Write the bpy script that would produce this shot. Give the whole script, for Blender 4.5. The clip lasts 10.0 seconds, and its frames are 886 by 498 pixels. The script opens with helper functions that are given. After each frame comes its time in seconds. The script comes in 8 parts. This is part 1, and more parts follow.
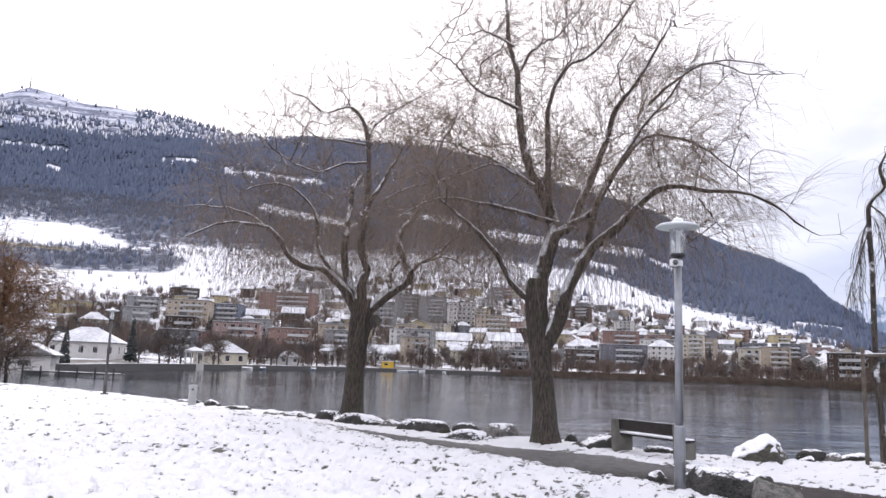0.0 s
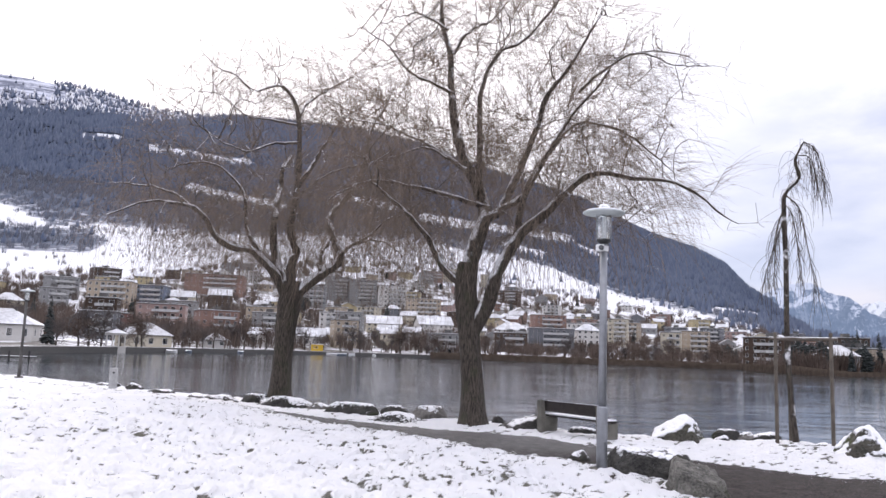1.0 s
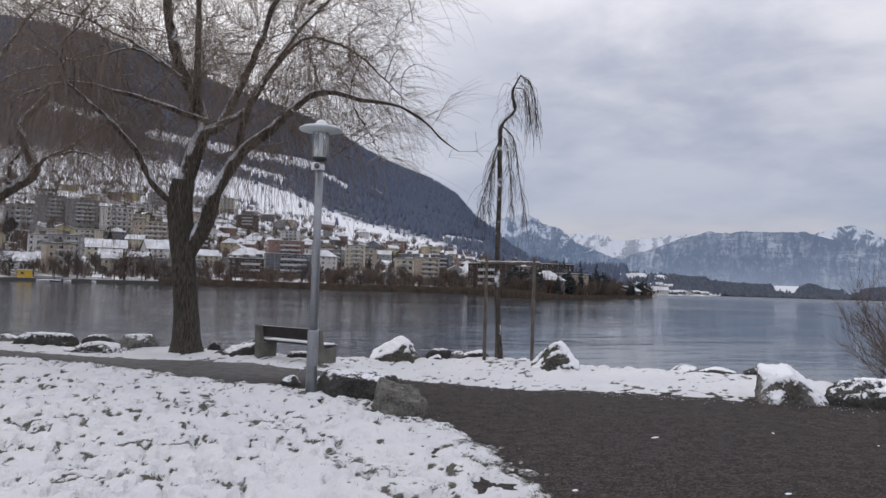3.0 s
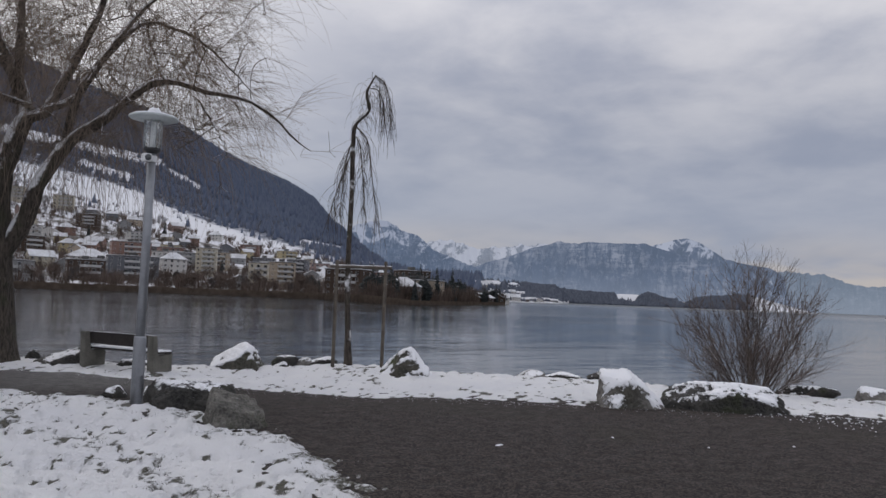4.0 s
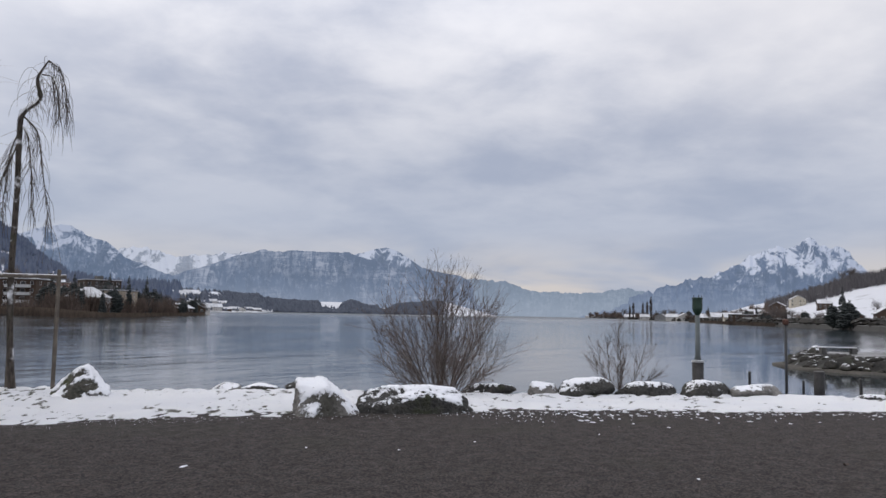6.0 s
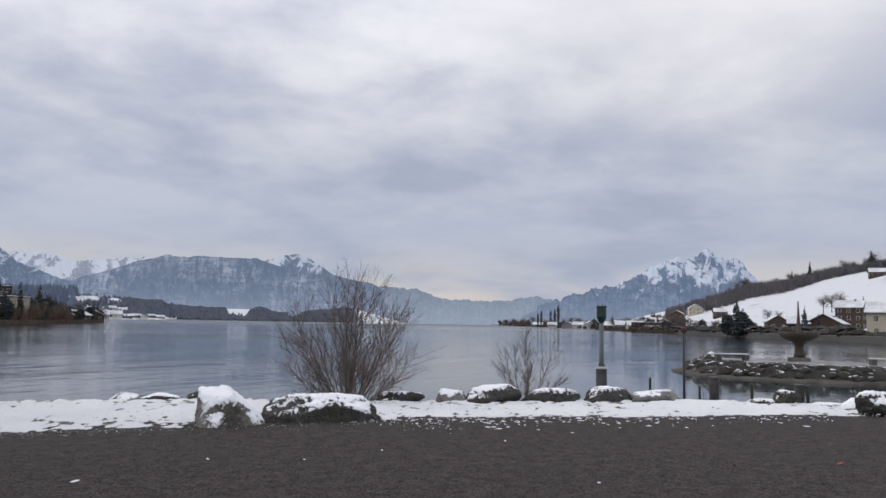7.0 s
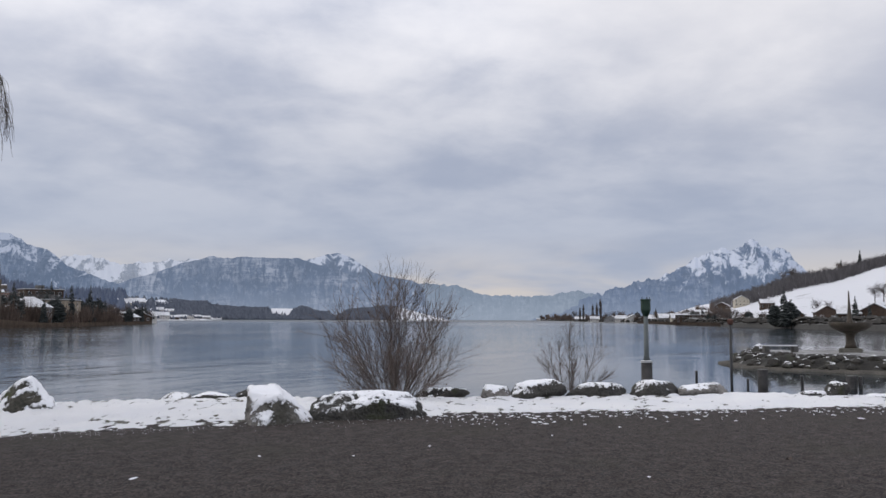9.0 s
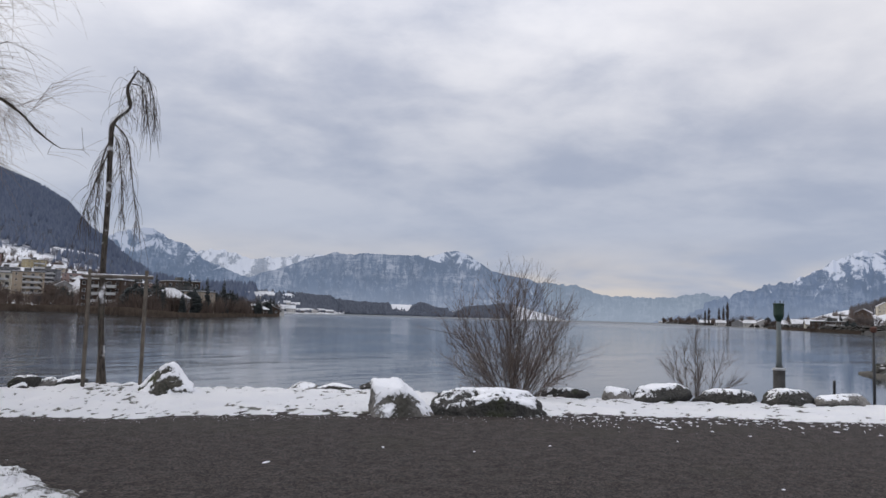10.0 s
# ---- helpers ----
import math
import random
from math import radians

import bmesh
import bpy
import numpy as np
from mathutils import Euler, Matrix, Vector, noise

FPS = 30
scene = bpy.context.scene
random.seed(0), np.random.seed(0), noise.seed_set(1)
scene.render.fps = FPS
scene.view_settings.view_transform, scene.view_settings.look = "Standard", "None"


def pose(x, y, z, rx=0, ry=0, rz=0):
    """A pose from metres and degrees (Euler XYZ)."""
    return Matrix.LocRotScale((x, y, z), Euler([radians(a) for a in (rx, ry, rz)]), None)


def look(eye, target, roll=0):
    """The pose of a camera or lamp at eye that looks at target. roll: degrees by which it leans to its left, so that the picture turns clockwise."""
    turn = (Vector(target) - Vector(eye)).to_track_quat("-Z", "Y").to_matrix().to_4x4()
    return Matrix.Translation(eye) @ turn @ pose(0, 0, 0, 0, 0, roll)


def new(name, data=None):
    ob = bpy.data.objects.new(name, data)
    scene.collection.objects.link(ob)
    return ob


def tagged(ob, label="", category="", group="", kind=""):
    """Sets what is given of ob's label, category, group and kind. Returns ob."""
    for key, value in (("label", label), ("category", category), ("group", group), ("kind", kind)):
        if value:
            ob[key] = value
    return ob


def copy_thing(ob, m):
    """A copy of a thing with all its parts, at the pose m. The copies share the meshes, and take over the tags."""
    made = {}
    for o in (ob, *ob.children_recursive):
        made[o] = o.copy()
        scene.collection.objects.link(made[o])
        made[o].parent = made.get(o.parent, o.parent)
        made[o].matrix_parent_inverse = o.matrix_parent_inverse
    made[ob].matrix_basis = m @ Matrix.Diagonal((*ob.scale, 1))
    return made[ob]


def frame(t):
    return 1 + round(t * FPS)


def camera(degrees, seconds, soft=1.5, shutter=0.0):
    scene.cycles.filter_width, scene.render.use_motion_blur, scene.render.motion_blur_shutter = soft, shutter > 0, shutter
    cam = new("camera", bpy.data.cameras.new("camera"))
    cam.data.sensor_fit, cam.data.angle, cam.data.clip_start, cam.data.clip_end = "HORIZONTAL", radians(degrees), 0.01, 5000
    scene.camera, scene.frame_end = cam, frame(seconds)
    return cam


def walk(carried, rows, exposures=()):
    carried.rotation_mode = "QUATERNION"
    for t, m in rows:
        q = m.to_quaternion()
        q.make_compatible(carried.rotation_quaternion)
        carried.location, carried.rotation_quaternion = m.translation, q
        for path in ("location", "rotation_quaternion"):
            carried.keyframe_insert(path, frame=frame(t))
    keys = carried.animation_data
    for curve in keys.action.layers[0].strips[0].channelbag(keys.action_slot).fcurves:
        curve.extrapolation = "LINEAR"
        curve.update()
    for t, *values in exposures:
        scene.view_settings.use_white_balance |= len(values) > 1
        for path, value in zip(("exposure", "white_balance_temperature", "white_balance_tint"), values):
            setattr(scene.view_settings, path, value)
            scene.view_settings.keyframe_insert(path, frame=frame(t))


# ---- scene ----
import collections

cam = camera(59.07, 10.0)
PATH = [
    (0, look((-0.000, -0.000, 1.697), (-0.000, 9.889, 3.180), 2.03)),
    (0.5, look((0.014, 0.038, 1.694), (0.341, 9.939, 3.058), 2.15)),
    (1, look((0.018, 0.002, 1.687), (0.901, 9.877, 2.992), 2.08)),
    (1.5, look((0.039, 0.071, 1.674), (2.061, 9.816, 2.654), 2.69)),
    (2, look((0.162, 0.196, 1.661), (3.222, 9.697, 2.256), 2.40)),
    (2.5, look((0.378, 0.365, 1.659), (3.755, 9.766, 2.123), 2.12)),
    (2.7, look((0.445, 0.398, 1.665), (4.008, 9.731, 2.112), 1.76)),
    (3.8, look((0.820, 0.761, 1.635), (6.381, 9.049, 2.262), 2.59)),
    (4, look((0.885, 0.780, 1.639), (6.555, 8.994, 2.256), 2.27)),
    (4.5, look((1.024, 0.827, 1.637), (7.506, 8.396, 2.473), 2.18)),
    (5, look((1.078, 0.849, 1.633), (8.290, 7.730, 2.438), 2.07)),
    (5.5, look((1.107, 0.857, 1.632), (9.011, 6.928, 2.447), 1.59)),
    (6, look((1.117, 0.839, 1.640), (9.383, 6.405, 2.473), 1.08)),
    (6.2, look((1.106, 0.828, 1.647), (9.524, 6.155, 2.518), 0.99)),
    (7.3, look((1.139, 0.810, 1.640), (10.066, 5.220, 2.576), 1.28)),
    (7.5, look((1.145, 0.817, 1.640), (10.115, 5.141, 2.558), 1.25)),
    (8, look((1.135, 0.812, 1.642), (10.125, 5.099, 2.536), 0.83)),
    (8.5, look((1.124, 0.815, 1.642), (10.034, 5.267, 2.528), 0.64)),
    (9, look((1.074, 0.831, 1.640), (9.664, 5.870, 2.538), 0.21)),
    (9.5, look((1.040, 0.845, 1.631), (9.241, 6.502, 2.484), 0.94)),
    (10, look((1.032, 0.871, 1.630), (8.766, 7.152, 2.483), 1.69)),
]
EXPOSURES = [(0.0, 0.61, 6500, 17), (1.0, 0.56, 6500, 17), (1.5, 0.48, 6500, 16), (2.0, 0.28, 6500, 15), (2.5, 0.08, 6500, 14), (4.0, -0.50, 6500, 13), (4.5, -0.56, 6500, 13), (5.0, -0.08, 6500, 12), (5.5, -0.06, 6500, 12), (6.2, -0.10, 6500, 12), (10.0, -0.12, 6500, 12)]
walk(cam, PATH, EXPOSURES)

# ---------------------------------------------------------------- sky and sun
SUN_AZ, SUN_EL = -14.0, 34.0          # degrees, clockwise from +y


def sky_world():
    world = bpy.data.worlds.new("overcast_sky")
    world.use_nodes = True
    nt = world.node_tree
    nt.nodes.clear()
    N, L = nt.nodes.new, nt.links.new

    def math_node(op, a, b=None, clamp=False):
        n = N("ShaderNodeMath")
        n.operation, n.use_clamp = op, clamp
        for i, v in enumerate((a, b)):
            if v is None:
                continue
            if isinstance(v, (int, float)):
                n.inputs[i].default_value = v
            else:
                L(v, n.inputs[i])
        return n.outputs[0]

    def mix(fac, a, b):
        n = N("ShaderNodeMix")
        n.data_type = "RGBA"
        for i, v in ((0, fac), (6, a), (7, b)):
            if isinstance(v, tuple):
                n.inputs[i].default_value = (*v, 1)
            elif isinstance(v, (int, float)):
                n.inputs[i].default_value = v
            else:
                L(v, n.inputs[i])
        return n.outputs[2]

    def ramp(fac, lo, hi):
        n = N("ShaderNodeMapRange")
        n.interpolation_type = "SMOOTHSTEP"
        n.inputs[1].default_value, n.inputs[2].default_value = lo, hi
        L(fac, n.inputs[0])
        return n.outputs[0]

    tc = N("ShaderNodeTexCoord")
    sep = N("ShaderNodeSeparateXYZ")
    L(tc.outputs["Generated"], sep.inputs[0])
    x, y, z = sep.outputs
    up = math_node("MAXIMUM", z, 0.0)
    # a layer of cloud seen from below: directions spread onto a flat sheet
    depth = math_node("ADD", up, 0.20)
    comb = N("ShaderNodeCombineXYZ")
    L(math_node("DIVIDE", x, depth), comb.inputs[0])
    L(math_node("DIVIDE", y, depth), comb.inputs[1])
    turn = N("ShaderNodeMapping")
    turn.inputs["Rotation"].default_value = (0, 0, radians(62))
    turn.inputs["Scale"].default_value = (1.05, 1.05, 1)
    L(comb.outputs[0], turn.inputs[0])

    def clouds(scale, detail, rough, warp):
        n = N("ShaderNodeTexNoise")
        n.inputs["Scale"].default_value, n.inputs["Detail"].default_value = scale, detail
        n.inputs["Roughness"].default_value, n.inputs["Distortion"].default_value = rough, warp
        L(turn.outputs[0], n.inputs["Vector"])
        return n.outputs[0]

    big, fine, puffs = clouds(0.85, 4, 0.5, 0.3), clouds(2.1, 5, 0.50, 0.25), clouds(7.0, 5, 0.6, 0.2)
    dens = math_node("ADD", math_node("MULTIPLY", big, 0.54), math_node("ADD", math_node("MULTIPLY", fine, 0.35), math_node("MULTIPLY", puffs, 0.11)))
    bright = ramp(dens, 0.37, 0.61)
    cloud = mix(bright, (4.3, 4.75, 5.85), (8.35, 8.45, 8.85))
    # cloud is brighter overhead than low down
    lift = math_node("ADD", math_node("MULTIPLY", math_node("MINIMUM", up, 0.65), 1.35), 0.69)
    scaled = N("ShaderNodeVectorMath")
    scaled.operation = "SCALE"
    L(cloud, scaled.inputs[0])
    L(lift, scaled.inputs["Scale"])
    # bluish shade low down, where the cloud is thickest
    shade = math_node("MULTIPLY", ramp(z, 0.34, 0.07), 0.68)
    shaded = mix(shade, scaled.outputs[0], (4.35, 5.05, 6.5))
    # cream light under the far edge of the cloud
    gap = math_node("MULTIPLY", ramp(z, 0.115, 0.03), ramp(big, 0.40, 0.60))
    layer = mix(math_node("MULTIPLY", gap, 0.75), shaded, (7.6, 6.9, 6.2))
    # the sun behind thin cloud
    sun = Vector((math.sin(radians(SUN_AZ)) * math.cos(radians(SUN_EL)), math.cos(radians(SUN_AZ)) * math.cos(radians(SUN_EL)), math.sin(radians(SUN_EL))))
    dot = N("ShaderNodeVectorMath")
    dot.operation = "DOT_PRODUCT"
    dot.inputs[1].default_value = sun
    L(tc.outputs["Generated"], dot.inputs[0])
    glow = ramp(dot.outputs["Value"], 0.66, 1.0)
    layer = mix(math_node("MULTIPLY", glow, 0.85), layer, (14.0, 13.8, 13.6))
    # cloud wears thin towards the east
    thin = N("ShaderNodeVectorMath")
    thin.operation = "DOT_PRODUCT"
    thin.inputs[1].default_value = (0.840, 0.11, 0.530)
    L(tc.outputs["Generated"], thin.inputs[0])
    layer = mix(math_node("MULTIPLY", ramp(thin.outputs["Value"], 0.92, 1.0), 0.7), layer, (9.6, 9.5, 9.6))
    sky = N("ShaderNodeTexSky")
    sky.sky_type, sky.sun_disc = "NISHITA", False
    sky.sun_elevation, sky.sun_rotation = radians(SUN_EL), radians(SUN_AZ)
    both = mix(0.94, sky.outputs[0], layer)
    bg = N("ShaderNodeBackground")
    bg.inputs["Strength"].default_value = 0.1
    L(both, bg.inputs[0])
    out = N("ShaderNodeOutputWorld")
    L(bg.outputs[0], out.inputs[0])
    scene.world = world


sky_world()
sun_lamp = new("sun", bpy.data.lights.new("sun", "SUN"))
sun_lamp.data.energy, sun_lamp.data.angle, sun_lamp.data.color = 0.7, radians(25), (1.0, 0.96, 0.9)
sun_lamp.matrix_world = look((0, 0, 0), (-math.sin(radians(SUN_AZ)) * math.cos(radians(SUN_EL)), -math.cos(radians(SUN_AZ)) * math.cos(radians(SUN_EL)), -math.sin(radians(SUN_EL))))

# ---------------------------------------------------------------- materials


class Nodes:
    """A small builder of node materials."""

    def __init__(self, name):
        self.mat = bpy.data.materials.new(name)
        self.mat.use_nodes = True
        self.nt = self.mat.node_tree
        self.bsdf = self.nt.nodes["Principled BSDF"]
        self.out = self.nt.nodes["Material Output"]
        self.geo = None

    def add(self, kind):
        return self.nt.nodes.new("ShaderNode" + kind)

    def link(self, a, b):
        self.nt.links.new(a, b)

    def put(self, socket, v):
        if isinstance(v, tuple):
            socket.default_value = (*v, 1) if len(v) == 3 and socket.type == "RGBA" else v
        elif isinstance(v, (int, float)):
            socket.default_value = v
        else:
            self.link(v, socket)

    def geom(self, what):
        if self.geo is None:
            self.geo = self.add("NewGeometry")
        return self.geo.outputs[what]

    def coords(self, scale=(1, 1, 1), local=False):
        m = self.add("Mapping")
        m.inputs["Scale"].default_value = scale
        self.link(self.add("TexCoord").outputs["Object"] if local else self.geom("Position"), m.inputs[0])
        return m.outputs[0]

    def scaled(self, vec, scale):
        m = self.add("Mapping")
        m.inputs["Scale"].default_value = scale
        self.link(vec, m.inputs[0])
        return m.outputs[0]

    def noise(self, scale, detail=4, rough=0.55, vec=None, warp=0.0, local=False):
        n = self.add("TexNoise")
        n.inputs["Scale"].default_value, n.inputs["Detail"].default_value = scale, detail
        n.inputs["Roughness"].default_value, n.inputs["Distortion"].default_value = rough, warp
        self.link(vec if vec is not None else self.coords(local=local), n.inputs["Vector"])
        return n.outputs[0]

    def voronoi(self, scale, vec=None, feature="F1", out=0):
        n = self.add("TexVoronoi")
        n.feature = feature
        n.inputs["Scale"].default_value = scale
        self.link(vec if vec is not None else self.coords(), n.inputs["Vector"])
        return n.outputs[out]

    def ramp(self, fac, lo, hi, a=0.0, b=1.0):
        n = self.add("MapRange")
        n.interpolation_type = "SMOOTHSTEP"
        for i, v in enumerate((lo, hi, a, b)):
            n.inputs[1 + i].default_value = v
        self.link(fac, n.inputs[0])
        return n.outputs[0]

    def math(self, op, a, b=0.0):
        n = self.add("Math")
        n.operation = op
        self.put(n.inputs[0], a)
        self.put(n.inputs[1], b)
        return n.outputs[0]

    def mix(self, fac, a, b):
        n = self.add("Mix")
        n.data_type = "RGBA"
        self.put(n.inputs[0], fac)
        self.put(n.inputs[6], a)
        self.put(n.inputs[7], b)
        return n.outputs[2]

    def upward(self):
        s = self.add("SeparateXYZ")
        self.link(self.geom("Normal"), s.inputs[0])
        return s.outputs[2]

    def bump(self, height, dist, strength=1.0):
        n = self.add("Bump")
        n.inputs["Strength"].default_value, n.inputs["Distance"].default_value = strength, dist
        self.link(height, n.inputs["Height"])
        self.link(n.outputs[0], self.bsdf.inputs["Normal"])

    def done(self, colour, rough=0.8, metal=0.0, **more):
        self.put(self.bsdf.inputs["Base Color"], colour)
        self.put(self.bsdf.inputs["Roughness"], rough)
        self.put(self.bsdf.inputs["Metallic"], metal)
        for key, v in more.items():
            self.put(self.bsdf.inputs[key], v)
        return self.mat


SNOW = (0.88, 0.885, 0.905)


def two_tone(name, dark, light, scale, rough=0.8, bump=0.0, metal=0.0, fine=None, local=False):
    """A surface that varies at two scales between two colours."""
    n = Nodes(name)
    a, b = n.noise(scale, 5, local=local), n.noise(fine or scale * 9, 3, local=local)
    f = n.math("ADD", n.math("MULTIPLY", n.ramp(a, 0.3, 0.7), 0.6), n.math("MULTIPLY", n.ramp(b, 0.3, 0.7), 0.4))
    if bump:
        n.bump(f, bump)
    return n.done(n.mix(f, dark, light), rough, metal)


def snow_capped(name, dark, light, scale, lo=0.35, hi=0.6, patch=0.35, patch_scale=3.0, rough=0.85, bump=0.02, moss=None, local=False, lain=False):
    """Stone, bark or timber with snow lying on what faces up, or where the mesh says that it lies."""
    n = Nodes(name)
    a, b = n.noise(scale, 6, 0.6, local=local), n.noise(scale * 7, 3, local=local)
    f = n.math("ADD", n.math("MULTIPLY", n.ramp(a, 0.3, 0.7), 0.6), n.math("MULTIPLY", n.ramp(b, 0.3, 0.7), 0.4))
    base = n.mix(f, dark, light)
    if moss:
        base = n.mix(n.ramp(n.noise(scale * 0.5, 4, local=local), 0.54, 0.70), base, moss)
    if lain:
        at = n.add("Attribute")
        at.attribute_name = "snow"
        fac = n.ramp(n.math("ADD", at.outputs["Fac"], n.math("MULTIPLY", n.math("SUBTRACT", n.noise(patch_scale, 6, 0.7, local=local), 0.5), patch * 4)), 0.40, 0.60)
    else:
        lying = n.math("ADD", n.upward(), n.math("MULTIPLY", n.math("SUBTRACT", n.noise(patch_scale, 6, 0.65, local=local), 0.5), patch * 4))
        fac = n.ramp(lying, lo, hi)
    n.bump(n.math("ADD", n.math("MULTIPLY", f, n.math("SUBTRACT", 1.0, n.math("MULTIPLY", fac, 0.8))), n.math("MULTIPLY", fac, 1.2)), bump)
    return n.done(n.mix(fac, base, SNOW), n.mix(fac, (rough,) * 3, (0.7,) * 3))


def snow_ground():
    n = Nodes("snow_on_grass")
    at = n.add("Attribute")
    at.attribute_name = "bare"
    crumbs, fine = n.noise(11, 6, 0.68), n.noise(38, 4, 0.6)
    fac = n.ramp(n.math("ADD", at.outputs["Fac"], n.math("MULTIPLY", n.math("SUBTRACT", crumbs, 0.5), 1.7)), 0.56, 0.86)
    fac = n.math("MULTIPLY", fac, 0.92)
    tint = n.mix(n.ramp(n.noise(0.7, 3), 0.35, 0.65), (0.88, 0.885, 0.905), (0.93, 0.93, 0.935))
    grass = n.mix(n.ramp(fine, 0.35, 0.65), (0.040, 0.040, 0.026), (0.125, 0.112, 0.070))
    grass = n.mix(n.ramp(n.noise(3.1, 2), 0.54, 0.70), grass, (0.062, 0.064, 0.034))
    h = n.math("ADD", n.math("MULTIPLY", crumbs, 0.7), n.math("MULTIPLY", fine, 0.35))
    n.bump(n.math("SUBTRACT", h, n.math("MULTIPLY", fac, 0.5)), 0.09)
    return n.done(n.mix(fac, tint, grass), 0.8, **{"Specular IOR Level": 0.2})


def gravel_path():
    n = Nodes("dark_gravel_path")
    s = n.add("SeparateColor")
    n.link(n.voronoi(52, out=1), s.inputs[0])
    grains, mid, large = s.outputs[0], n.noise(5, 6, 0.65), n.noise(0.42, 4)
    fine = n.noise(120, 3, 0.7)
    c = n.mix(n.ramp(grains, 0.15, 0.95), (0.0052, 0.0040, 0.0035), (0.074, 0.057, 0.049))
    c = n.mix(n.math("MULTIPLY", n.ramp(mid, 0.42, 0.70), 0.3), c, (0.0155, 0.0118, 0.0100))
    c = n.mix(n.math("MULTIPLY", n.ramp(large, 0.52, 0.68), 0.35), c, (0.030, 0.027, 0.016))
    c = n.mix(n.ramp(fine, 0.60, 0.78), c, (0.105, 0.088, 0.078))
    c = n.mix(n.ramp(n.noise(34, 3, 0.7), 0.655, 0.70), c, (0.20, 0.170, 0.15))
    c = n.mix(n.math("MULTIPLY", n.ramp(n.noise(24, 4, 0.7), 0.58, 0.70), 0.6), c, (0.006, 0.005, 0.005))
    # further along the shore the way is worn smooth and wet
    s2 = n.add("SeparateXYZ")
    n.link(n.geom("Position"), s2.inputs[0])
    worn = n.math("MULTIPLY", n.ramp(s2.outputs[1], 12.2, 15.0), n.ramp(s2.outputs[0], 6.0, 4.0))
    c = n.mix(n.math("MULTIPLY", worn, 0.7), c, (0.060, 0.058, 0.058))
    n.bump(n.math("ADD", n.math("MULTIPLY", n.voronoi(52), -0.6), n.math("MULTIPLY", fine, 0.8)), 0.008)
    return n.done(c, n.math("SUBTRACT", n.ramp(mid, 0.3, 0.7, 0.75, 0.95), n.math("MULTIPLY", worn, 0.32)), **{"Specular IOR Level": 0.3})


def lake_water():
    n = Nodes("lake_water")
    swell = n.noise(0.55, 3, 0.5, n.coords((0.45, 1.0, 1.0)), 0.6)
    rip = n.noise(3.2, 3, 0.55, n.coords((0.45, 1.0, 1.0)), 0.3)
    calm = n.ramp(n.noise(0.022, 4, 0.55, n.coords((0.5, 1.2, 1.0)), 0.8), 0.36, 0.66, 0.12, 1.0)
    h = n.math("MULTIPLY", n.math("ADD", swell, n.math("MULTIPLY", rip, 0.22)), calm)
    n.bump(h, 0.11)
    far = n.add("VectorMath")
    far.operation = "LENGTH"
    n.link(n.geom("Position"), far.inputs[0])
    return n.done((0.020, 0.030, 0.036), n.ramp(far.outputs["Value"], 110.0, 1300.0, 0.075, 0.32), IOR=1.333)


def bark(name, dark, light, lo=0.45):
    n = Nodes(name)
    ridges = n.noise(9, 5, 0.65, n.coords((3.0, 3.0, 0.55)), 0.5)
    small = n.noise(40, 3)
    c = n.mix(n.ramp(ridges, 0.35, 0.65), dark, light)
    c = n.mix(n.math("MULTIPLY", n.ramp(n.noise(2.2, 3), 0.5, 0.68), 0.5), c, (0.052, 0.056, 0.030))
    lying = n.math("ADD", n.upward(), n.math("MULTIPLY", n.math("SUBTRACT", n.noise(2.0, 4, 0.6), 0.5), 1.6))
    fac = n.ramp(lying, lo, lo + 0.2)
    n.bump(n.math("ADD", ridges, n.math("MULTIPLY", small, 0.3)), 0.05)
    return n.done(n.mix(fac, c, SNOW), 0.9)


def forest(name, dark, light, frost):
    """Crowns of far woods, each a little different, dusted with snow; both colours include the haze of distance."""
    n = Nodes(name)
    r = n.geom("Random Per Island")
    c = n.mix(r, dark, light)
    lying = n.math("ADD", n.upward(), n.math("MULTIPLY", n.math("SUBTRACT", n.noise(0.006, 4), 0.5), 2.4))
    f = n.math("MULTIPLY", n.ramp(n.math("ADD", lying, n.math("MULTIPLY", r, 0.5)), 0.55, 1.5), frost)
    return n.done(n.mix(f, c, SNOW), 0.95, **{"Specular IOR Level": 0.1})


def far_ground(name, snow_part):
    n = Nodes(name)
    a, b = n.noise(0.02, 6, 0.65), n.noise(0.11, 5, 0.7)
    f = n.math("ADD", n.math("MULTIPLY", a, 0.5), n.math("MULTIPLY", b, 0.5))
    # snow colour greyed to imitate haze over the far land, scrub between
    c = n.mix(n.ramp(f, snow_part, snow_part + 0.10), (0.64, 0.65, 0.68), (0.12, 0.115, 0.105))
    return n.done(c, 0.9)


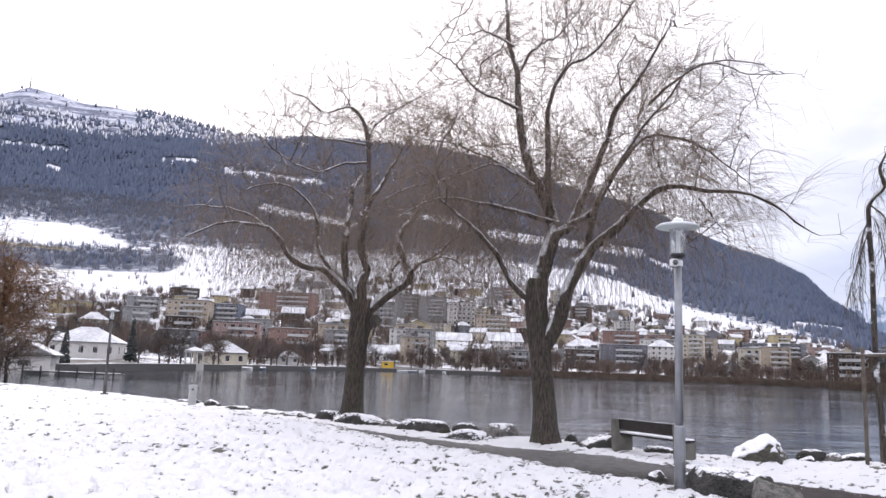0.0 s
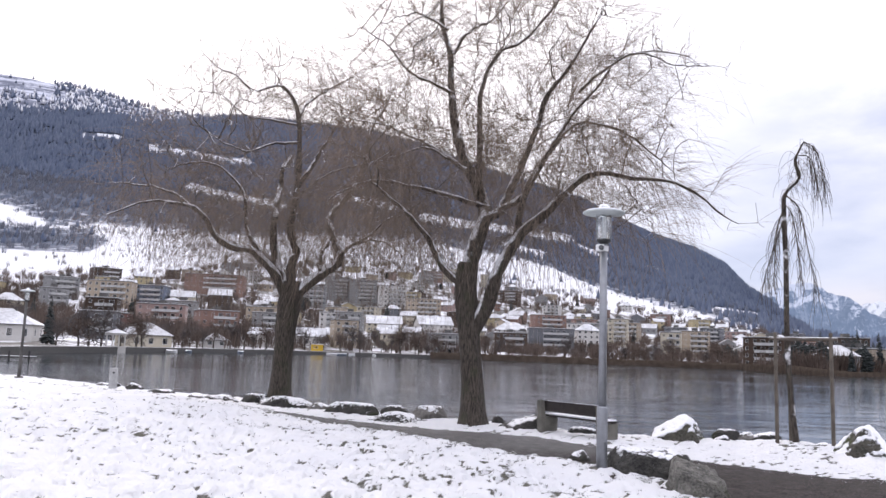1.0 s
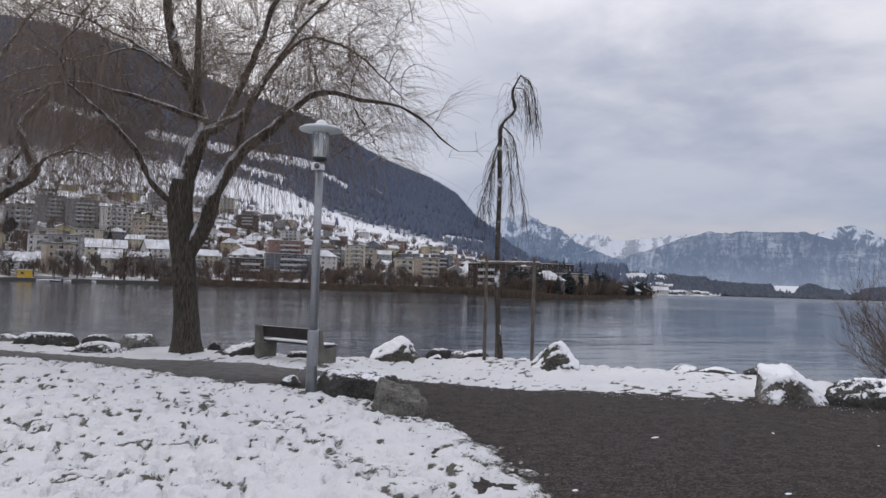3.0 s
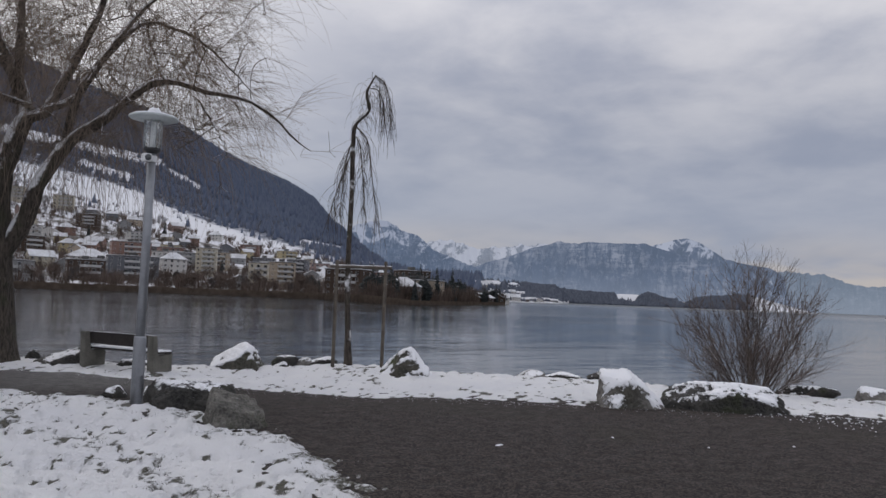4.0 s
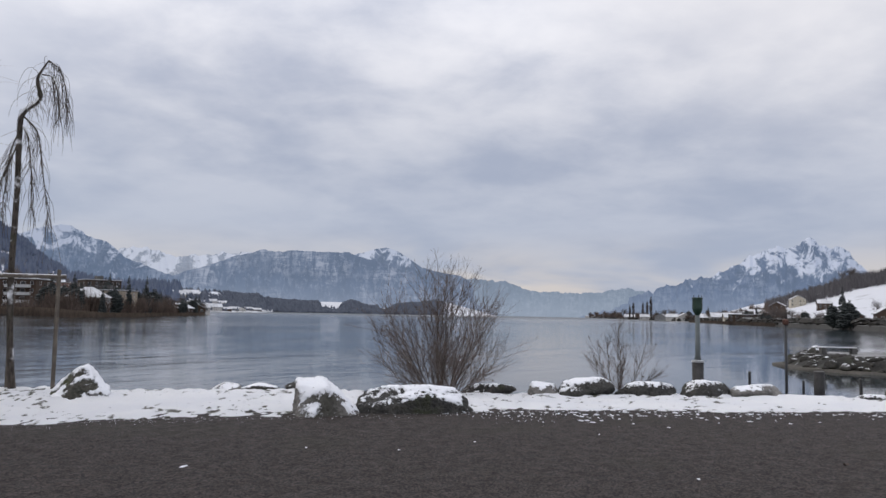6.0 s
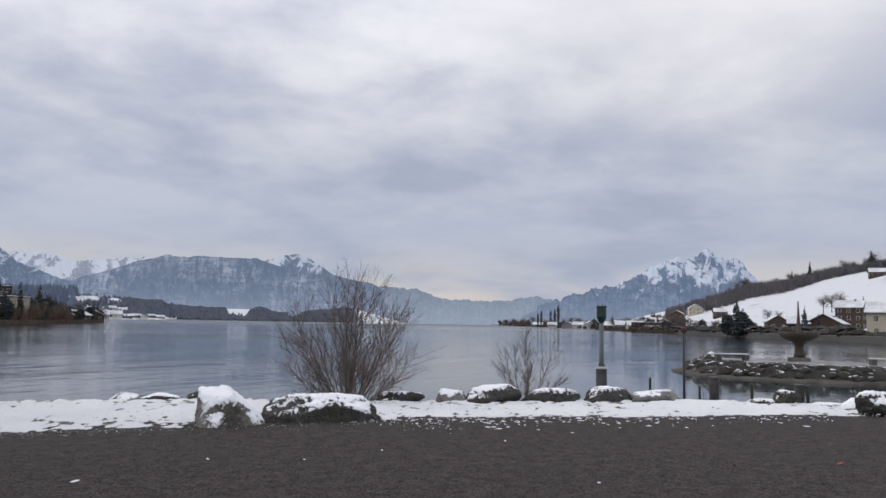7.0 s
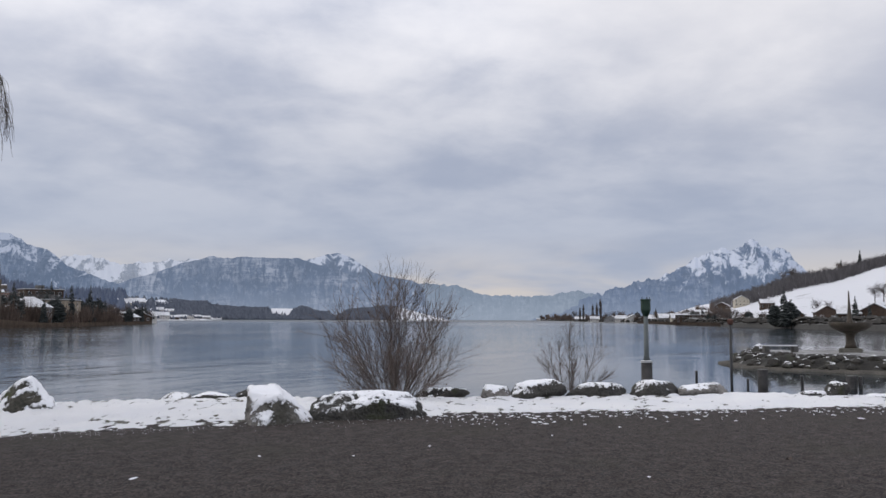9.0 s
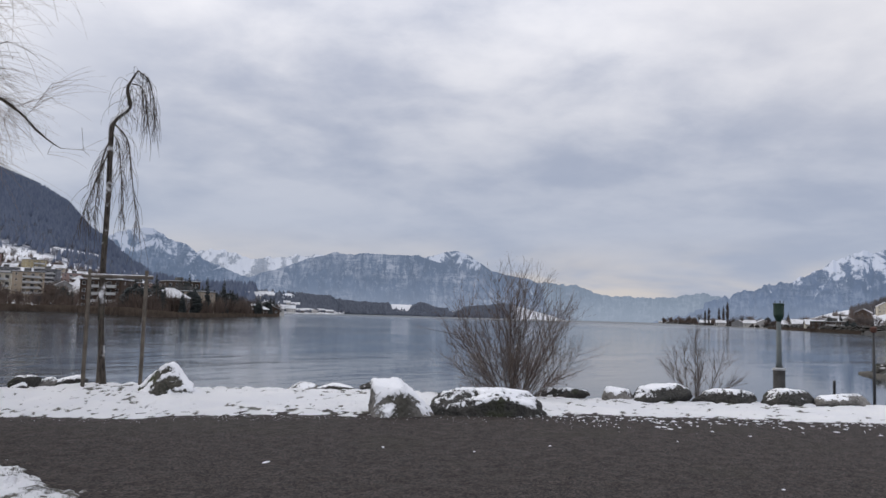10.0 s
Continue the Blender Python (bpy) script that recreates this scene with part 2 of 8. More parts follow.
def hillside():
    """The slope over the town: gardens, snowy fields, the floor of the woods and the bare summit, with haze in the
    colours.
    """
    n = Nodes("hillside")

    def field(name):
        at = n.add("Attribute")
        at.attribute_name = name
        return at.outputs["Fac"]

    rough = n.math("SUBTRACT", n.noise(0.035, 5, 0.65), 0.5)
    # fields, their snow greyed for haze, with scrub showing through
    f = n.math("ADD", n.math("MULTIPLY", n.noise(0.02, 6, 0.65), 0.5), n.math("MULTIPLY", n.noise(0.11, 5, 0.7), 0.5))
    c = n.mix(n.ramp(f, 0.61, 0.72), (0.74, 0.75, 0.78), (0.15, 0.145, 0.14))
    # woods, the floor painted blue-grey for haze
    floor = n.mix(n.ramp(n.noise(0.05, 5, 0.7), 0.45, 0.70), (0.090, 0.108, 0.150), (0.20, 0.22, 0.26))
    floor = n.mix(n.math("MULTIPLY", n.ramp(field("wood"), 2.2, 0.0), n.ramp(n.noise(0.07, 5, 0.75), 0.46, 0.62)), floor, (0.62, 0.63, 0.67))
    c = n.mix(n.ramp(n.math("ADD", field("wood"), n.math("MULTIPLY", rough, 1.6)), -0.12, 0.18), c, floor)
    # rock bands and blown snow on the summit, streaked down the slope, blued for haze
    bands = n.noise(0.010, 6, 0.65, n.coords((0.35, 0.35, 4.5)), 0.8)
    streak = n.noise(0.05, 5, 0.7, n.coords((1.0, 1.0, 0.2)))
    g = n.math("ADD", n.math("MULTIPLY", bands, 0.65), n.math("MULTIPLY", streak, 0.35))
    top = n.mix(n.ramp(g, 0.42, 0.58), (0.16, 0.175, 0.225), (0.60, 0.62, 0.70))
    c = n.mix(n.ramp(n.math("ADD", field("peak"), n.math("MULTIPLY", rough, 0.6)), 0.4, 0.6), c, top)
    # gardens
    lots = n.mix(n.ramp(f, 0.44, 0.56), (0.78, 0.79, 0.82), (0.15, 0.14, 0.125))
    c = n.mix(n.ramp(n.math("ADD", field("town"), n.math("MULTIPLY", rough, 0.2)), -0.05, 0.05), c, lots)
    return n.done(c, 0.92, **{"Specular IOR Level": 0.1})


def far_mountain(name, rock, wood, snow_low, snow_high, haze_glow, haze_share, streak=1.0, dust=0.5):
    """A mountain kilometres off: woods below, rock and snow above, with haze mixed over it as emission."""
    n = Nodes(name)
    s = n.add("SeparateXYZ")
    n.link(n.geom("Position"), s.inputs[0])
    z = s.outputs[2]
    face = n.add("Attribute")
    face.attribute_name = "face"
    flat = face.outputs["Vector"]
    a = n.noise(0.014, 9, 0.70, n.scaled(flat, (1.0, 0.75, 1.0)), 0.5)
    b = n.noise(0.006, 6, 0.62)
    # cliffs stand in groups and run down the face, with level ledges between them
    groups = n.ramp(n.noise(0.0045, 3, 0.5, n.scaled(flat, (1.0, 1.0, 1.0)), 0.4), 0.40, 0.60)
    fall = n.noise(0.030, 7, 0.72, n.scaled(flat, (1.0, 0.30, 1.0)), 0.7)
    ledge = n.noise(0.030, 6, 0.70, n.scaled(flat, (0.35, 1.5, 1.0)), 0.9)
    cliff = n.math("MULTIPLY", n.ramp(n.math("ADD", n.math("MULTIPLY", fall, 0.6), n.math("MULTIPLY", ledge, 0.4)), 0.46, 0.60), groups)
    c = n.mix(n.ramp(b, 0.38, 0.62), wood, tuple(v * 1.7 for v in wood))
    c = n.mix(n.ramp(n.noise(0.020, 6, 0.65, n.scaled(flat, (1.0, 0.45, 1.0)), 0.8), 0.44, 0.60), c, tuple(v * 0.45 for v in wood))
    c = n.mix(cliff, c, rock)
    c = n.mix(n.math("MULTIPLY", n.ramp(n.noise(0.045, 7, 0.75, n.scaled(flat, (1.0, 0.5, 1.0)), 0.4), 0.50, 0.66), dust), c, (0.50, 0.52, 0.58))
    level = n.ramp(z, snow_low, snow_high)
    f = n.ramp(n.math("ADD", n.math("MULTIPLY", level, 0.22), n.math("MULTIPLY", a, streak)), 0.66, 0.74)
    c = n.mix(f, c, (0.86, 0.87, 0.92))
    n.done(c, 0.95, **{"Specular IOR Level": 0.0})
    # emission stands in for haze: bluish, paler and stronger towards the foot
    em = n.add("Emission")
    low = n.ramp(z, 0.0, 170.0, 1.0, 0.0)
    n.put(em.inputs[0], n.mix(n.math("MULTIPLY", low, 0.30), haze_glow, (0.42, 0.47, 0.55)))
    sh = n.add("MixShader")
    n.link(n.ramp(z, 0.0, 210.0, min(0.96, haze_share + 0.20), haze_share), sh.inputs[0])
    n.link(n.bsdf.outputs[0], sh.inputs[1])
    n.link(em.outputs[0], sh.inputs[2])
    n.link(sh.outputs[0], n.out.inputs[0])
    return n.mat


def plaster(name, c):
    return two_tone(name, tuple(v * 0.86 for v in c), c, 0.35, 0.85, fine=2.5)


def glass(name):
    n = Nodes(name)
    return n.done(n.mix(n.ramp(n.noise(0.8, 2), 0.4, 0.6), (0.035, 0.038, 0.043), (0.10, 0.105, 0.11)), 0.15)


M = {
    "snow_ground": snow_ground(),
    "grass": two_tone("winter_grass", (0.018, 0.020, 0.010), (0.075, 0.066, 0.034), 3.0, 0.9, fine=40),
    "path": gravel_path(),
    "water": lake_water(),
    "soil": two_tone("frozen_soil", (0.030, 0.028, 0.020), (0.075, 0.065, 0.045), 1.2, 0.95, 0.02),
    "lakebed": two_tone("lake_bed", (0.030, 0.033, 0.030), (0.060, 0.062, 0.055), 0.5, 0.95),
    "snow": two_tone("lying_snow", (0.82, 0.84, 0.88), (0.90, 0.905, 0.92), 1.6, 0.75, 0.02),
    "roof_snow": two_tone("roof_snow", (0.42, 0.42, 0.43), (0.82, 0.83, 0.85), 0.16, 0.8),
    "far_snow": far_ground("snowy_fields", 0.575),
    # far woods lightened and blued: distance haze painted into the base colours
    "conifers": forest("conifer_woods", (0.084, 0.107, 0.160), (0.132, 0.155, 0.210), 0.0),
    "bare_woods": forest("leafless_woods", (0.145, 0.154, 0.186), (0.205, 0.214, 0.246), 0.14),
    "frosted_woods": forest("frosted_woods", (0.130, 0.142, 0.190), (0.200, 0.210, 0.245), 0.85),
    # far ranges: the blue colour and share after the snow heights are emitted haze
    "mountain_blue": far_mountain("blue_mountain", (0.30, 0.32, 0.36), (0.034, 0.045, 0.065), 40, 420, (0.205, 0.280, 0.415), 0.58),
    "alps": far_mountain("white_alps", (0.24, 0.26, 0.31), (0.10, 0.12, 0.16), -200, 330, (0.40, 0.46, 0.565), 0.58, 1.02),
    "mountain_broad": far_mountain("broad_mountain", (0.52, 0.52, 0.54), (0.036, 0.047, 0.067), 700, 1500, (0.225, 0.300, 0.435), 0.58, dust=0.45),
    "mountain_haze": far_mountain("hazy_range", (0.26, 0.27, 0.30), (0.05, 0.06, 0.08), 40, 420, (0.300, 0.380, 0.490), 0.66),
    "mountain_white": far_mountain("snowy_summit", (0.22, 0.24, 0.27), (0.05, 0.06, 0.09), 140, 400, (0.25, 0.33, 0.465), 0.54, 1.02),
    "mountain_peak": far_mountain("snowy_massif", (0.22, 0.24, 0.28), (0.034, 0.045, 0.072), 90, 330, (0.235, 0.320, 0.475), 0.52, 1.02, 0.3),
    # slope, crest and shore woods paled for haze in the same way
    "slope_trees": forest("slope_trees", (0.19, 0.185, 0.19), (0.33, 0.32, 0.325), 0.10),
    "crest_trees": forest("crest_trees", (0.095, 0.091, 0.096), (0.170, 0.160, 0.164), 0.10),
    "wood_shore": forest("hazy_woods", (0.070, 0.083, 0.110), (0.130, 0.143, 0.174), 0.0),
    "hillside": hillside(),
    "shore_floor": two_tone("shore_gardens", (0.045, 0.042, 0.036), (0.26, 0.26, 0.265), 0.05, 0.95, fine=0.3),
    "bark": bark("willow_bark", (0.028, 0.022, 0.018), (0.100, 0.082, 0.066), 0.16),
    "trunk_bark": bark("willow_trunk_bark", (0.026, 0.021, 0.017), (0.105, 0.086, 0.068), 1.3),
    "branch": bark("willow_branch", (0.055, 0.044, 0.036), (0.150, 0.122, 0.100), 0.46),
    "twig": two_tone("willow_twig", (0.145, 0.112, 0.088), (0.285, 0.218, 0.166), 0.6, 0.8),
    "rock": snow_capped("snowy_boulder", (0.010, 0.010, 0.010), (0.085, 0.080, 0.070), 3.4, patch=0.62, patch_scale=11.0, moss=(0.030, 0.034, 0.014), bump=0.05, lain=True),
    "rock_pale": snow_capped("pale_boulder", (0.050, 0.047, 0.043), (0.32, 0.30, 0.275), 2.2, patch=0.66, patch_scale=8.0, moss=(0.085, 0.080, 0.066), bump=0.05, lain=True),
    "rock_bare": snow_capped("bare_boulder", (0.040, 0.039, 0.034), (0.30, 0.285, 0.25), 4.2, patch=0.2, patch_scale=5.0, moss=(0.050, 0.055, 0.028), bump=0.06, lain=True),
    "rock_capped": snow_capped("capped_boulder", (0.024, 0.024, 0.018), (0.13, 0.12, 0.095), 3.0, patch=0.30, patch_scale=9.0, moss=(0.058, 0.066, 0.020), bump=0.05, lain=True),
    "concrete": two_tone("grey_concrete", (0.085, 0.082, 0.070), (0.19, 0.18, 0.155), 3, 0.9, 0.004, fine=40),
    "steel": two_tone("galvanised_steel", (0.22, 0.23, 0.245), (0.33, 0.34, 0.36), 4, 0.45, metal=0.6, fine=60),
    "dark_steel": two_tone("dark_steel", (0.016, 0.016, 0.018), (0.042, 0.042, 0.044), 4, 0.55),
    "bench_wood": snow_capped("dark_bench_timber", (0.014, 0.011, 0.010), (0.040, 0.032, 0.028), 8, 0.55, 0.75, 0.35, 7, bump=0.004),
    "stake": two_tone("pale_stake_timber", (0.075, 0.062, 0.050), (0.165, 0.140, 0.112), 5, 0.85, 0.004, fine=60),
    "window": glass("window_glass"),
    "timber": two_tone("brown_timber", (0.035, 0.022, 0.016), (0.085, 0.055, 0.038), 1.5, 0.85),
    "fascia": two_tone("grey_fascia", (0.06, 0.058, 0.055), (0.12, 0.115, 0.11), 1.0, 0.8),
    "reed": two_tone("dry_reeds", (0.070, 0.052, 0.040), (0.175, 0.132, 0.100), 0.35, 0.95, fine=4),
    "green_paint": two_tone("dark_green_paint", (0.010, 0.030, 0.020), (0.022, 0.055, 0.036), 6, 0.5),
    "bronze": two_tone("weathered_bronze", (0.045, 0.036, 0.028), (0.100, 0.082, 0.062), 2.5, 0.6, metal=0.3),
    "white_paint": two_tone("white_paint", (0.62, 0.63, 0.64), (0.78, 0.78, 0.78), 1.5, 0.6),
}

# ---------------------------------------------------------------- geometry helpers
RNG = np.random.default_rng(7)


def value_noise(x, y, seed=0):
    """Smooth lattice noise in 0..1 for arrays."""
    xi, yi = np.floor(x).astype(np.int64), np.floor(y).astype(np.int64)
    fx, fy = x - xi, y - yi
    fx, fy = fx * fx * (3 - 2 * fx), fy * fy * (3 - 2 * fy)

    def h(a, b):
        n = (a * 374761393 + b * 668265263 + seed * 974634533) & 0xFFFFFFFF
        n = ((n ^ (n >> 13)) * 1274126177) & 0xFFFFFFFF
        return ((n ^ (n >> 16)) & 0xFFFF) / 65535.0

    return (h(xi, yi) * (1 - fx) + h(xi + 1, yi) * fx) * (1 - fy) + (h(xi, yi + 1) * (1 - fx) + h(xi + 1, yi + 1) * fx) * fy


def fbm(x, y, scale, octaves=4, seed=0, gain=0.5):
    total, amp, norm = 0.0, 1.0, 0.0
    for o in range(octaves):
        total = total + amp * value_noise(x * scale + 17.3 * o, y * scale - 9.1 * o, seed + o)
        norm += amp
        amp, scale = amp * gain, scale * 2.03
    return total / norm


def smooth(a, lo, hi):
    t = np.clip((a - lo) / (hi - lo), 0, 1)
    return t * t * (3 - 2 * t)


def mesh_from(name, verts, faces, mats, index=None, shade=False):
    me = bpy.data.meshes.new(name)
    verts = np.asarray(verts, np.float32)
    if isinstance(faces, np.ndarray):
        n, k = faces.shape
        me.vertices.add(len(verts))
        me.vertices.foreach_set("co", verts.ravel())
        me.loops.add(n * k)
        me.loops.foreach_set("vertex_index", faces.astype(np.int32).ravel())
        me.polygons.add(n)
        me.polygons.foreach_set("loop_start", np.arange(0, n * k, k, dtype=np.int32))
        me.polygons.foreach_set("loop_total", np.full(n, k, np.int32))
    else:
        me.from_pydata([tuple(v) for v in verts], [], faces)
    for m in mats if isinstance(mats, (list, tuple)) else [mats]:
        me.materials.append(m)
    if index is not None:
        me.polygons.foreach_set("material_index", np.asarray(index, np.int32))
    me.polygons.foreach_set("use_smooth", np.full(len(me.polygons), shade, bool))
    me.update(calc_edges=True)
    me.validate()
    return me


def grid_faces(nu, nv, wrap=False):
    i = np.arange(nu if wrap else nu - 1)[:, None]
    j = np.arange(nv - 1)[None, :]
    a, b = i * nv + j, ((i + 1) % nu) * nv + j
    return np.stack([a, b, b + 1, a + 1], -1).reshape(-1, 4)


def thing(name, label, category, m=None, group="", kind=""):
    """An Empty at the base of a thing, to carry its parts."""
    ob = new(name)
    ob.empty_display_size = 0.2
    if m is not None:
        ob.matrix_basis = m
    return tagged(ob, label, category, group, kind)


def part(name, bm, material, parent, label="", shade=False, m=None):
    """Links a bmesh or a mesh as one part under a thing or a part."""
    if isinstance(bm, bmesh.types.BMesh):
        me = bpy.data.meshes.new(name)
        bm.to_mesh(me)
        bm.free()
        me.materials.append(material)
        me.polygons.foreach_set("use_smooth", np.full(len(me.polygons), shade, bool))
    else:
        me = bm
    ob = new(name, me)
    ob.parent = parent
    if m is not None:
        ob.matrix_basis = m
    if label:
        ob["label"] = label
    return ob


def box(bm, x0, x1, y0, y1, z0, z1, bevel=0.0):
    g = bmesh.ops.create_cube(bm, size=1.0, matrix=Matrix.LocRotScale(((x0 + x1) / 2, (y0 + y1) / 2, (z0 + z1) / 2), None, (x1 - x0, y1 - y0, z1 - z0)))
    if bevel:
        edges = {e for v in g["verts"] for e in v.link_edges}
        bmesh.ops.bevel(bm, geom=list(edges), offset=bevel, segments=2, affect="EDGES", profile=0.6)
    return bm


def lathe(bm, profile, sides=20, centre=(0, 0), cap=True):
    """A turned body from (radius, height) pairs."""
    rings = [[bm.verts.new((centre[0] + r * math.cos(2 * math.pi * k / sides), centre[1] + r * math.sin(2 * math.pi * k / sides), z)) for k in range(sides)] for r, z in profile]
    for a, b in zip(rings, rings[1:]):
        for k in range(sides):
            bm.faces.new((a[k], a[(k + 1) % sides], b[(k + 1) % sides], b[k]))
    if cap:
        bm.faces.new(rings[0][::-1])
        bm.faces.new(rings[-1])
    return bm


def tubes(paths, radii, sides):
    """Verts and quads of many tubes at once. paths (N, K, 3), radii (N, K)."""
    N, K, _ = paths.shape
    tan = np.gradient(paths, axis=1)
    tan /= np.linalg.norm(tan, axis=2, keepdims=True) + 1e-9
    ref = np.where(np.abs(tan[:, :1, 2:3]) > 0.9, np.array([1.0, 0, 0]), np.array([0, 0, 1.0]))
    ref = np.broadcast_to(ref, tan.shape)
    u = np.cross(tan, ref)
    u /= np.linalg.norm(u, axis=2, keepdims=True) + 1e-9
    v = np.cross(u, tan)
    ang = 2 * np.pi * np.arange(sides) / sides
    ring = u[:, :, None] * np.cos(ang)[None, None, :, None] + v[:, :, None] * np.sin(ang)[None, None, :, None]
    verts = paths[:, :, None] + ring * radii[:, :, None, None]
    n = np.arange(N)[:, None, None] * K * sides
    k = np.arange(K - 1)[None, :, None] * sides
    s = np.arange(sides)[None, None, :]
    a, b = n + k + s, n + k + (s + 1) % sides
    faces = np.stack([a, b, b + sides, a + sides], -1).reshape(-1, 4)
    return verts.reshape(-1, 3), faces


def merge(lots):
    verts, faces, base = [], [], 0
    for v, f in lots:
        verts.append(v)
        faces.append(f + base)
        base += len(v)
    return np.concatenate(verts), np.concatenate(faces)


def polar(az, r):
    """A place by its bearing in degrees, clockwise from +y, and its distance."""
    a = np.radians(az)
    return r * np.sin(a), r * np.cos(a)


# ---------------------------------------------------------------- plan of the lakeside park
WATER_Z = -1.1
SHORE = np.array([(-70, 74), (-45, 60), (-23, 46), (-14.5, 38.8), (-8.6, 32.5), (-4.0, 28.8), (-1.0, 25.8), (2.4, 22.0), (3.6, 20.6), (5.9, 18.6), (7.9, 17.8), (9.6, 17.1), (10.3, 16.2), (10.8, 15.2), (11.6, 14.5), (12.6, 13.7), (13.6, 13.0), (15.0, 11.5), (16.3, 10.1), (17.6, 8.6), (19.6, 6.5), (21.2, 4.4), (22.2, 2.0), (22.6, -0.5), (24.5, -8), (30, -30), (36, -60)])
PATH_FAR = np.array([(-70, 69), (-27, 42.5), (-12, 31.5), (-4.0, 24.2), (-0.9, 20.8), (0.2, 19.8), (1.7, 18.35), (2.9, 17.6), (3.7, 16.8), (4.4, 15.7), (5.2, 14.4), (6.0, 13.4), (7.3, 12.1), (8.8, 11.0), (10.2, 9.75), (12.4, 8.1), (14.1, 6.85), (15.6, 5.2), (17.4, 3.2), (19.1, 1.2), (20.0, -1.0), (21.5, -8), (27, -30), (33, -60)])
MEADOW = np.array([(-70, 65), (-27, 39.5), (-12, 29.0), (-6.0, 24.0), (-2.6, 21.0), (-0.4, 18.1), (1.0, 16.3), (2.2, 14.6), (3.3, 13.1), (4.1, 12.1), (4.5, 10.5), (4.7, 9.3), (4.8, 8.5), (4.5, 7.5), (4.2, 6.4), (4.0, 5.2), (3.6, 3.0), (2.6, -1.0), (1.0, -8), (-6, -30), (-12, -60)])


def side_of(line, x, y):
    """Signed distance to a line of points: positive on its left, the lake's side."""
    best, sign = np.full(np.shape(x), 1e9), np.zeros(np.shape(x))
    for (ax, ay), (bx, by) in zip(line[:-1], line[1:]):
        dx, dy = bx - ax, by - ay
        t = np.clip(((x - ax) * dx + (y - ay) * dy) / (dx * dx + dy * dy), 0, 1)
        d = np.hypot(x - ax - t * dx, y - ay - t * dy)
        s = np.sign(dx * (y - ay) - dy * (x - ax))
        near = d < best
        best, sign = np.where(near, d, best), np.where(near, s, sign)
    return best * sign


def verge_drop(x, y):
    """How far the ground between path and shore lies below the meadow."""
    x, y = np.asarray(x, float), np.asarray(y, float)
    return np.interp(x, [-30, 0.5, 3, 7.5, 9.2, 13, 16, 24], [0.23, 0.21, 0.12, 0.10, 0.0, 0.02, 0.10, 0.10]) * smooth(side_of(PATH_FAR, x, y), -1.8, 1.4)


def polar_grid(az0, az1, n_az, r0, r1, n_r):
    az = np.linspace(az0, az1, n_az)[:, None]
    r = np.geomspace(r0, r1, n_r)[None, :]
    x, y = polar(az, r)
    return x, y


def build_ground():
    # one sheet: soil under the park, the lake's bed, and flat land behind out to the horizon
    az = np.linspace(-180, 180, 361)[:-1][:, None]
    r = np.concatenate([[0.01], np.geomspace(1.5, 60, 90), np.geomspace(66, 4700, 50)])[None, :]
    x, y = polar(az, r)
    d = side_of(SHORE, x, y)
    z = -0.06 + fbm(x, y, 0.4, 3, 3) * 0.02 - smooth(d, -0.25, 1.6) * 1.7 - smooth(d, 2, 40) * 2.0 - verge_drop(x, y)
    v = np.stack([x, y, z], -1).reshape(-1, 3)
    ob = new("ground", mesh_from("ground", v, grid_faces(360, r.shape[1], True), [M["soil"], M["lakebed"]], shade=True))
    tagged(ob, "frozen soil of the lakeside park running down into the lake", "ground", kind="structure")
    me = ob.data
    mid = v[np.array([p.vertices[0] for p in me.polygons])]
    me.polygons.foreach_set("material_index", (mid[:, 2] < -0.6).astype(np.int32))


def build_path():
    x, y = polar_grid(-75, 150, 420, 0.8, 80, 130)
    dm, df = side_of(MEADOW, x, y), side_of(PATH_FAR, x, y)
    z = np.where((dm > -0.9) & (df < 0.9), 0.0, -0.2) + fbm(x, y, 0.35, 3, 11) * 0.016 - 0.008 - verge_drop(x, y)
    v = np.stack([x, y, z], -1).reshape(-1, 3)
    f = grid_faces(420, 130)
    keep = ((dm > -1.0) & (df < 1.0)).ravel()[f].all(1)
    tagged(new("path", mesh_from("path", v, f[keep], M["path"], shade=True)), "dark wet gravel path and open place in the park", "path", kind="structure")


TRODDEN = np.array([(1.9, 12.1), (2.45, 9.4), (2.75, 7.75), (3.05, 6.3), (3.1, 4.6)])


def grass_tufts(x, y, z, bare):
    """Blades of winter grass that stand up through the thin snow."""
    rng = np.random.default_rng(404)
    far = np.hypot(x, y)
    want = np.where((far > 3.0) & (far < 22), smooth(bare, 0.30, 0.75) * far * far, 0).ravel()
    i = rng.choice(len(want), 9000, p=want / want.sum())
    spot = np.stack([x.ravel()[i], y.ravel()[i], z.ravel()[i] - 0.01], 1) + rng.normal(0, 0.02, (9000, 3)) * (1, 1, 0)
    foot = np.repeat(spot, 6, 0) + rng.normal(0, 0.016, (54000, 3)) * (1, 1, 0)
    a, lean = rng.uniform(0, 2 * np.pi, 54000), np.abs(rng.normal(0, 0.030, 54000))
    tall, half = rng.uniform(0.012, 0.045, 54000), rng.uniform(0.0015, 0.0035, 54000)
    side = np.stack([-np.sin(a), np.cos(a), 0 * a], 1) * half[:, None]
    tip = foot + np.stack([np.cos(a) * lean, np.sin(a) * lean, tall], 1)
    v = np.stack([foot - side, foot + side, tip], 1).reshape(-1, 3)
    tagged(new("grass", mesh_from("grass", v, np.arange(len(v)).reshape(-1, 3), M["grass"])), "short winter grass standing through thin snow", "grass", kind="stuff")


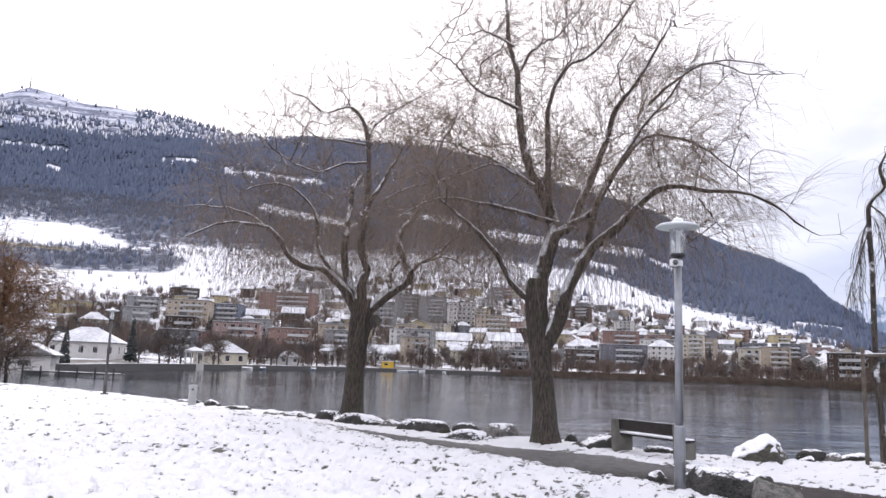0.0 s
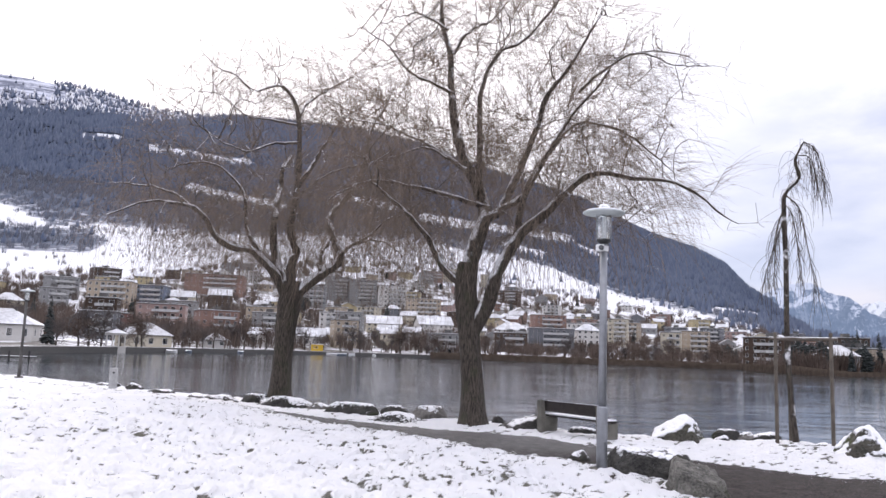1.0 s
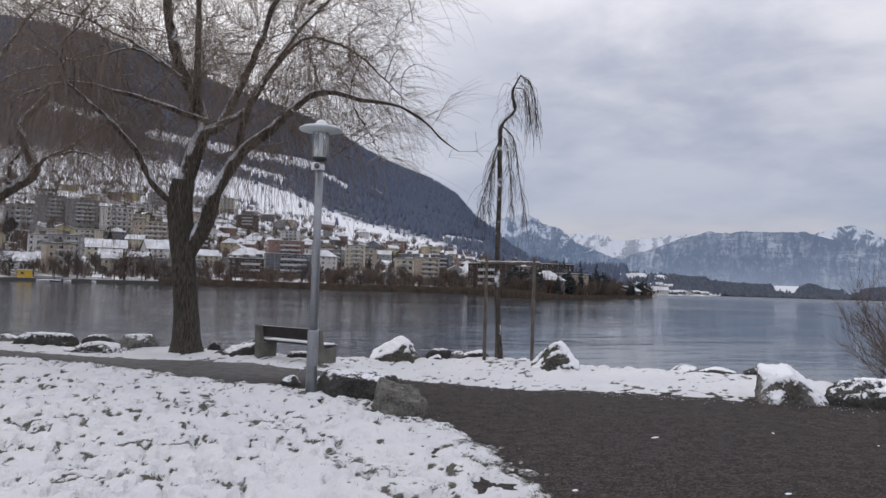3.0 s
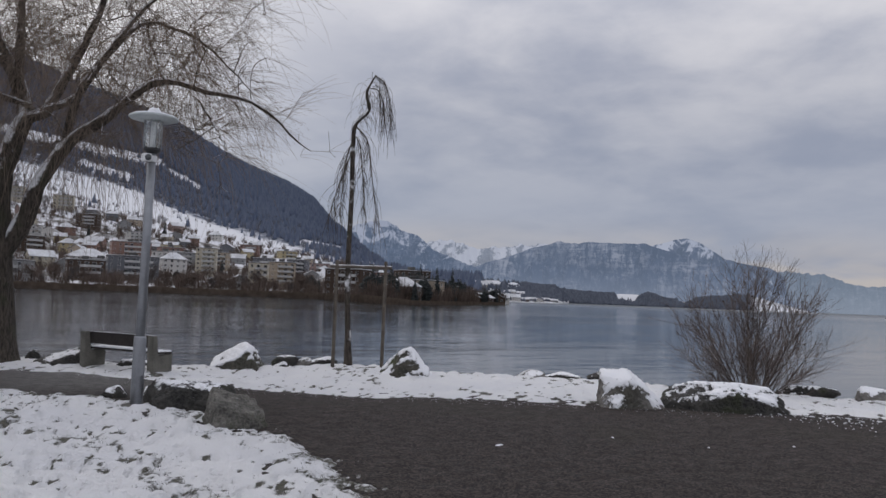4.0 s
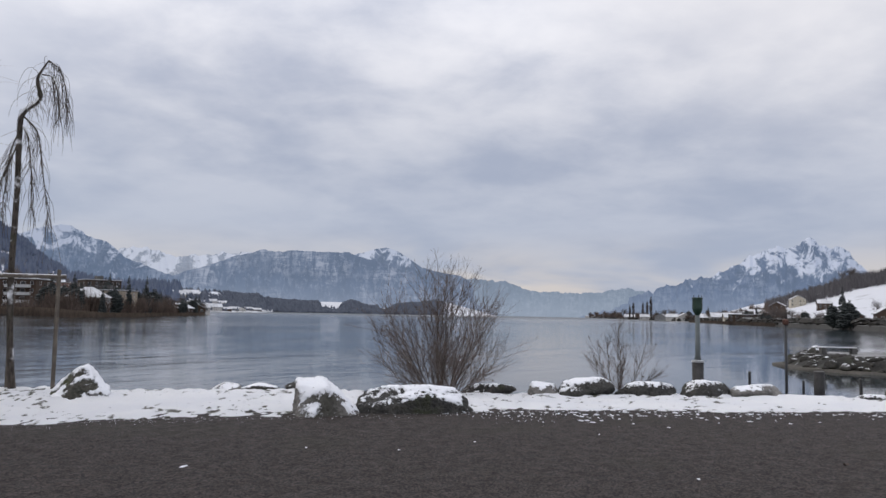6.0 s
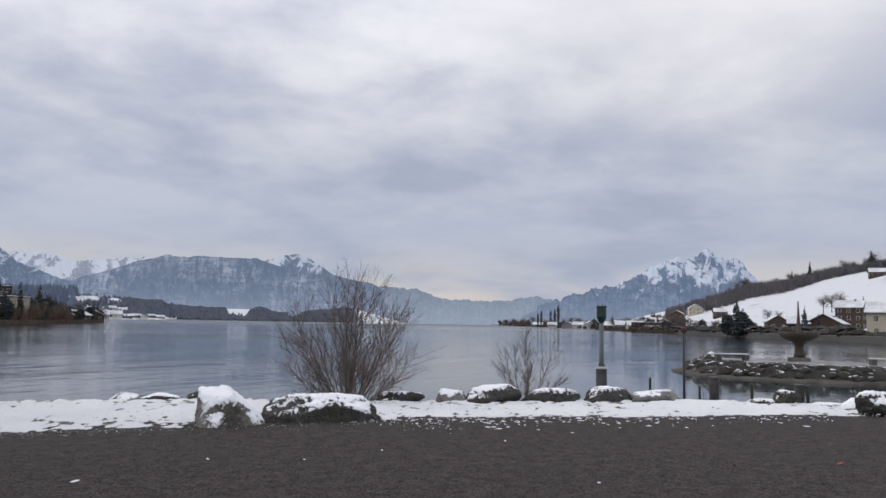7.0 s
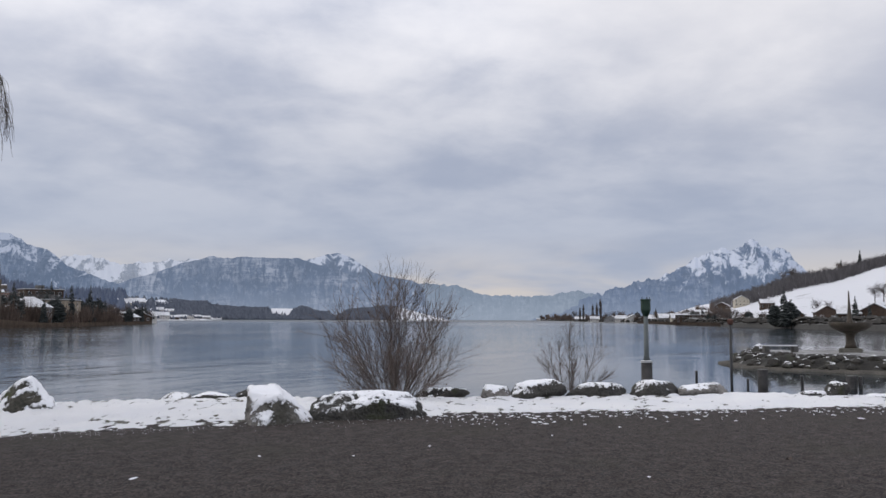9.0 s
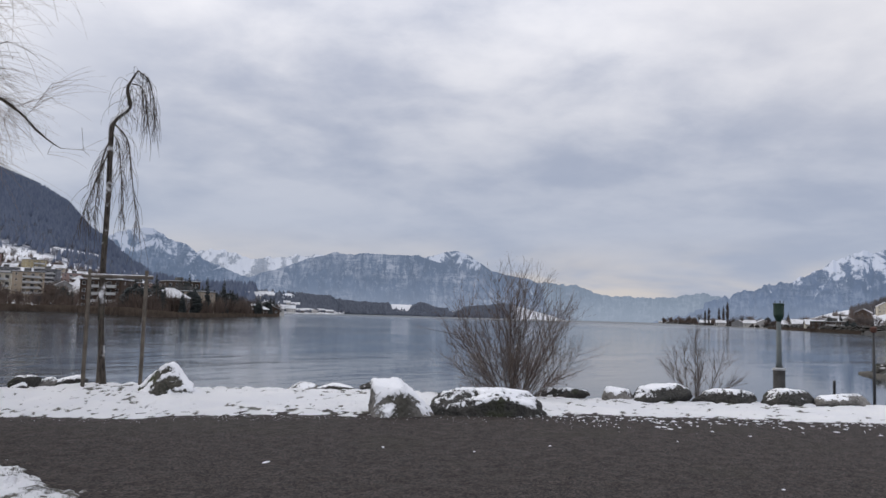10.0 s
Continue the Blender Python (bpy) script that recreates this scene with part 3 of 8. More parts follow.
def snow_sheet(name, label, inside, x, y, seed, depth, holes):
    """Snow that thins out to a ragged edge, with trodden and grassy places."""
    ragged = fbm(x, y, 1.1, 5, seed, 0.62) - 0.5
    lumps, fine = fbm(x, y, 2.4, 4, seed + 5), fbm(x, y, 7.5, 3, seed + 9)
    edge = inside + ragged * 0.75 + (fine - 0.5) * 0.40
    z = -0.07 + smooth(edge, -0.25, 0.35) * (0.07 + depth) + (lumps - 0.5) * 0.05 * smooth(edge, 0, 0.5) + (fine - 0.5) * 0.035 * smooth(edge, -0.1, 0.3)
    # footmarks and grass showing through
    tracks = fbm(x + 0.35 * y, y, 0.8, 3, seed + 21, 0.6)
    spots = fbm(x * 1.15, y * 0.65, 7.5, 4, seed + 31, 0.7)
    pits = fbm(x * 1.1, y * 0.75, 8.0, 2, seed + 41, 0.6)
    bare = smooth(spots * 0.76 + tracks * 0.24, holes, holes + 0.17)
    bare = np.maximum(bare, 0.55 * smooth(pits, 0.52, 0.74))
    bare = np.maximum(bare, (0.98 if name != "snow_verge" else 0.9) * smooth(edge, 0.85 if name != "snow_verge" else 0.45, -0.15))
    if name == "snow_meadow":
        # a trodden way across the meadow
        lane = np.abs(side_of(TRODDEN, x, y)) + (tracks - 0.5) * 0.6
        bare = np.maximum(bare, 0.72 * smooth(lane, 0.65, 0.05) * smooth(spots, 0.36, 0.60))
        bare = np.maximum(bare, 0.66 * smooth(edge, 1.5, 0.3) * smooth(spots, 0.34, 0.56))
    z -= bare * 0.03 + smooth(pits, 0.54, 0.74) * 0.06 * smooth(edge, 0.1, 0.6)
    if name == "snow_verge":
        z = z - verge_drop(x, y)
    if name == "snow_meadow":
        z = z + 0.17 * smooth(-x, 0.5, 6.0)
    if name == "snow_meadow":
        grass_tufts(x, y, z, bare * (edge > -0.1))
    nu, nv = x.shape
    v = np.stack([x, y, z], -1).reshape(-1, 3)
    f = grid_faces(nu, nv)
    keep = (edge > -0.35).ravel()[f].all(1)
    me = mesh_from(name, v, f[keep], M["snow_ground"], shade=True)
    me.attributes.new("bare", "FLOAT", "POINT").data.foreach_set("value", bare.ravel().astype(np.float32))
    return tagged(new(name, me), label, "snow", kind="structure")


def build_snow():
    x, y = polar_grid(-62, 48, 620, 0.9, 75, 380)
    snow_sheet("snow_meadow", "thin trodden snow on the grass of a lakeside meadow", -side_of(MEADOW, x, y), x, y, 40, 0.055, 0.52)
    x, y = polar_grid(48, 298, 260, 0.9, 90, 110)
    snow_sheet("snow_meadow_behind", "thin snow on the grass behind the path", -side_of(MEADOW, x, y), x, y, 40, 0.055, 0.56)
    x, y = np.meshgrid(np.linspace(-1.0, 1.0, 40), np.linspace(-1.0, 1.0, 40), indexing="ij")
    snow_sheet("snow_meadow_under", "thin snow on the grass underfoot", -side_of(MEADOW, x, y), x, y, 40, 0.052, 0.56)
    x, y = polar_grid(-50, 130, 620, 8.5, 60, 200)
    d = np.minimum(side_of(PATH_FAR, x, y), -side_of(SHORE, x, y) + 0.15)
    snow_sheet("snow_verge", "ragged strip of snow between the path and the shore", d, x, y, 70, 0.035, 0.50)


# ---------------------------------------------------------------- water and the far shores
WEST_SHORE = np.array([(-180, 95), (-60, 90), (-40, 95), (-30, 108), (-24.5, 122), (-20, 168), (-17, 190), (-11, 246), (-3, 318), (5, 335), (12, 345), (20, 345), (26, 325), (29, 262), (31, 240), (35, 290), (37.4, 352), (39.35, 400), (39.5, 1080), (41, 1180), (43.3, 1500), (44, 2300), (46, 3200)])
WEST_TOWN = np.array([(-40, 2.6), (-26, 3.0), (-21, 3.8), (-15, 4.4), (-7.5, 5.5), (1, 5.8), (9, 4.6), (17, 3.5), (24, 2.5), (29, 1.55), (33, 0.9), (37, 0.7), (39.3, 0.6), (40, 0.35), (46, 0.2)])
WEST_RIDGE = np.array([(-42, 14.2), (-36, 15.2), (-30.8, 16.2), (-29.1, 17.0), (-27.6, 16.85), (-25.8, 16.55), (-24, 16.62), (-19.8, 16.45), (-16.3, 15.85), (-13.1, 15.7), (-9.8, 15.85), (-6.4, 15.9), (-0.9, 15.7), (3, 14.9), (7.2, 13.5), (11, 12.35), (15, 11.15), (18, 9.55), (20.2, 8.5), (23.6, 7.25), (25.2, 6.3), (26.5, 4.85), (27.8, 4.05), (29, 3.0), (31.1, 1.75), (33, 1.05), (35, 1.0), (38, 1.25), (40, 1.3), (42, 0.95), (43.3, 0.75), (44, 0.3), (46, 0.2)])
WEST_FAR = np.array([(-42, 3100), (-29, 3250), (-10, 2900), (5, 2600), (20, 2300), (28, 1900), (31, 1500), (36, 1100), (39.3, 1250), (39.5, 1750), (43, 2200), (46, 3900)])


def table(t, a):
    return np.interp(a, t[:, 0], t[:, 1])


def west_height(az, r):
    """Height of the land beyond the water, rising from the quay through the town to the ridge."""
    rs, rr = table(WEST_SHORE, az), table(WEST_FAR, az)
    town, ridge = table(WEST_TOWN, az), table(WEST_RIDGE, az)
    s = (r - rs) / (rr - rs)
    st = np.clip(420.0 / (rr - rs), 0.05, 0.5)
    low = np.clip((r - rs) / (st * (rr - rs)), 0, 1)
    shore_el = np.degrees(np.arctan((-0.6 - 1.7) / rs))
    el = np.where(s < st, shore_el + (town - shore_el) * low ** 1.15, town + (ridge - town) * np.clip((s - st) / (1 - st), 0, 1) ** 0.85)
    x, y = polar(az, r)
    relief = (fbm(x, y, 0.0022, 5, 5) - 0.5) * 2.4 + (fbm(x, y, 0.009, 4, 6) - 0.5) * 0.7
    el = el + relief * np.clip((s - st) / 0.2, 0, 1) * np.clip((1 - s) / 0.12, 0, 1)
    z = 1.7 + r * np.tan(np.radians(el))
    z = np.where(r < rs + 3, np.minimum(z, -0.6 - (rs + 3 - r) * 0.4), z)
    return np.where(s > 1, z - (s - 1) * rr * 0.55, z)


def bump_at(az, el, a0, e0, a1, e1, half):
    """How far (az, el) lies inside a strip from one end to the other; positive inside."""
    t = np.clip((az - a0) / (a1 - a0), 0, 1)
    over = np.maximum(np.maximum(a0 - az, az - a1), 0)
    return half - np.abs(el - (e0 + (e1 - e0) * t)) - over * 0.6


def west_wood(az, el, x, y):
    """1 in woods, 0 on open snow."""
    n = (fbm(x, y, 0.006, 4, 8) - 0.5) * 2.2
    edge = np.interp(az, [-40, -30, -27, -24, -21.5, -19, -14, -8, 0, 4, 9, 13, 17, 21, 25, 28, 33, 36, 46], [8.4, 8.5, 8.9, 8.4, 7.6, 7.9, 7.9, 7.8, 8.4, 8.2, 7.0, 6.5, 4.8, 3.7, 2.7, 1.9, 0.8, 0.3, 0.05])
    w = (el - edge) * 1.6 + n
    w = np.maximum(w, bump_at(az, el, -34, 5.9, -19.5, 6.5, 0.75) * 3 + n * 0.4)      # belt of trees
    for a0, e0, a1, e1, half in ((-20.3, 13.45, -18.2, 13.6, 0.2), (-16.2, 13.15, -9.4, 12.85, 0.26), (-31, 13.1, -26.6, 13.25, 0.22), (-27.5, 12.0, -26.8, 11.9, 0.25), (-13.2, 10.7, -6.8, 9.95, 0.34), (3.5, 9.75, 14.2, 8.4, 0.36), (-3, 10.9, 1.2, 10.4, 0.3), (9.5, 7.9, 12.5, 7.2, 0.3), (15.0, 8.0, 17.0, 7.0, 0.2), (24.5, 3.55, 28.5, 3.0, 0.22), (28.5, 2.3, 31, 1.9, 0.2)):
        w = np.where(bump_at(az, el, a0, e0, a1, e1, half) + n * 0.09 > 0, -2.0, w)
    return w


def peak_snow(az, el):
    """Where the high ground keeps its snow."""
    return smooth(el - np.interp(az, [-42, -30, -24, -20, -16, -12, -8], [13.6, 14.1, 14.2, 14.9, 14.6, 15.4, 17]), -0.15, 0.5)


def build_far_land():
    az = np.concatenate([np.linspace(-60, -32, 40)[:-1], np.linspace(-32, 43.9, 470)])[:, None]
    k = np.linspace(0, 1, 150)[None, :]
    rs, rr = table(WEST_SHORE, az), table(WEST_FAR, az)
    r = rs - 12 + (rr * 1.12 - rs + 12) * (0.35 * k + 0.65 * k * k)
    azz = np.broadcast_to(az, r.shape)
    z = west_height(azz, r)
    x, y = polar(azz, r)
    el = np.degrees(np.arctan2(z - 1.7, r))
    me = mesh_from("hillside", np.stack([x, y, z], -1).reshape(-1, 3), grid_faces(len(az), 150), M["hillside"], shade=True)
    wood = np.where(azz > 32.5, np.where(azz > 40.6, 0.6, -2.0), west_wood(azz, el, x, y))
    for name, value in (("wood", np.clip(wood, -3, 3)), ("peak", peak_snow(azz, el)), ("town", table(WEST_TOWN, azz) * 0.93 - el)):
        me.attributes.new(name, "FLOAT", "POINT").data.foreach_set("value", np.ascontiguousarray(value, np.float32).ravel())
    tagged(new("hillside", me), "snowy hillside rising from the town to a wooded mountain", "mountain", kind="structure")


def cones(x, y, z, h, w, sides=6, base=0.12):
    """Verts and triangles of many ragged spires."""
    n = len(x)
    ang = 2 * np.pi * np.arange(sides)[None] / sides + RNG.uniform(0, 6, (n, 1))
    rad = w[:, None] * RNG.uniform(0.7, 1.15, (n, sides)) * 0.5
    ring = np.stack([x[:, None] + rad * np.cos(ang), y[:, None] + rad * np.sin(ang), (z + h * base)[:, None] + h[:, None] * RNG.uniform(-0.05, 0.10, (n, sides))], -1)
    top = np.stack([x, y, z + h], -1)[:, None]
    v = np.concatenate([ring, top], 1).reshape(-1, 3)
    s = np.arange(sides)[None]
    b = np.arange(n)[:, None] * (sides + 1)
    f = np.stack([b + s, b + (s + 1) % sides, np.broadcast_to(b + sides, (n, sides))], -1).reshape(-1, 3)
    return v, f


def domes(x, y, z, h, w):
    """Verts and triangles of many rounded, uneven crowns."""
    n = len(x)
    levels = ((0.10, 0.55), (0.45, 1.0), (0.8, 0.62))
    lots, sides = [], 5
    for lv, wd in levels:
        ang = 2 * np.pi * np.arange(sides)[None] / sides + RNG.uniform(0, 6, (n, 1))
        rad = w[:, None] * 0.5 * wd * RNG.uniform(0.65, 1.2, (n, sides))
        lots.append(np.stack([x[:, None] + rad * np.cos(ang), y[:, None] + rad * np.sin(ang), z[:, None] + h[:, None] * (lv + RNG.uniform(-0.08, 0.08, (n, sides)))], -1))
    top = np.stack([x, y, z + h], -1)[:, None]
    v = np.concatenate(lots + [top], 1).reshape(-1, 3)
    per = sides * 3 + 1
    b, s = np.arange(n)[:, None] * per, np.arange(sides)[None]
    tri = []
    for k in range(2):
        p, q = b + k * sides + s, b + k * sides + (s + 1) % sides
        tri += [np.stack([p, q, q + sides], -1), np.stack([p, q + sides, p + sides], -1)]
    p, q = b + 2 * sides + s, b + 2 * sides + (s + 1) % sides
    tri.append(np.stack([p, q, np.broadcast_to(b + 3 * sides, p.shape)], -1))
    return v, np.concatenate([t.reshape(-1, 3) for t in tri])


def brushes(x, y, z, h, w, rays=12):
    """Triangles of many small leafless trees: thin upright sprays from one foot."""
    n = len(x)
    a = RNG.uniform(0, 2 * np.pi, (n, rays))
    out = np.sqrt(RNG.uniform(0.02, 1, (n, rays))) * w[:, None] * 0.5
    top = h[:, None] * (1 - 0.35 * (out / (w[:, None] * 0.5)) ** 2) * RNG.uniform(0.75, 1.05, (n, rays))
    low = top * RNG.uniform(0.08, 0.45, (n, rays))
    half = h[:, None] * RNG.uniform(0.022, 0.05, (n, rays)) * 12 / min(rays, 24)
    b = RNG.uniform(0, np.pi, (n, rays))
    mx, my = x[:, None] + out * 0.55 * np.cos(a), y[:, None] + out * 0.55 * np.sin(a)
    foot1 = np.stack([mx + half * np.cos(b), my + half * np.sin(b), z[:, None] + low], -1)
    foot2 = np.stack([mx - half * np.cos(b), my - half * np.sin(b), z[:, None] + low], -1)
    tip = np.stack([x[:, None] + out * np.cos(a), y[:, None] + out * np.sin(a), z[:, None] + top], -1)
    v = np.stack([foot1, foot2, tip], 2).reshape(-1, 3)
    return v, np.arange(len(v)).reshape(-1, 3)


def build_woods():
    n = 95000
    az = RNG.uniform(-34, 43.8, n)
    rr, rs = table(WEST_FAR, az), table(WEST_SHORE, az)
    clear = np.interp(az, [31, 36, 38, 38.8, 39.4, 39.5, 44], [380, 240, 160, 120, 100, 20, 10])
    r = np.sqrt(RNG.uniform(0, 1, n)) * (rr * 1.005 - rs - clear) + rs + clear
    z = west_height(az, r)
    x, y = polar(az, r)
    el = np.degrees(np.arctan2(z - 1.7, r))
    w = west_wood(az, el, x, y)
    p = peak_snow(az, el)
    ps = np.clip(w * 0.9 + 0.35, 0.012, 1.0) * (1 - 0.80 * p) * np.where((el > 15.55) & (az < -22.5), 0.04, 1) * np.interp(az, [31, 33.5, 40.3, 40.9, 46], [1, 0.22, 0.3, 2.6, 2.6]) * np.where((az > 37.6) & (az < 40.6) & (el > 1.05), 0.1, 1)
    keep = (RNG.uniform(0, 1, n) < ps) & ((el > table(WEST_TOWN, az) * 0.95) | (az > 36))
    az, r, x, y, z, el, w, p = (q[keep] for q in (az, r, x, y, z, el, w, p))
    low = smooth(fbm(x, y, 0.0015, 3, 14) * 3.0 + (table(WEST_RIDGE, az) * 0.66 - el) * 0.6, 1.2, 2.3)
    kind = RNG.uniform(0, 1, len(x))
    h = RNG.uniform(13, 24, len(x)) * np.clip(r / 2200, 0.62, 1.1)
    bare = kind < low * np.interp(az, [5, 12], [0.95, 0.55])
    frost = ~bare & (RNG.uniform(0, 1, len(x)) < 0.55 * p)
    con = ~bare & ~frost
    shore = az > 37.5
    bare, frost, con = bare & ~shore, frost & ~shore, con & ~shore
    h = np.where(shore, h * 0.6, h)
    for name, pick, mat, label, shape in (("shore_wood", shore, "wood_shore", "hazy leafless woods along the far shore", 1), ("conifer_wood", con, "conifers", "hazy blue-grey conifer woods covering the mountain", 0), ("leafless_wood", bare, "bare_woods", "hazy grey leafless woods on the lower slope", 1), ("frosted_wood", frost, "frosted_woods", "snow-dusted trees near the summit", 0)):
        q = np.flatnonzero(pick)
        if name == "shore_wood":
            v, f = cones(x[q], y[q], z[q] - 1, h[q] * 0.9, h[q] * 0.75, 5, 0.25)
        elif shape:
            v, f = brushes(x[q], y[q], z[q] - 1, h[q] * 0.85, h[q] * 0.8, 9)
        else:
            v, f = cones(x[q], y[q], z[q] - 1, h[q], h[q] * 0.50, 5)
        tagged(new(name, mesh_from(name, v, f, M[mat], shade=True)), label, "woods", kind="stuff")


def build_slope_trees():
    """Loose rows and clumps of small leafless trees on the snowy slopes above the town."""
    n = 20000
    az = RNG.uniform(-32, 30, n)
    r = table(WEST_SHORE, az) + RNG.uniform(330, 1250, n)
    z = west_height(az, r)
    x, y = polar(az, r)
    el = np.degrees(np.arctan2(z - 1.7, r))
    w = west_wood(az, el, x, y)
    clump = smooth(fbm(x, y, 0.011, 4, 77, 0.6), 0.50, 0.66) + 0.6 * smooth(np.abs(((el * 2.3 + fbm(x, y, 0.004, 2, 78) * 2.2) % 1.0) - 0.5), 0.06, 0.0)
    clump *= np.where((az < -22) & (el > 6.6), 0.0, 1.0)
    clump *= np.where(az > 15, 0.12, 1.0)
    keep = (w < 0.3) & (RNG.uniform(0, 1, n) < clump * 0.95) & (el > table(WEST_TOWN, az) * 0.92)
    q = np.flatnonzero(keep)
    h = RNG.uniform(3.5, 8.0, len(q))
    v, f = brushes(x[q], y[q], z[q] - 0.5, h, h * RNG.uniform(0.4, 0.7, len(q)))
    tagged(new("orchard_trees", mesh_from("orchard_trees", v, f, M["slope_trees"])), "loose grey leafless trees on the snowy slopes", "woods", kind="stuff")


def ridge_backdrop(name, label, mat, profile, dist, foot=-3.0, deep=700, rough=0.5, seed=0, jag=0.16):
    """A mountain range kilometres off, with spurs and gullies down its face."""
    prof = np.array(profile)
    az = np.arange(prof[0, 0], prof[-1, 0], 0.09)[:, None]
    k = np.linspace(0, 1, 46)[None, :]
    el = np.interp(az, prof[:, 0], prof[:, 1])
    el = el + (fbm(az * 9, az * 0 + seed, 0.35, 4, seed) - 0.5) * jag * rough
    top = 1.7 + dist * np.tan(np.radians(el))
    gully = (fbm(az * 6 + k * 2.0, k * 5, 0.55, 5, seed + 2) - 0.5) * rough
    r = dist - deep * (1 - k) + gully * 260 * np.sin(np.pi * k)
    z = foot + (top - foot) * np.clip(k ** 1.25 + gully * 0.35 * np.sin(np.pi * k), 0, 1)
    x, y = polar(np.broadcast_to(az, r.shape), r)
    v = np.stack([x, y, z], -1).reshape(-1, 3)
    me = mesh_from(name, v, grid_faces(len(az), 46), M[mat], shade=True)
    arc = np.broadcast_to(np.radians(az) * dist, r.shape)
    me.attributes.new("face", "FLOAT_VECTOR", "POINT").data.foreach_set("vector", np.stack([arc, z, 0 * z], -1).astype(np.float32).ravel())
    tagged(new(name, me), label, "mountain", kind="structure")


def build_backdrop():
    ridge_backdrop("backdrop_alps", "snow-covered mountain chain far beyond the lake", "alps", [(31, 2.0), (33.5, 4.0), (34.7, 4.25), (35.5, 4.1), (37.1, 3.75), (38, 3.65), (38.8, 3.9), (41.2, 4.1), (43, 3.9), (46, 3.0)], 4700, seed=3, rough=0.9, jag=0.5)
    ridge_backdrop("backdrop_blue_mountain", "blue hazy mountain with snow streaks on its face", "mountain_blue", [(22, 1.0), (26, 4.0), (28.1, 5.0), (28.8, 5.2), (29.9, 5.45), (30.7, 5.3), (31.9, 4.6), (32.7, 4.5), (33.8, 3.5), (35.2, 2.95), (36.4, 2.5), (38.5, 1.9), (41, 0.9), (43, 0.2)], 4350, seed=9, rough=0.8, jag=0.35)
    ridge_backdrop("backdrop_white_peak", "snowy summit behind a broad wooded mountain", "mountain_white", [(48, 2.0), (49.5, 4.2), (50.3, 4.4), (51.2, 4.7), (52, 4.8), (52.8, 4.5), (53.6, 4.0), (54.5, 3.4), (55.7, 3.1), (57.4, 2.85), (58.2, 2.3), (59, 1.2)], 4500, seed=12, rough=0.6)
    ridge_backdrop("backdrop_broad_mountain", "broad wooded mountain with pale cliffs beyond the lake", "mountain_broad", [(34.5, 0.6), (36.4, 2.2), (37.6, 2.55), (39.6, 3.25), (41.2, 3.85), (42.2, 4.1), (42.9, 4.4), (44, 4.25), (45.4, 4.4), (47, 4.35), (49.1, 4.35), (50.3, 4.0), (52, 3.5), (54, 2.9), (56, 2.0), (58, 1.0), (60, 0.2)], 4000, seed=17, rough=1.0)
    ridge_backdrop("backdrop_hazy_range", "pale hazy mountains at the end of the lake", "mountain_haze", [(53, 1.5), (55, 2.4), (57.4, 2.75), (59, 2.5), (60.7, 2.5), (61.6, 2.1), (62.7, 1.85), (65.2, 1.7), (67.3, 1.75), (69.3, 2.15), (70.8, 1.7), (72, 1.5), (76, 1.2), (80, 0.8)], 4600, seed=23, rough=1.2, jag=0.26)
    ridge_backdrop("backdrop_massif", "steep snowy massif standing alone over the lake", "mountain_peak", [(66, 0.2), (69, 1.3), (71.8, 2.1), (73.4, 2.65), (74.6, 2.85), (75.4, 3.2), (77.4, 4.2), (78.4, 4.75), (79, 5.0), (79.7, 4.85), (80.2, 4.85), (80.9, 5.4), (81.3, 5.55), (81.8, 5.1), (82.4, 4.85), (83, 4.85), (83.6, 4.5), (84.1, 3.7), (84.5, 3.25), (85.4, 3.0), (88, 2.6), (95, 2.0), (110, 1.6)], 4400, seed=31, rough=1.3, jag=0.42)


EAST_SHORE = np.array([(66.4, 2600), (67.0, 1900), (69, 1150), (71, 860), (73.4, 680), (76, 500), (80, 360), (85, 275), (89, 244), (93, 192), (100, 150), (120, 110), (180, 95)])
EAST_RIDGE = np.array([(66.4, 0.1), (73, 0.12), (75.8, 0.45), (77.4, 0.95), (79, 1.3), (81.1, 1.85), (83.9, 2.75), (86.1, 2.95), (88.6, 3.65), (91.3, 4.0), (93.9, 4.3), (100, 4.8), (140, 4.5), (180, 3)])


def east_height(az, r):
    rs, ridge = table(EAST_SHORE, az), table(EAST_RIDGE, az)
    span = np.interp(az, [66, 75, 85, 95, 120], [500, 700, 620, 520, 500])
    s = (r - rs) / span
    el0 = np.degrees(np.arctan((-0.5 - 1.7) / rs))
    el = el0 + (ridge - el0) * smooth(s, -0.1, 1.0)
    z = 1.7 + r * np.tan(np.radians(el))
    z = np.where(r < rs + 3, np.minimum(z, -0.6 - (rs + 3 - r) * 0.4), z)
    return np.where(s > 1, z - (s - 1) * 40, z)


POINT_LAND = np.array([(38.5, 0.55), (41, 0.6), (43.5, 0.8), (45.4, 0.65), (46.6, 0.6), (47.4, 0.78), (49.4, 0.76), (50.4, 0.42), (51.8, 0.36), (53.7, 0.6), (55.6, 0.85), (56.2, 0.98), (57.5, 0.62), (59.3, 0.15), (60, -0.05)])


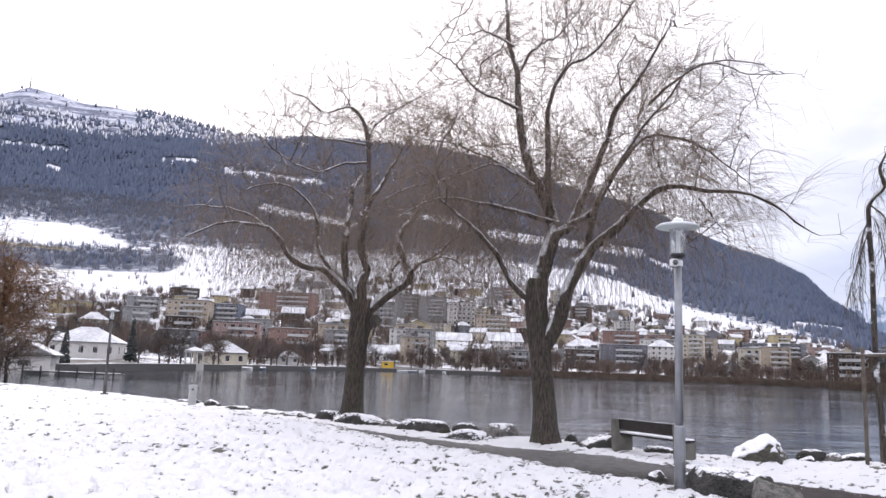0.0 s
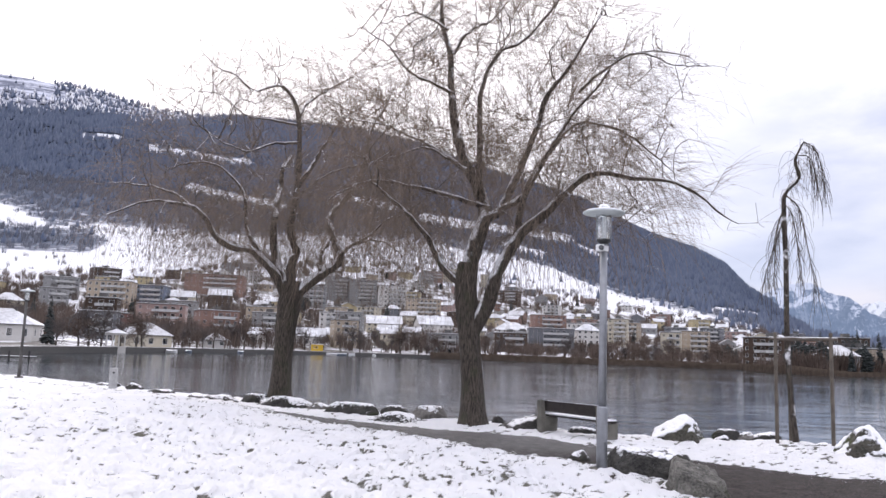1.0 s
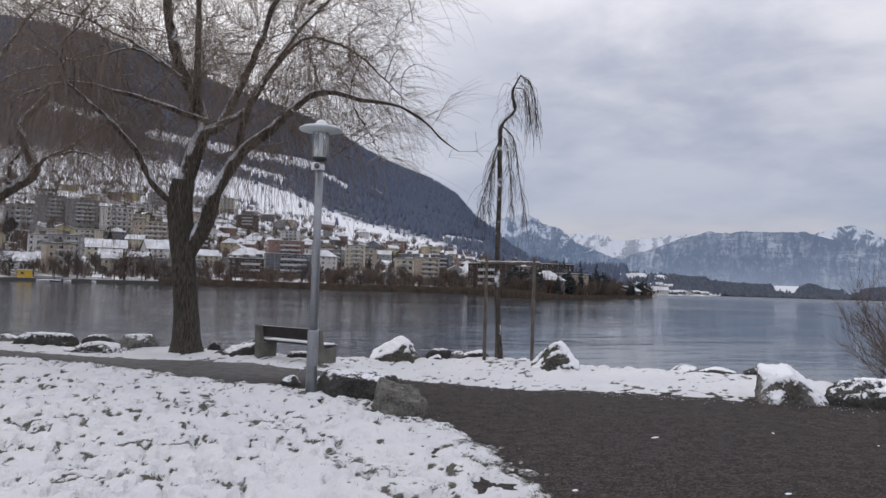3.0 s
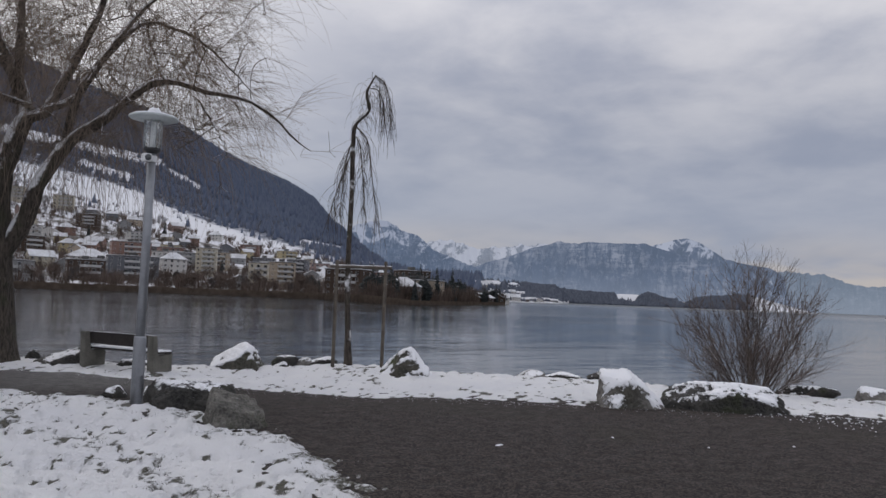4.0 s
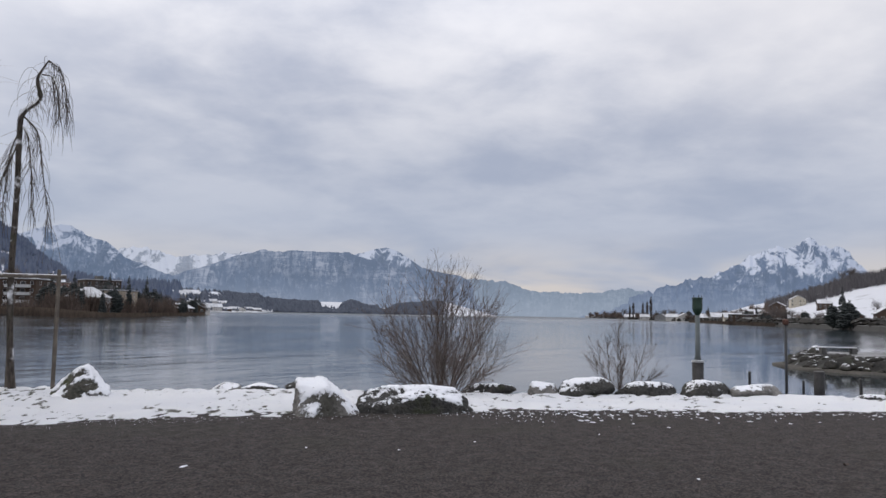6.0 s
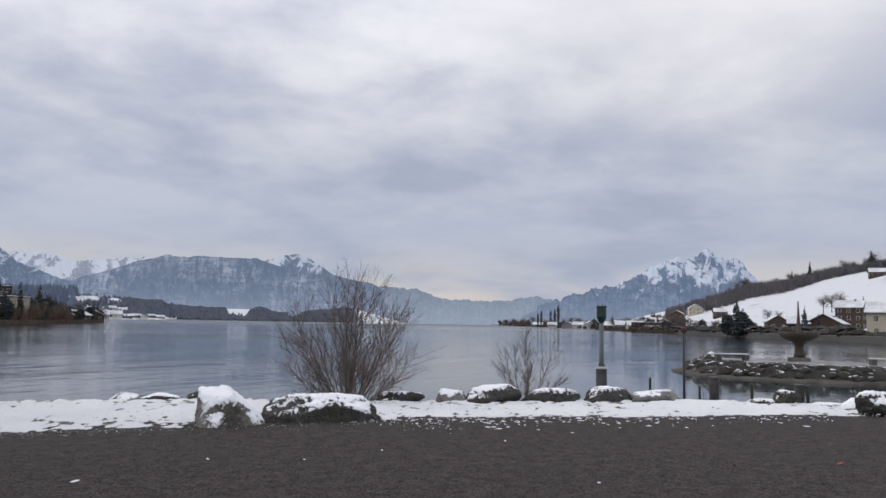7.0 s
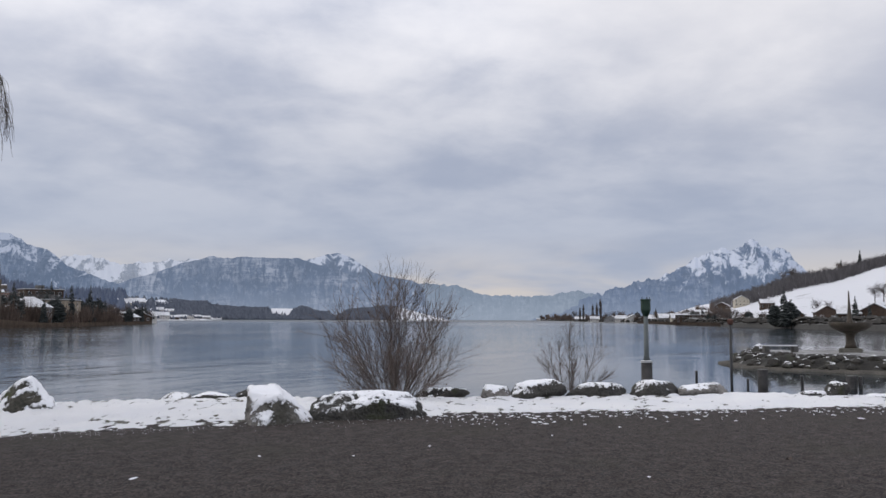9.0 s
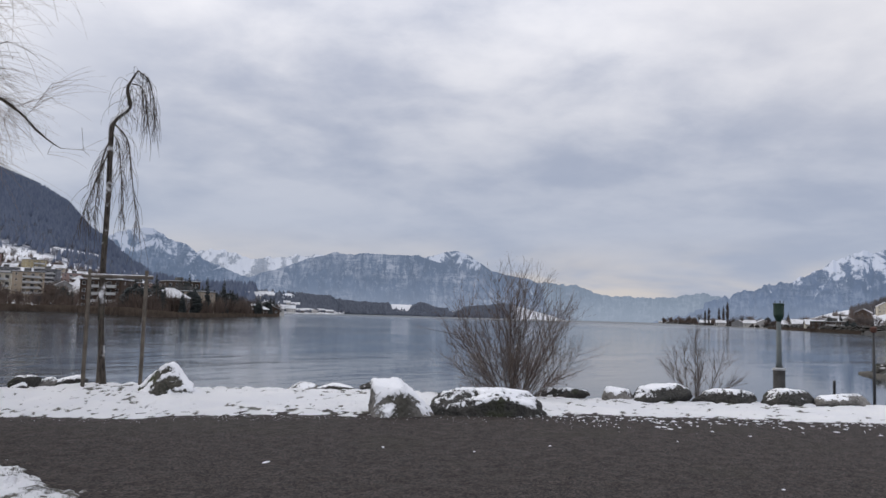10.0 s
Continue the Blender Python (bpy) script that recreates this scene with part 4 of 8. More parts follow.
def build_east_land():
    az = np.concatenate([np.linspace(66.4, 100, 180)[:-1], np.linspace(100, 180, 30)])[:, None]
    k = np.linspace(0, 1, 60)[None, :]
    r = table(EAST_SHORE, az) - 12 + k * 900
    azz = np.broadcast_to(az, r.shape)
    x, y = polar(azz, r)
    v = np.stack([x, y, east_height(azz, r)], -1).reshape(-1, 3)
    fe = grid_faces(len(az), 60)
    me_ = v[fe].mean(1)
    ea, er = np.degrees(np.arctan2(me_[:, 0], me_[:, 1])), np.hypot(me_[:, 0], me_[:, 1])
    ob = new("hill_east", mesh_from("hill_east", v, fe, [M["far_snow"], M["shore_floor"]], np.where((er - table(EAST_SHORE, ea) < np.interp(ea, [66, 74, 80, 95], [400, 200, 70, 22])), 1, 0), True))
    tagged(ob, "smooth snow-covered hill above the harbour", "hill", kind="structure")
    # hedges and a belt of trees along the hill's crest
    n = 5200
    a = RNG.uniform(78.5, 99, n)
    span = np.interp(a, [66, 75, 85, 95, 120], [500, 700, 620, 520, 500])
    deep = np.interp(a, [78, 81, 85, 88, 91, 95, 99], [0.5, 0.45, 0.30, 0.22, 0.10, 0.05, 0.05])
    rr = table(EAST_SHORE, a) + span * (1.01 - deep * RNG.uniform(0, 1, n) ** 1.3)
    x, y = polar(a, rr)
    keep = fbm(x, y, 0.016, 4, 19, 0.6) > 0.42
    h = RNG.uniform(4, 11, n)
    v, f = brushes(x[keep], y[keep], east_height(a, rr)[keep] - 0.5, h[keep], (h * RNG.uniform(0.6, 1.0, n))[keep], 16)
    tagged(new("crest_trees", mesh_from("crest_trees", v, f, M["crest_trees"])), "brown leafless trees along the crest of a snowy hill", "woods", kind="stuff")
    # low wooded point below the broad mountain
    az = np.linspace(38.5, 60, 180)[:, None]
    k = np.linspace(0, 1, 14)[None, :]
    el = table(POINT_LAND, az)
    r = 2500 + 350 * k + 0 * az
    z = -2.5 + (1.7 + 2600 * np.tan(np.radians(el)) + 2.5) * smooth(k, 0.0, 0.6)
    x, y = polar(np.broadcast_to(az, r.shape), r)
    ob = new("point", mesh_from("point", np.stack([x, y, z], -1).reshape(-1, 3), grid_faces(180, 14), M["far_snow"], shade=True))
    tagged(ob, "low wooded point of land with a snowy field", "shore", kind="structure")
    n = 34000
    a, kk = RNG.uniform(38.6, 59, n), RNG.uniform(0.02, 0.9, n)
    keep = ~((a > 47.6 - 1.0 * kk) & (a < 48.0 + 2.1 * kk) & (kk > 0.12 + 0.15 * RNG.uniform(-1, 1, n))) & ((np.abs(a - 51.9) > 0.5) | (kk < 0.35))
    keep &= a < 56.3 - 0.5 * kk + RNG.normal(0, 0.25, n)
    a, kk = a[keep], kk[keep]
    rr = 2500 + 350 * kk
    zz = -2.5 + (1.7 + 2600 * np.tan(np.radians(table(POINT_LAND, a))) + 2.5) * smooth(kk, 0.0, 0.6)
    x, y = polar(a, rr)
    big = 0.45 + 1.1 * fbm(a * 2.6, kk * 3, 1.0, 4, 66, 0.6)
    v, f = cones(x, y, zz - 1, RNG.uniform(6, 14, len(x)) * big * np.clip((56.6 - a) / 1.2, 0.3, 1), RNG.uniform(7, 11, len(x)), 5, 0.3)
    tagged(new("point_wood", mesh_from("point_wood", v, f, M["wood_shore"], shade=True)), "hazy woods on a low point across the lake", "woods", kind="stuff")


def build_water():
    az = np.linspace(-180, 180, 181)[:-1][:, None]
    r = np.concatenate([[0.5], np.geomspace(8, 4750, 40)])[None, :]
    x, y = polar(az, r)
    v = np.stack([x, y, 0 * x + WATER_Z], -1).reshape(-1, 3)
    tagged(new("water", mesh_from("water", v, grid_faces(180, 41, True), M["water"], shade=True)), "calm grey lake with faint bands of ripples", "lake", kind="structure")


build_ground()
build_water()
build_far_land()
build_east_land()
build_backdrop()
build_woods()
build_slope_trees()
build_path()
build_snow()

# ---------------------------------------------------------------- trees of the park


def unit(v):
    return v / (np.linalg.norm(v, axis=-1, keepdims=True) + 1e-9)


def resample(points, n):
    """A smooth line through a few points."""
    p = np.array(points, float)
    p = np.vstack([2 * p[0] - p[1], p, 2 * p[-1] - p[-2]])
    t = np.linspace(0, len(p) - 3 - 1e-6, n)
    i = t.astype(int)
    f = (t - i)[:, None]
    a, b, c, d = p[i], p[i + 1], p[i + 2], p[i + 3]
    return 0.5 * (2 * b + (c - a) * f + (2 * a - 5 * b + 4 * c - d) * f ** 2 + (3 * b - a - 3 * c + d) * f ** 3)


def grow(rng, start, heading, length, k, wiggle, pull):
    """Paths of many twigs: they wander, and bend by pull (negative: hang) along their way."""
    paths = [start]
    pos, way = start.copy(), unit(heading)
    step = (length / (k - 1))[:, None]
    for i in range(k - 1):
        way = unit(way + rng.normal(0, wiggle, way.shape) + np.array([0, 0, 1.0]) * (pull * (0.4 + 1.2 * i / k)))
        pos = pos + way * step
        paths.append(pos)
    return np.stack(paths, 1)


def sprout(rng, paths, radii, count, lo, hi, spread, rise):
    """Places and headings of side shoots along given paths."""
    n, k, _ = paths.shape
    i = rng.integers(0, n, count)
    t = rng.uniform(lo, hi, count) * (k - 1)
    j = np.minimum(t.astype(int), k - 2)
    f = (t - j)[:, None]
    pos = paths[i, j] * (1 - f) + paths[i, j + 1] * f
    tan = unit(paths[i, j + 1] - paths[i, j])
    rad = radii[i, j]
    head = tan * (1 - spread) + unit(rng.normal(0, 1, tan.shape)) * spread + np.array([0, 0, rise])
    return pos, head, rad


def taper(r0, r1, k):
    return r0[:, None] + (r1 - r0)[:, None] * np.linspace(0, 1, k)[None] ** 0.8


def colonise(rng, nodes, spots, reach, near, step, rounds, stray=0.2):
    """Branches that grow from given nodes towards free spots until they get near; node places and parents."""
    pos = [p for p in nodes]
    parent = [-1] * len(pos)
    best = np.full(len(spots), 1e9)
    whose = np.zeros(len(spots), int)
    fresh = np.arange(len(pos))
    for _ in range(rounds):
        new = np.array([pos[i] for i in fresh])
        d = np.linalg.norm(spots[:, None] - new[None], axis=2)
        k = d.argmin(1)
        m = d[np.arange(len(spots)), k]
        closer = m < best
        best[closer], whose[closer] = m[closer], fresh[k[closer]]
        keep = best > near
        spots, best, whose = spots[keep], best[keep], whose[keep]
        if not len(spots):
            break
        pull = collections.defaultdict(list)
        for s, w, m in zip(spots, whose, best):
            if m < reach:
                pull[w].append(s)
        fresh = []
        for w, lot in pull.items():
            way = unit(unit(np.array(lot) - pos[w]).mean(0) + rng.normal(0, stray, 3))
            fresh.append(len(pos))
            pos.append(pos[w] + way * step * rng.uniform(0.8, 1.2))
            parent.append(w)
        if not fresh:
            break
        fresh = np.array(fresh)
    return np.array(pos), np.array(parent)


def even_out(pos, parent, first, rounds=2):
    """Takes the corners out of grown branches."""
    kid = np.arange(first, len(pos))
    mum = parent[kid]
    for _ in range(rounds):
        total, count = np.zeros_like(pos), np.zeros(len(pos))
        np.add.at(total, mum, pos[kid])
        np.add.at(count, mum, 1)
        after = np.where(count[:, None] > 0, total / np.maximum(count, 1)[:, None], pos)
        moved = pos.copy()
        moved[kid] = np.where(count[kid, None] > 0, 0.4 * pos[kid] + 0.3 * pos[mum] + 0.3 * after[kid], pos[kid])
        pos = moved
    return pos


def willow(name, label, base, trunk, limbs, seed, bough, twig, drop, crown):
    """A leafless willow: trunk and boughs by their run, then branches, shoots and hanging twigs."""
    rng = np.random.default_rng(seed)
    bear = math.degrees(math.atan2(base[0], base[1]))
    tree = thing(name, label, "tree", pose(base[0], base[1], 0.0, 0, 0, -bear), "willows by the lake")
    # trunk with a flared, ridged foot
    line = resample([(u, 0.0, v) for u, v, _ in trunk], 18)
    rad = np.interp(np.linspace(0, 1, 18), np.linspace(0, 1, len(trunk)), [r for _, _, r in trunk])
    v, f = tubes(line[None], rad[None], 24)
    ang = np.arctan2(v[:, 1] - np.repeat(line[:, 1], 24), v[:, 0] - np.repeat(line[:, 0], 24))
    ridge = 1 + 0.06 * np.sin(ang * 5 + v[:, 2] * 0.7) + 0.045 * np.sin(ang * 9 - v[:, 2] * 1.3) + 0.02 * np.sin(ang * 7 + v[:, 2] * 9) + 0.38 * np.exp(-np.maximum(v[:, 2] - trunk[0][1] - 0.1, 0) / 0.22) * (0.6 + 0.4 * np.sin(ang * 4 + 1))
    axis = np.repeat(line, 24, 0)
    v = axis + (v - axis) * ridge[:, None]
    v[:24, 2] = trunk[0][1]
    part("trunk", mesh_from("trunk", v, f, M["trunk_bark"], shade=True), None, tree)
    paths, radii = [], []
    for pts, r0, r1, depth in limbs:
        n = len(pts)
        d = np.linspace(0, 1, n) ** 1.2 * depth
        line = resample([(u, dd, w) for (u, w), dd in zip(pts, d)], 34)
        line[3:] += np.cumsum(rng.normal(0, 1, (31, 3)) * (0.010, 0.04, 0.010), 0)
        rr = r0 + (r1 - r0) * np.linspace(0, 1, 34) ** 0.75
        rr *= 1 + 0.06 * rng.normal(0, 1, 34)
        v, f = tubes(line[None], rr[None], 10)
        part("bough", mesh_from("bough", v, f, M["bark"], shade=True), None, tree)
        paths.append(line)
        radii.append(rr)
    paths, radii = np.stack(paths), np.stack(radii)
    # boughs fork into branches that fill the crown
    nodes = np.concatenate([p[10:] for p in paths])
    thick = np.concatenate([r[10:] for r in radii])
    centre, size = np.array(crown[0]), np.array(crown[1])
    # first the crooked larger branches
    marks = centre + unit(rng.normal(0, 1, (420, 3))) * rng.uniform(0.12, 1.0, (420, 1)) ** (1 / 2.5) * size
    marks = marks[marks[:, 2] > crown[2]]
    stout, mother = colonise(rng, nodes, marks, 4.0, 0.36, 0.20, 56, 0.40)
    k1 = len(nodes)
    stout = even_out(stout, mother, k1, 2)
    load = np.zeros(len(stout))
    for i in range(len(stout) - 1, k1 - 1, -1):
        load[i] = max(load[i], 1.0)
        load[mother[i]] += load[i]
    wide = np.clip(0.0100 * load ** 0.42, 0.0100, 0.058)
    kid = np.arange(k1, len(stout))
    way = stout[kid] - stout[mother[kid]]
    r_in = np.minimum(np.where(mother[kid] < k1, wide[kid] * 1.3, wide[mother[kid]]), wide[kid] * 1.5)
    v0, f0 = tubes(np.stack([stout[mother[kid]] - way * 0.06, stout[kid] + way * 0.06], 1), np.stack([r_in, wide[kid]], 1), 6)
    ob = part("branch_mass", mesh_from("branch_mass", v0, f0, M["branch"], shade=True), None, tree)
    ob["kind"] = "stuff"
    thick = np.concatenate([thick, wide[k1:]])
    nodes = stout
    # then the fine ones
    spots = unit(rng.normal(0, 1, (bough, 3))) * rng.uniform(0.12, 1.0, (bough, 1)) ** (1 / 2.2)
    spots *= 1 + 0.10 * np.sin(spots[:, :1] * 7 + seed) * np.sin(spots[:, 2:] * 6 + 2 * seed)
    spots = centre + spots * size
    spots = spots[spots[:, 2] > crown[2] - 0.10 * np.abs(spots[:, 0])]
    outer = np.repeat(paths[:, 14:].reshape(-1, 3), 3, 0)
    spots = np.concatenate([spots, outer + rng.normal(0, 0.5, outer.shape)])
    pos, parent = colonise(rng, nodes, spots, 3.2, 0.30, 0.17, 60)
    k0 = len(nodes)
    pos = even_out(pos, parent, k0, 5)
    load = np.zeros(len(pos))
    for i in range(len(pos) - 1, k0 - 1, -1):
        load[i] = max(load[i], 1.0)
        load[parent[i]] += load[i]
    rad = np.clip(0.0042 * load ** 0.50, 0.0042, 0.055)
    rad[:k0] = thick
    kid = np.arange(k0, len(pos))
    mum = parent[kid]
    r_in = np.minimum(np.where(mum < k0, rad[kid] * 1.3, rad[mum]), rad[kid] * 1.6)
    way = pos[kid] - pos[mum]
    v1, f1 = tubes(np.stack([pos[mum] - way * 0.06, pos[kid] + way * 0.06], 1), np.stack([r_in, rad[kid]], 1), 4)
    ob = part("branchwork", mesh_from("branchwork", v1, f1, M["branch"], shade=True), None, tree)
    ob["kind"] = "stuff"
    # fine twigs on the thin ends, curving over and drooping
    thin = np.where(rad[kid] < 0.020)[0]
    i = thin[rng.integers(0, len(thin), twig)]
    out = unit(pos[kid[i]] - np.array([centre[0], 0, centre[2] - 2.5]))
    head = unit(way[i]) * 0.8 + unit(rng.normal(0, 1, (twig, 3))) * 0.42 + out * 0.6 + np.array([0, 0, 0.14])
    start = pos[mum[i]] + way[i] * rng.uniform(0, 1, (twig, 1))
    p3 = grow(rng, start, head, rng.uniform(0.5, 2.1, twig), 6, 0.06, -0.14)
    rim = np.sqrt((((p3[:, -1] - centre) / size) ** 2).sum(1))
    low_spray = (p3[:, 0, 0] > 2.6) & (p3[:, 0, 2] < 6.9) & (rim < 1.36)
    p3 = p3[(rng.uniform(0, 1, twig) < np.where(low_spray, 0.9, 0)) | (rng.uniform(0, 1, twig) < np.interp(rim, [0.8, 1.0, 1.12, 1.3], [1.0, 0.75, 0.35, 0.10]))]
    v3, f3 = tubes(p3, taper(np.full(len(p3), 0.0036), np.full(len(p3), 0.0016), 6), 3)
    # strands that hang below the limbs
    low = np.concatenate([kid[(pos[kid][:, 2] < crown[0][2]) & (rad[kid] < 0.03)], np.flatnonzero(nodes[:, 2] < 7.0)])
    low = low[pos[low][:, 0] < crown[3]]
    i = low[rng.integers(0, len(low), drop)]
    head = unit(rng.normal(0, 1, (drop, 3))) * 0.7 + np.array([0, 0, -0.2])
    p4 = grow(rng, pos[i], head, rng.uniform(0.4, 1.0, drop) * np.clip(pos[i][:, 2] - 1.7, 0.5, 3.6), 8, 0.10, -0.36)
    v4, f4 = tubes(p4, taper(np.full(drop, 0.0056), np.full(drop, 0.0028), 8), 3)
    ob = part("twig_mass", mesh_from("twig_mass", *merge([(v3, f3), (v4, f4)]), M["twig"], shade=True), None, tree)
    ob["kind"] = "stuff"
    return tree


def build_willows():
    willow("willow", "large leafless willow with snow along its dark boughs", (2.75, 20.15),
           [(0.0, -0.30, 0.34), (-0.03, 0.4, 0.30), (-0.07, 1.06, 0.275), (-0.15, 1.9, 0.27), (-0.25, 2.75, 0.285), (-0.31, 3.5, 0.275), (-0.24, 4.0, 0.25)],
           [([(-0.28, 3.7), (-0.02, 4.7), (0.15, 5.35), (-0.08, 6.2), (-0.4, 6.8), (-0.65, 7.75), (-0.78, 8.85), (-0.85, 9.95), (-1.1, 10.75), (-1.15, 11.75), (-1.25, 12.6)], 0.25, 0.03, 0.5),
            ([(-0.02, 6.0), (-0.06, 7.1), (-0.08, 8.2), (0.02, 8.8), (0.37, 9.6), (1.12, 10.1), (1.86, 11.0), (2.3, 11.6)], 0.10, 0.02, -1.0),
            ([(-0.35, 3.4), (-0.94, 3.85), (-1.36, 4.6), (-1.95, 5.25), (-2.45, 5.65), (-2.8, 5.9)], 0.11, 0.03, -0.9),
            ([(-0.15, 2.2), (0.28, 2.95), (0.5, 3.75), (0.8, 4.35), (1.15, 4.85), (1.65, 5.27), (2.08, 5.7), (2.58, 6.2), (3.08, 6.35), (3.85, 6.2), (4.7, 6.13), (5.35, 5.8), (5.95, 5.25), (6.35, 4.95)], 0.225, 0.014, -1.5),
            ([(1.0, 4.65), (1.07, 5.45), (1.3, 6.2), (1.86, 7.1), (2.45, 7.87), (3.0, 8.08), (4.0, 7.86), (4.85, 7.33), (5.3, 6.9)], 0.12, 0.014, 0.9),
            ([(0.1, 5.15), (0.6, 5.55), (1.0, 6.57), (1.42, 7.54), (1.74, 8.5), (2.3, 9.25), (2.82, 10.1), (3.2, 10.85)], 0.15, 0.02, -0.5),
            ([(0.5, 5.45), (0.88, 5.67), (1.2, 5.95), (1.65, 6.75), (2.1, 7.55), (2.6, 8.25), (3.17, 8.95), (3.68, 9.7), (4.7, 9.9), (5.6, 9.8)], 0.11, 0.014, 0.4),
            ([(0.25, 5.5), (-0.62, 5.76), (-1.36, 5.95), (-2.58, 6.17), (-3.2, 6.17), (-3.8, 6.0), (-4.25, 5.75)], 0.085, 0.018, 0.8),
            ([(-0.4, 6.5), (-0.86, 6.83), (-1.24, 7.1), (-1.73, 7.4), (-2.25, 7.65), (-2.8, 7.97), (-3.35, 8.15), (-4.2, 8.45)], 0.075, 0.014, 1.5),
            ([(-0.9, 6.8), (-1.4, 7.1), (-2.0, 7.0), (-2.7, 6.76), (-3.2, 6.8)], 0.045, 0.012, 0.2),
            ([(-0.8, 8.6), (-1.44, 8.84), (-1.98, 9.0), (-2.46, 9.5), (-2.86, 9.8), (-3.35, 10.0)], 0.055, 0.012, -1.2),
            ([(-1.0, 10.4), (-1.64, 10.86), (-2.27, 11.05), (-3.0, 11.0)], 0.045, 0.012, 0.9),
            ([(-0.84, 9.7), (-0.4, 10.5), (0.13, 10.9), (0.65, 11.55), (0.95, 12.1)], 0.055, 0.012, 1.2),
            ([(2.55, 8.7), (3.17, 9.25), (3.9, 9.63), (4.9, 9.25), (5.7, 9.0)], 0.05, 0.010, -1.6),
            ([(3.8, 6.2), (4.15, 5.7), (4.32, 5.2), (4.5, 4.75)], 0.028, 0.010, -0.7)],
           5, 1900, 13500, 2600, ((0.45, 0.0, 8.6), (5.2, 4.1, 4.7), 4.6, 3.6))
    willow("willow", "leafless willow with brown twigs and snow on its limbs", (-2.92, 27.2),
           [(0.0, -0.40, 0.40), (0.02, 0.5, 0.34), (0.04, 1.4, 0.31), (0.08, 2.5, 0.35), (0.17, 3.3, 0.38), (0.19, 3.9, 0.30)],
           [([(0.1, 3.1), (-0.35, 4.1), (-0.83, 4.6), (-1.27, 4.9), (-1.86, 4.9), (-2.36, 5.17), (-2.7, 5.75), (-3.1, 6.13), (-3.7, 6.2), (-4.46, 6.25), (-5.1, 6.0), (-5.8, 5.65)], 0.20, 0.02, -0.8),
            ([(-3.1, 6.1), (-3.8, 6.65), (-4.7, 6.95), (-5.6, 7.05), (-6.2, 7.15)], 0.07, 0.015, 0.6),
            ([(-0.8, 4.6), (-1.25, 5.27), (-1.48, 5.8), (-1.62, 6.8), (-2.2, 7.5), (-2.8, 7.86), (-3.7, 7.8), (-4.35, 7.56)], 0.10, 0.018, 1.2),
            ([(-0.1, 3.8), (-0.5, 5.05), (-0.54, 6.27), (-0.45, 7.1), (-0.4, 7.9), (-0.14, 8.4)], 0.17, 0.06, 0.7),
            ([(0.2, 3.6), (0.12, 4.5), (0.3, 4.95), (0.06, 5.7), (0.12, 6.5), (0.2, 7.4), (0.16, 8.55), (0.07, 9.6), (-0.18, 10.4), (-0.7, 10.75), (-1.5, 10.45), (-2.1, 10.9), (-2.7, 11.1), (-3.2, 11.5)], 0.20, 0.009, -0.5),
            ([(0.17, 7.2), (0.74, 8.1), (1.16, 8.8), (1.6, 9.45), (2.3, 10.05)], 0.10, 0.02, -1.1),
            ([(0.25, 3.4), (1.12, 4.2), (1.73, 4.77), (1.48, 5.57), (1.33, 6.33), (2.0, 7.3), (2.4, 8.3), (2.5, 9.2), (2.7, 10.0), (3.1, 10.75), (3.3, 11.5)], 0.23, 0.02, 0.6),
            ([(1.73, 4.75), (2.1, 5.27), (2.66, 5.6), (3.25, 6.15), (3.9, 6.3)], 0.09, 0.018, -1.2),
            ([(2.15, 5.3), (2.87, 5.53), (3.58, 5.43), (4.2, 5.1)], 0.06, 0.015, 0.8),
            ([(1.12, 4.2), (1.1, 4.85), (1.38, 5.45)], 0.08, 0.03, -0.5),
            ([(0.12, 8.8), (-0.8, 8.65), (-1.6, 8.22), (-2.25, 8.36), (-2.87, 8.65)], 0.06, 0.014, -0.9),
            ([(0.08, 9.3), (0.28, 10.2), (1.0, 10.9), (1.7, 11.4), (2.4, 11.9)], 0.06, 0.014, 1.0),
            ([(-0.5, 10.65), (-1.05, 11.6), (-1.6, 12.2)], 0.03, 0.012, 0.4),
            ([(0.1, 9.45), (-0.94, 9.63), (-1.75, 9.8), (-2.7, 10.6), (-3.6, 10.8)], 0.05, 0.012, 1.4),
            ([(2.4, 8.2), (1.16, 7.8), (0.4, 7.2)], 0.05, 0.02, 0.9)],
           8, 1600, 10000, 2600, ((-0.9, 0.0, 8.2), (5.1, 4.0, 4.5), 4.6, 4.6))


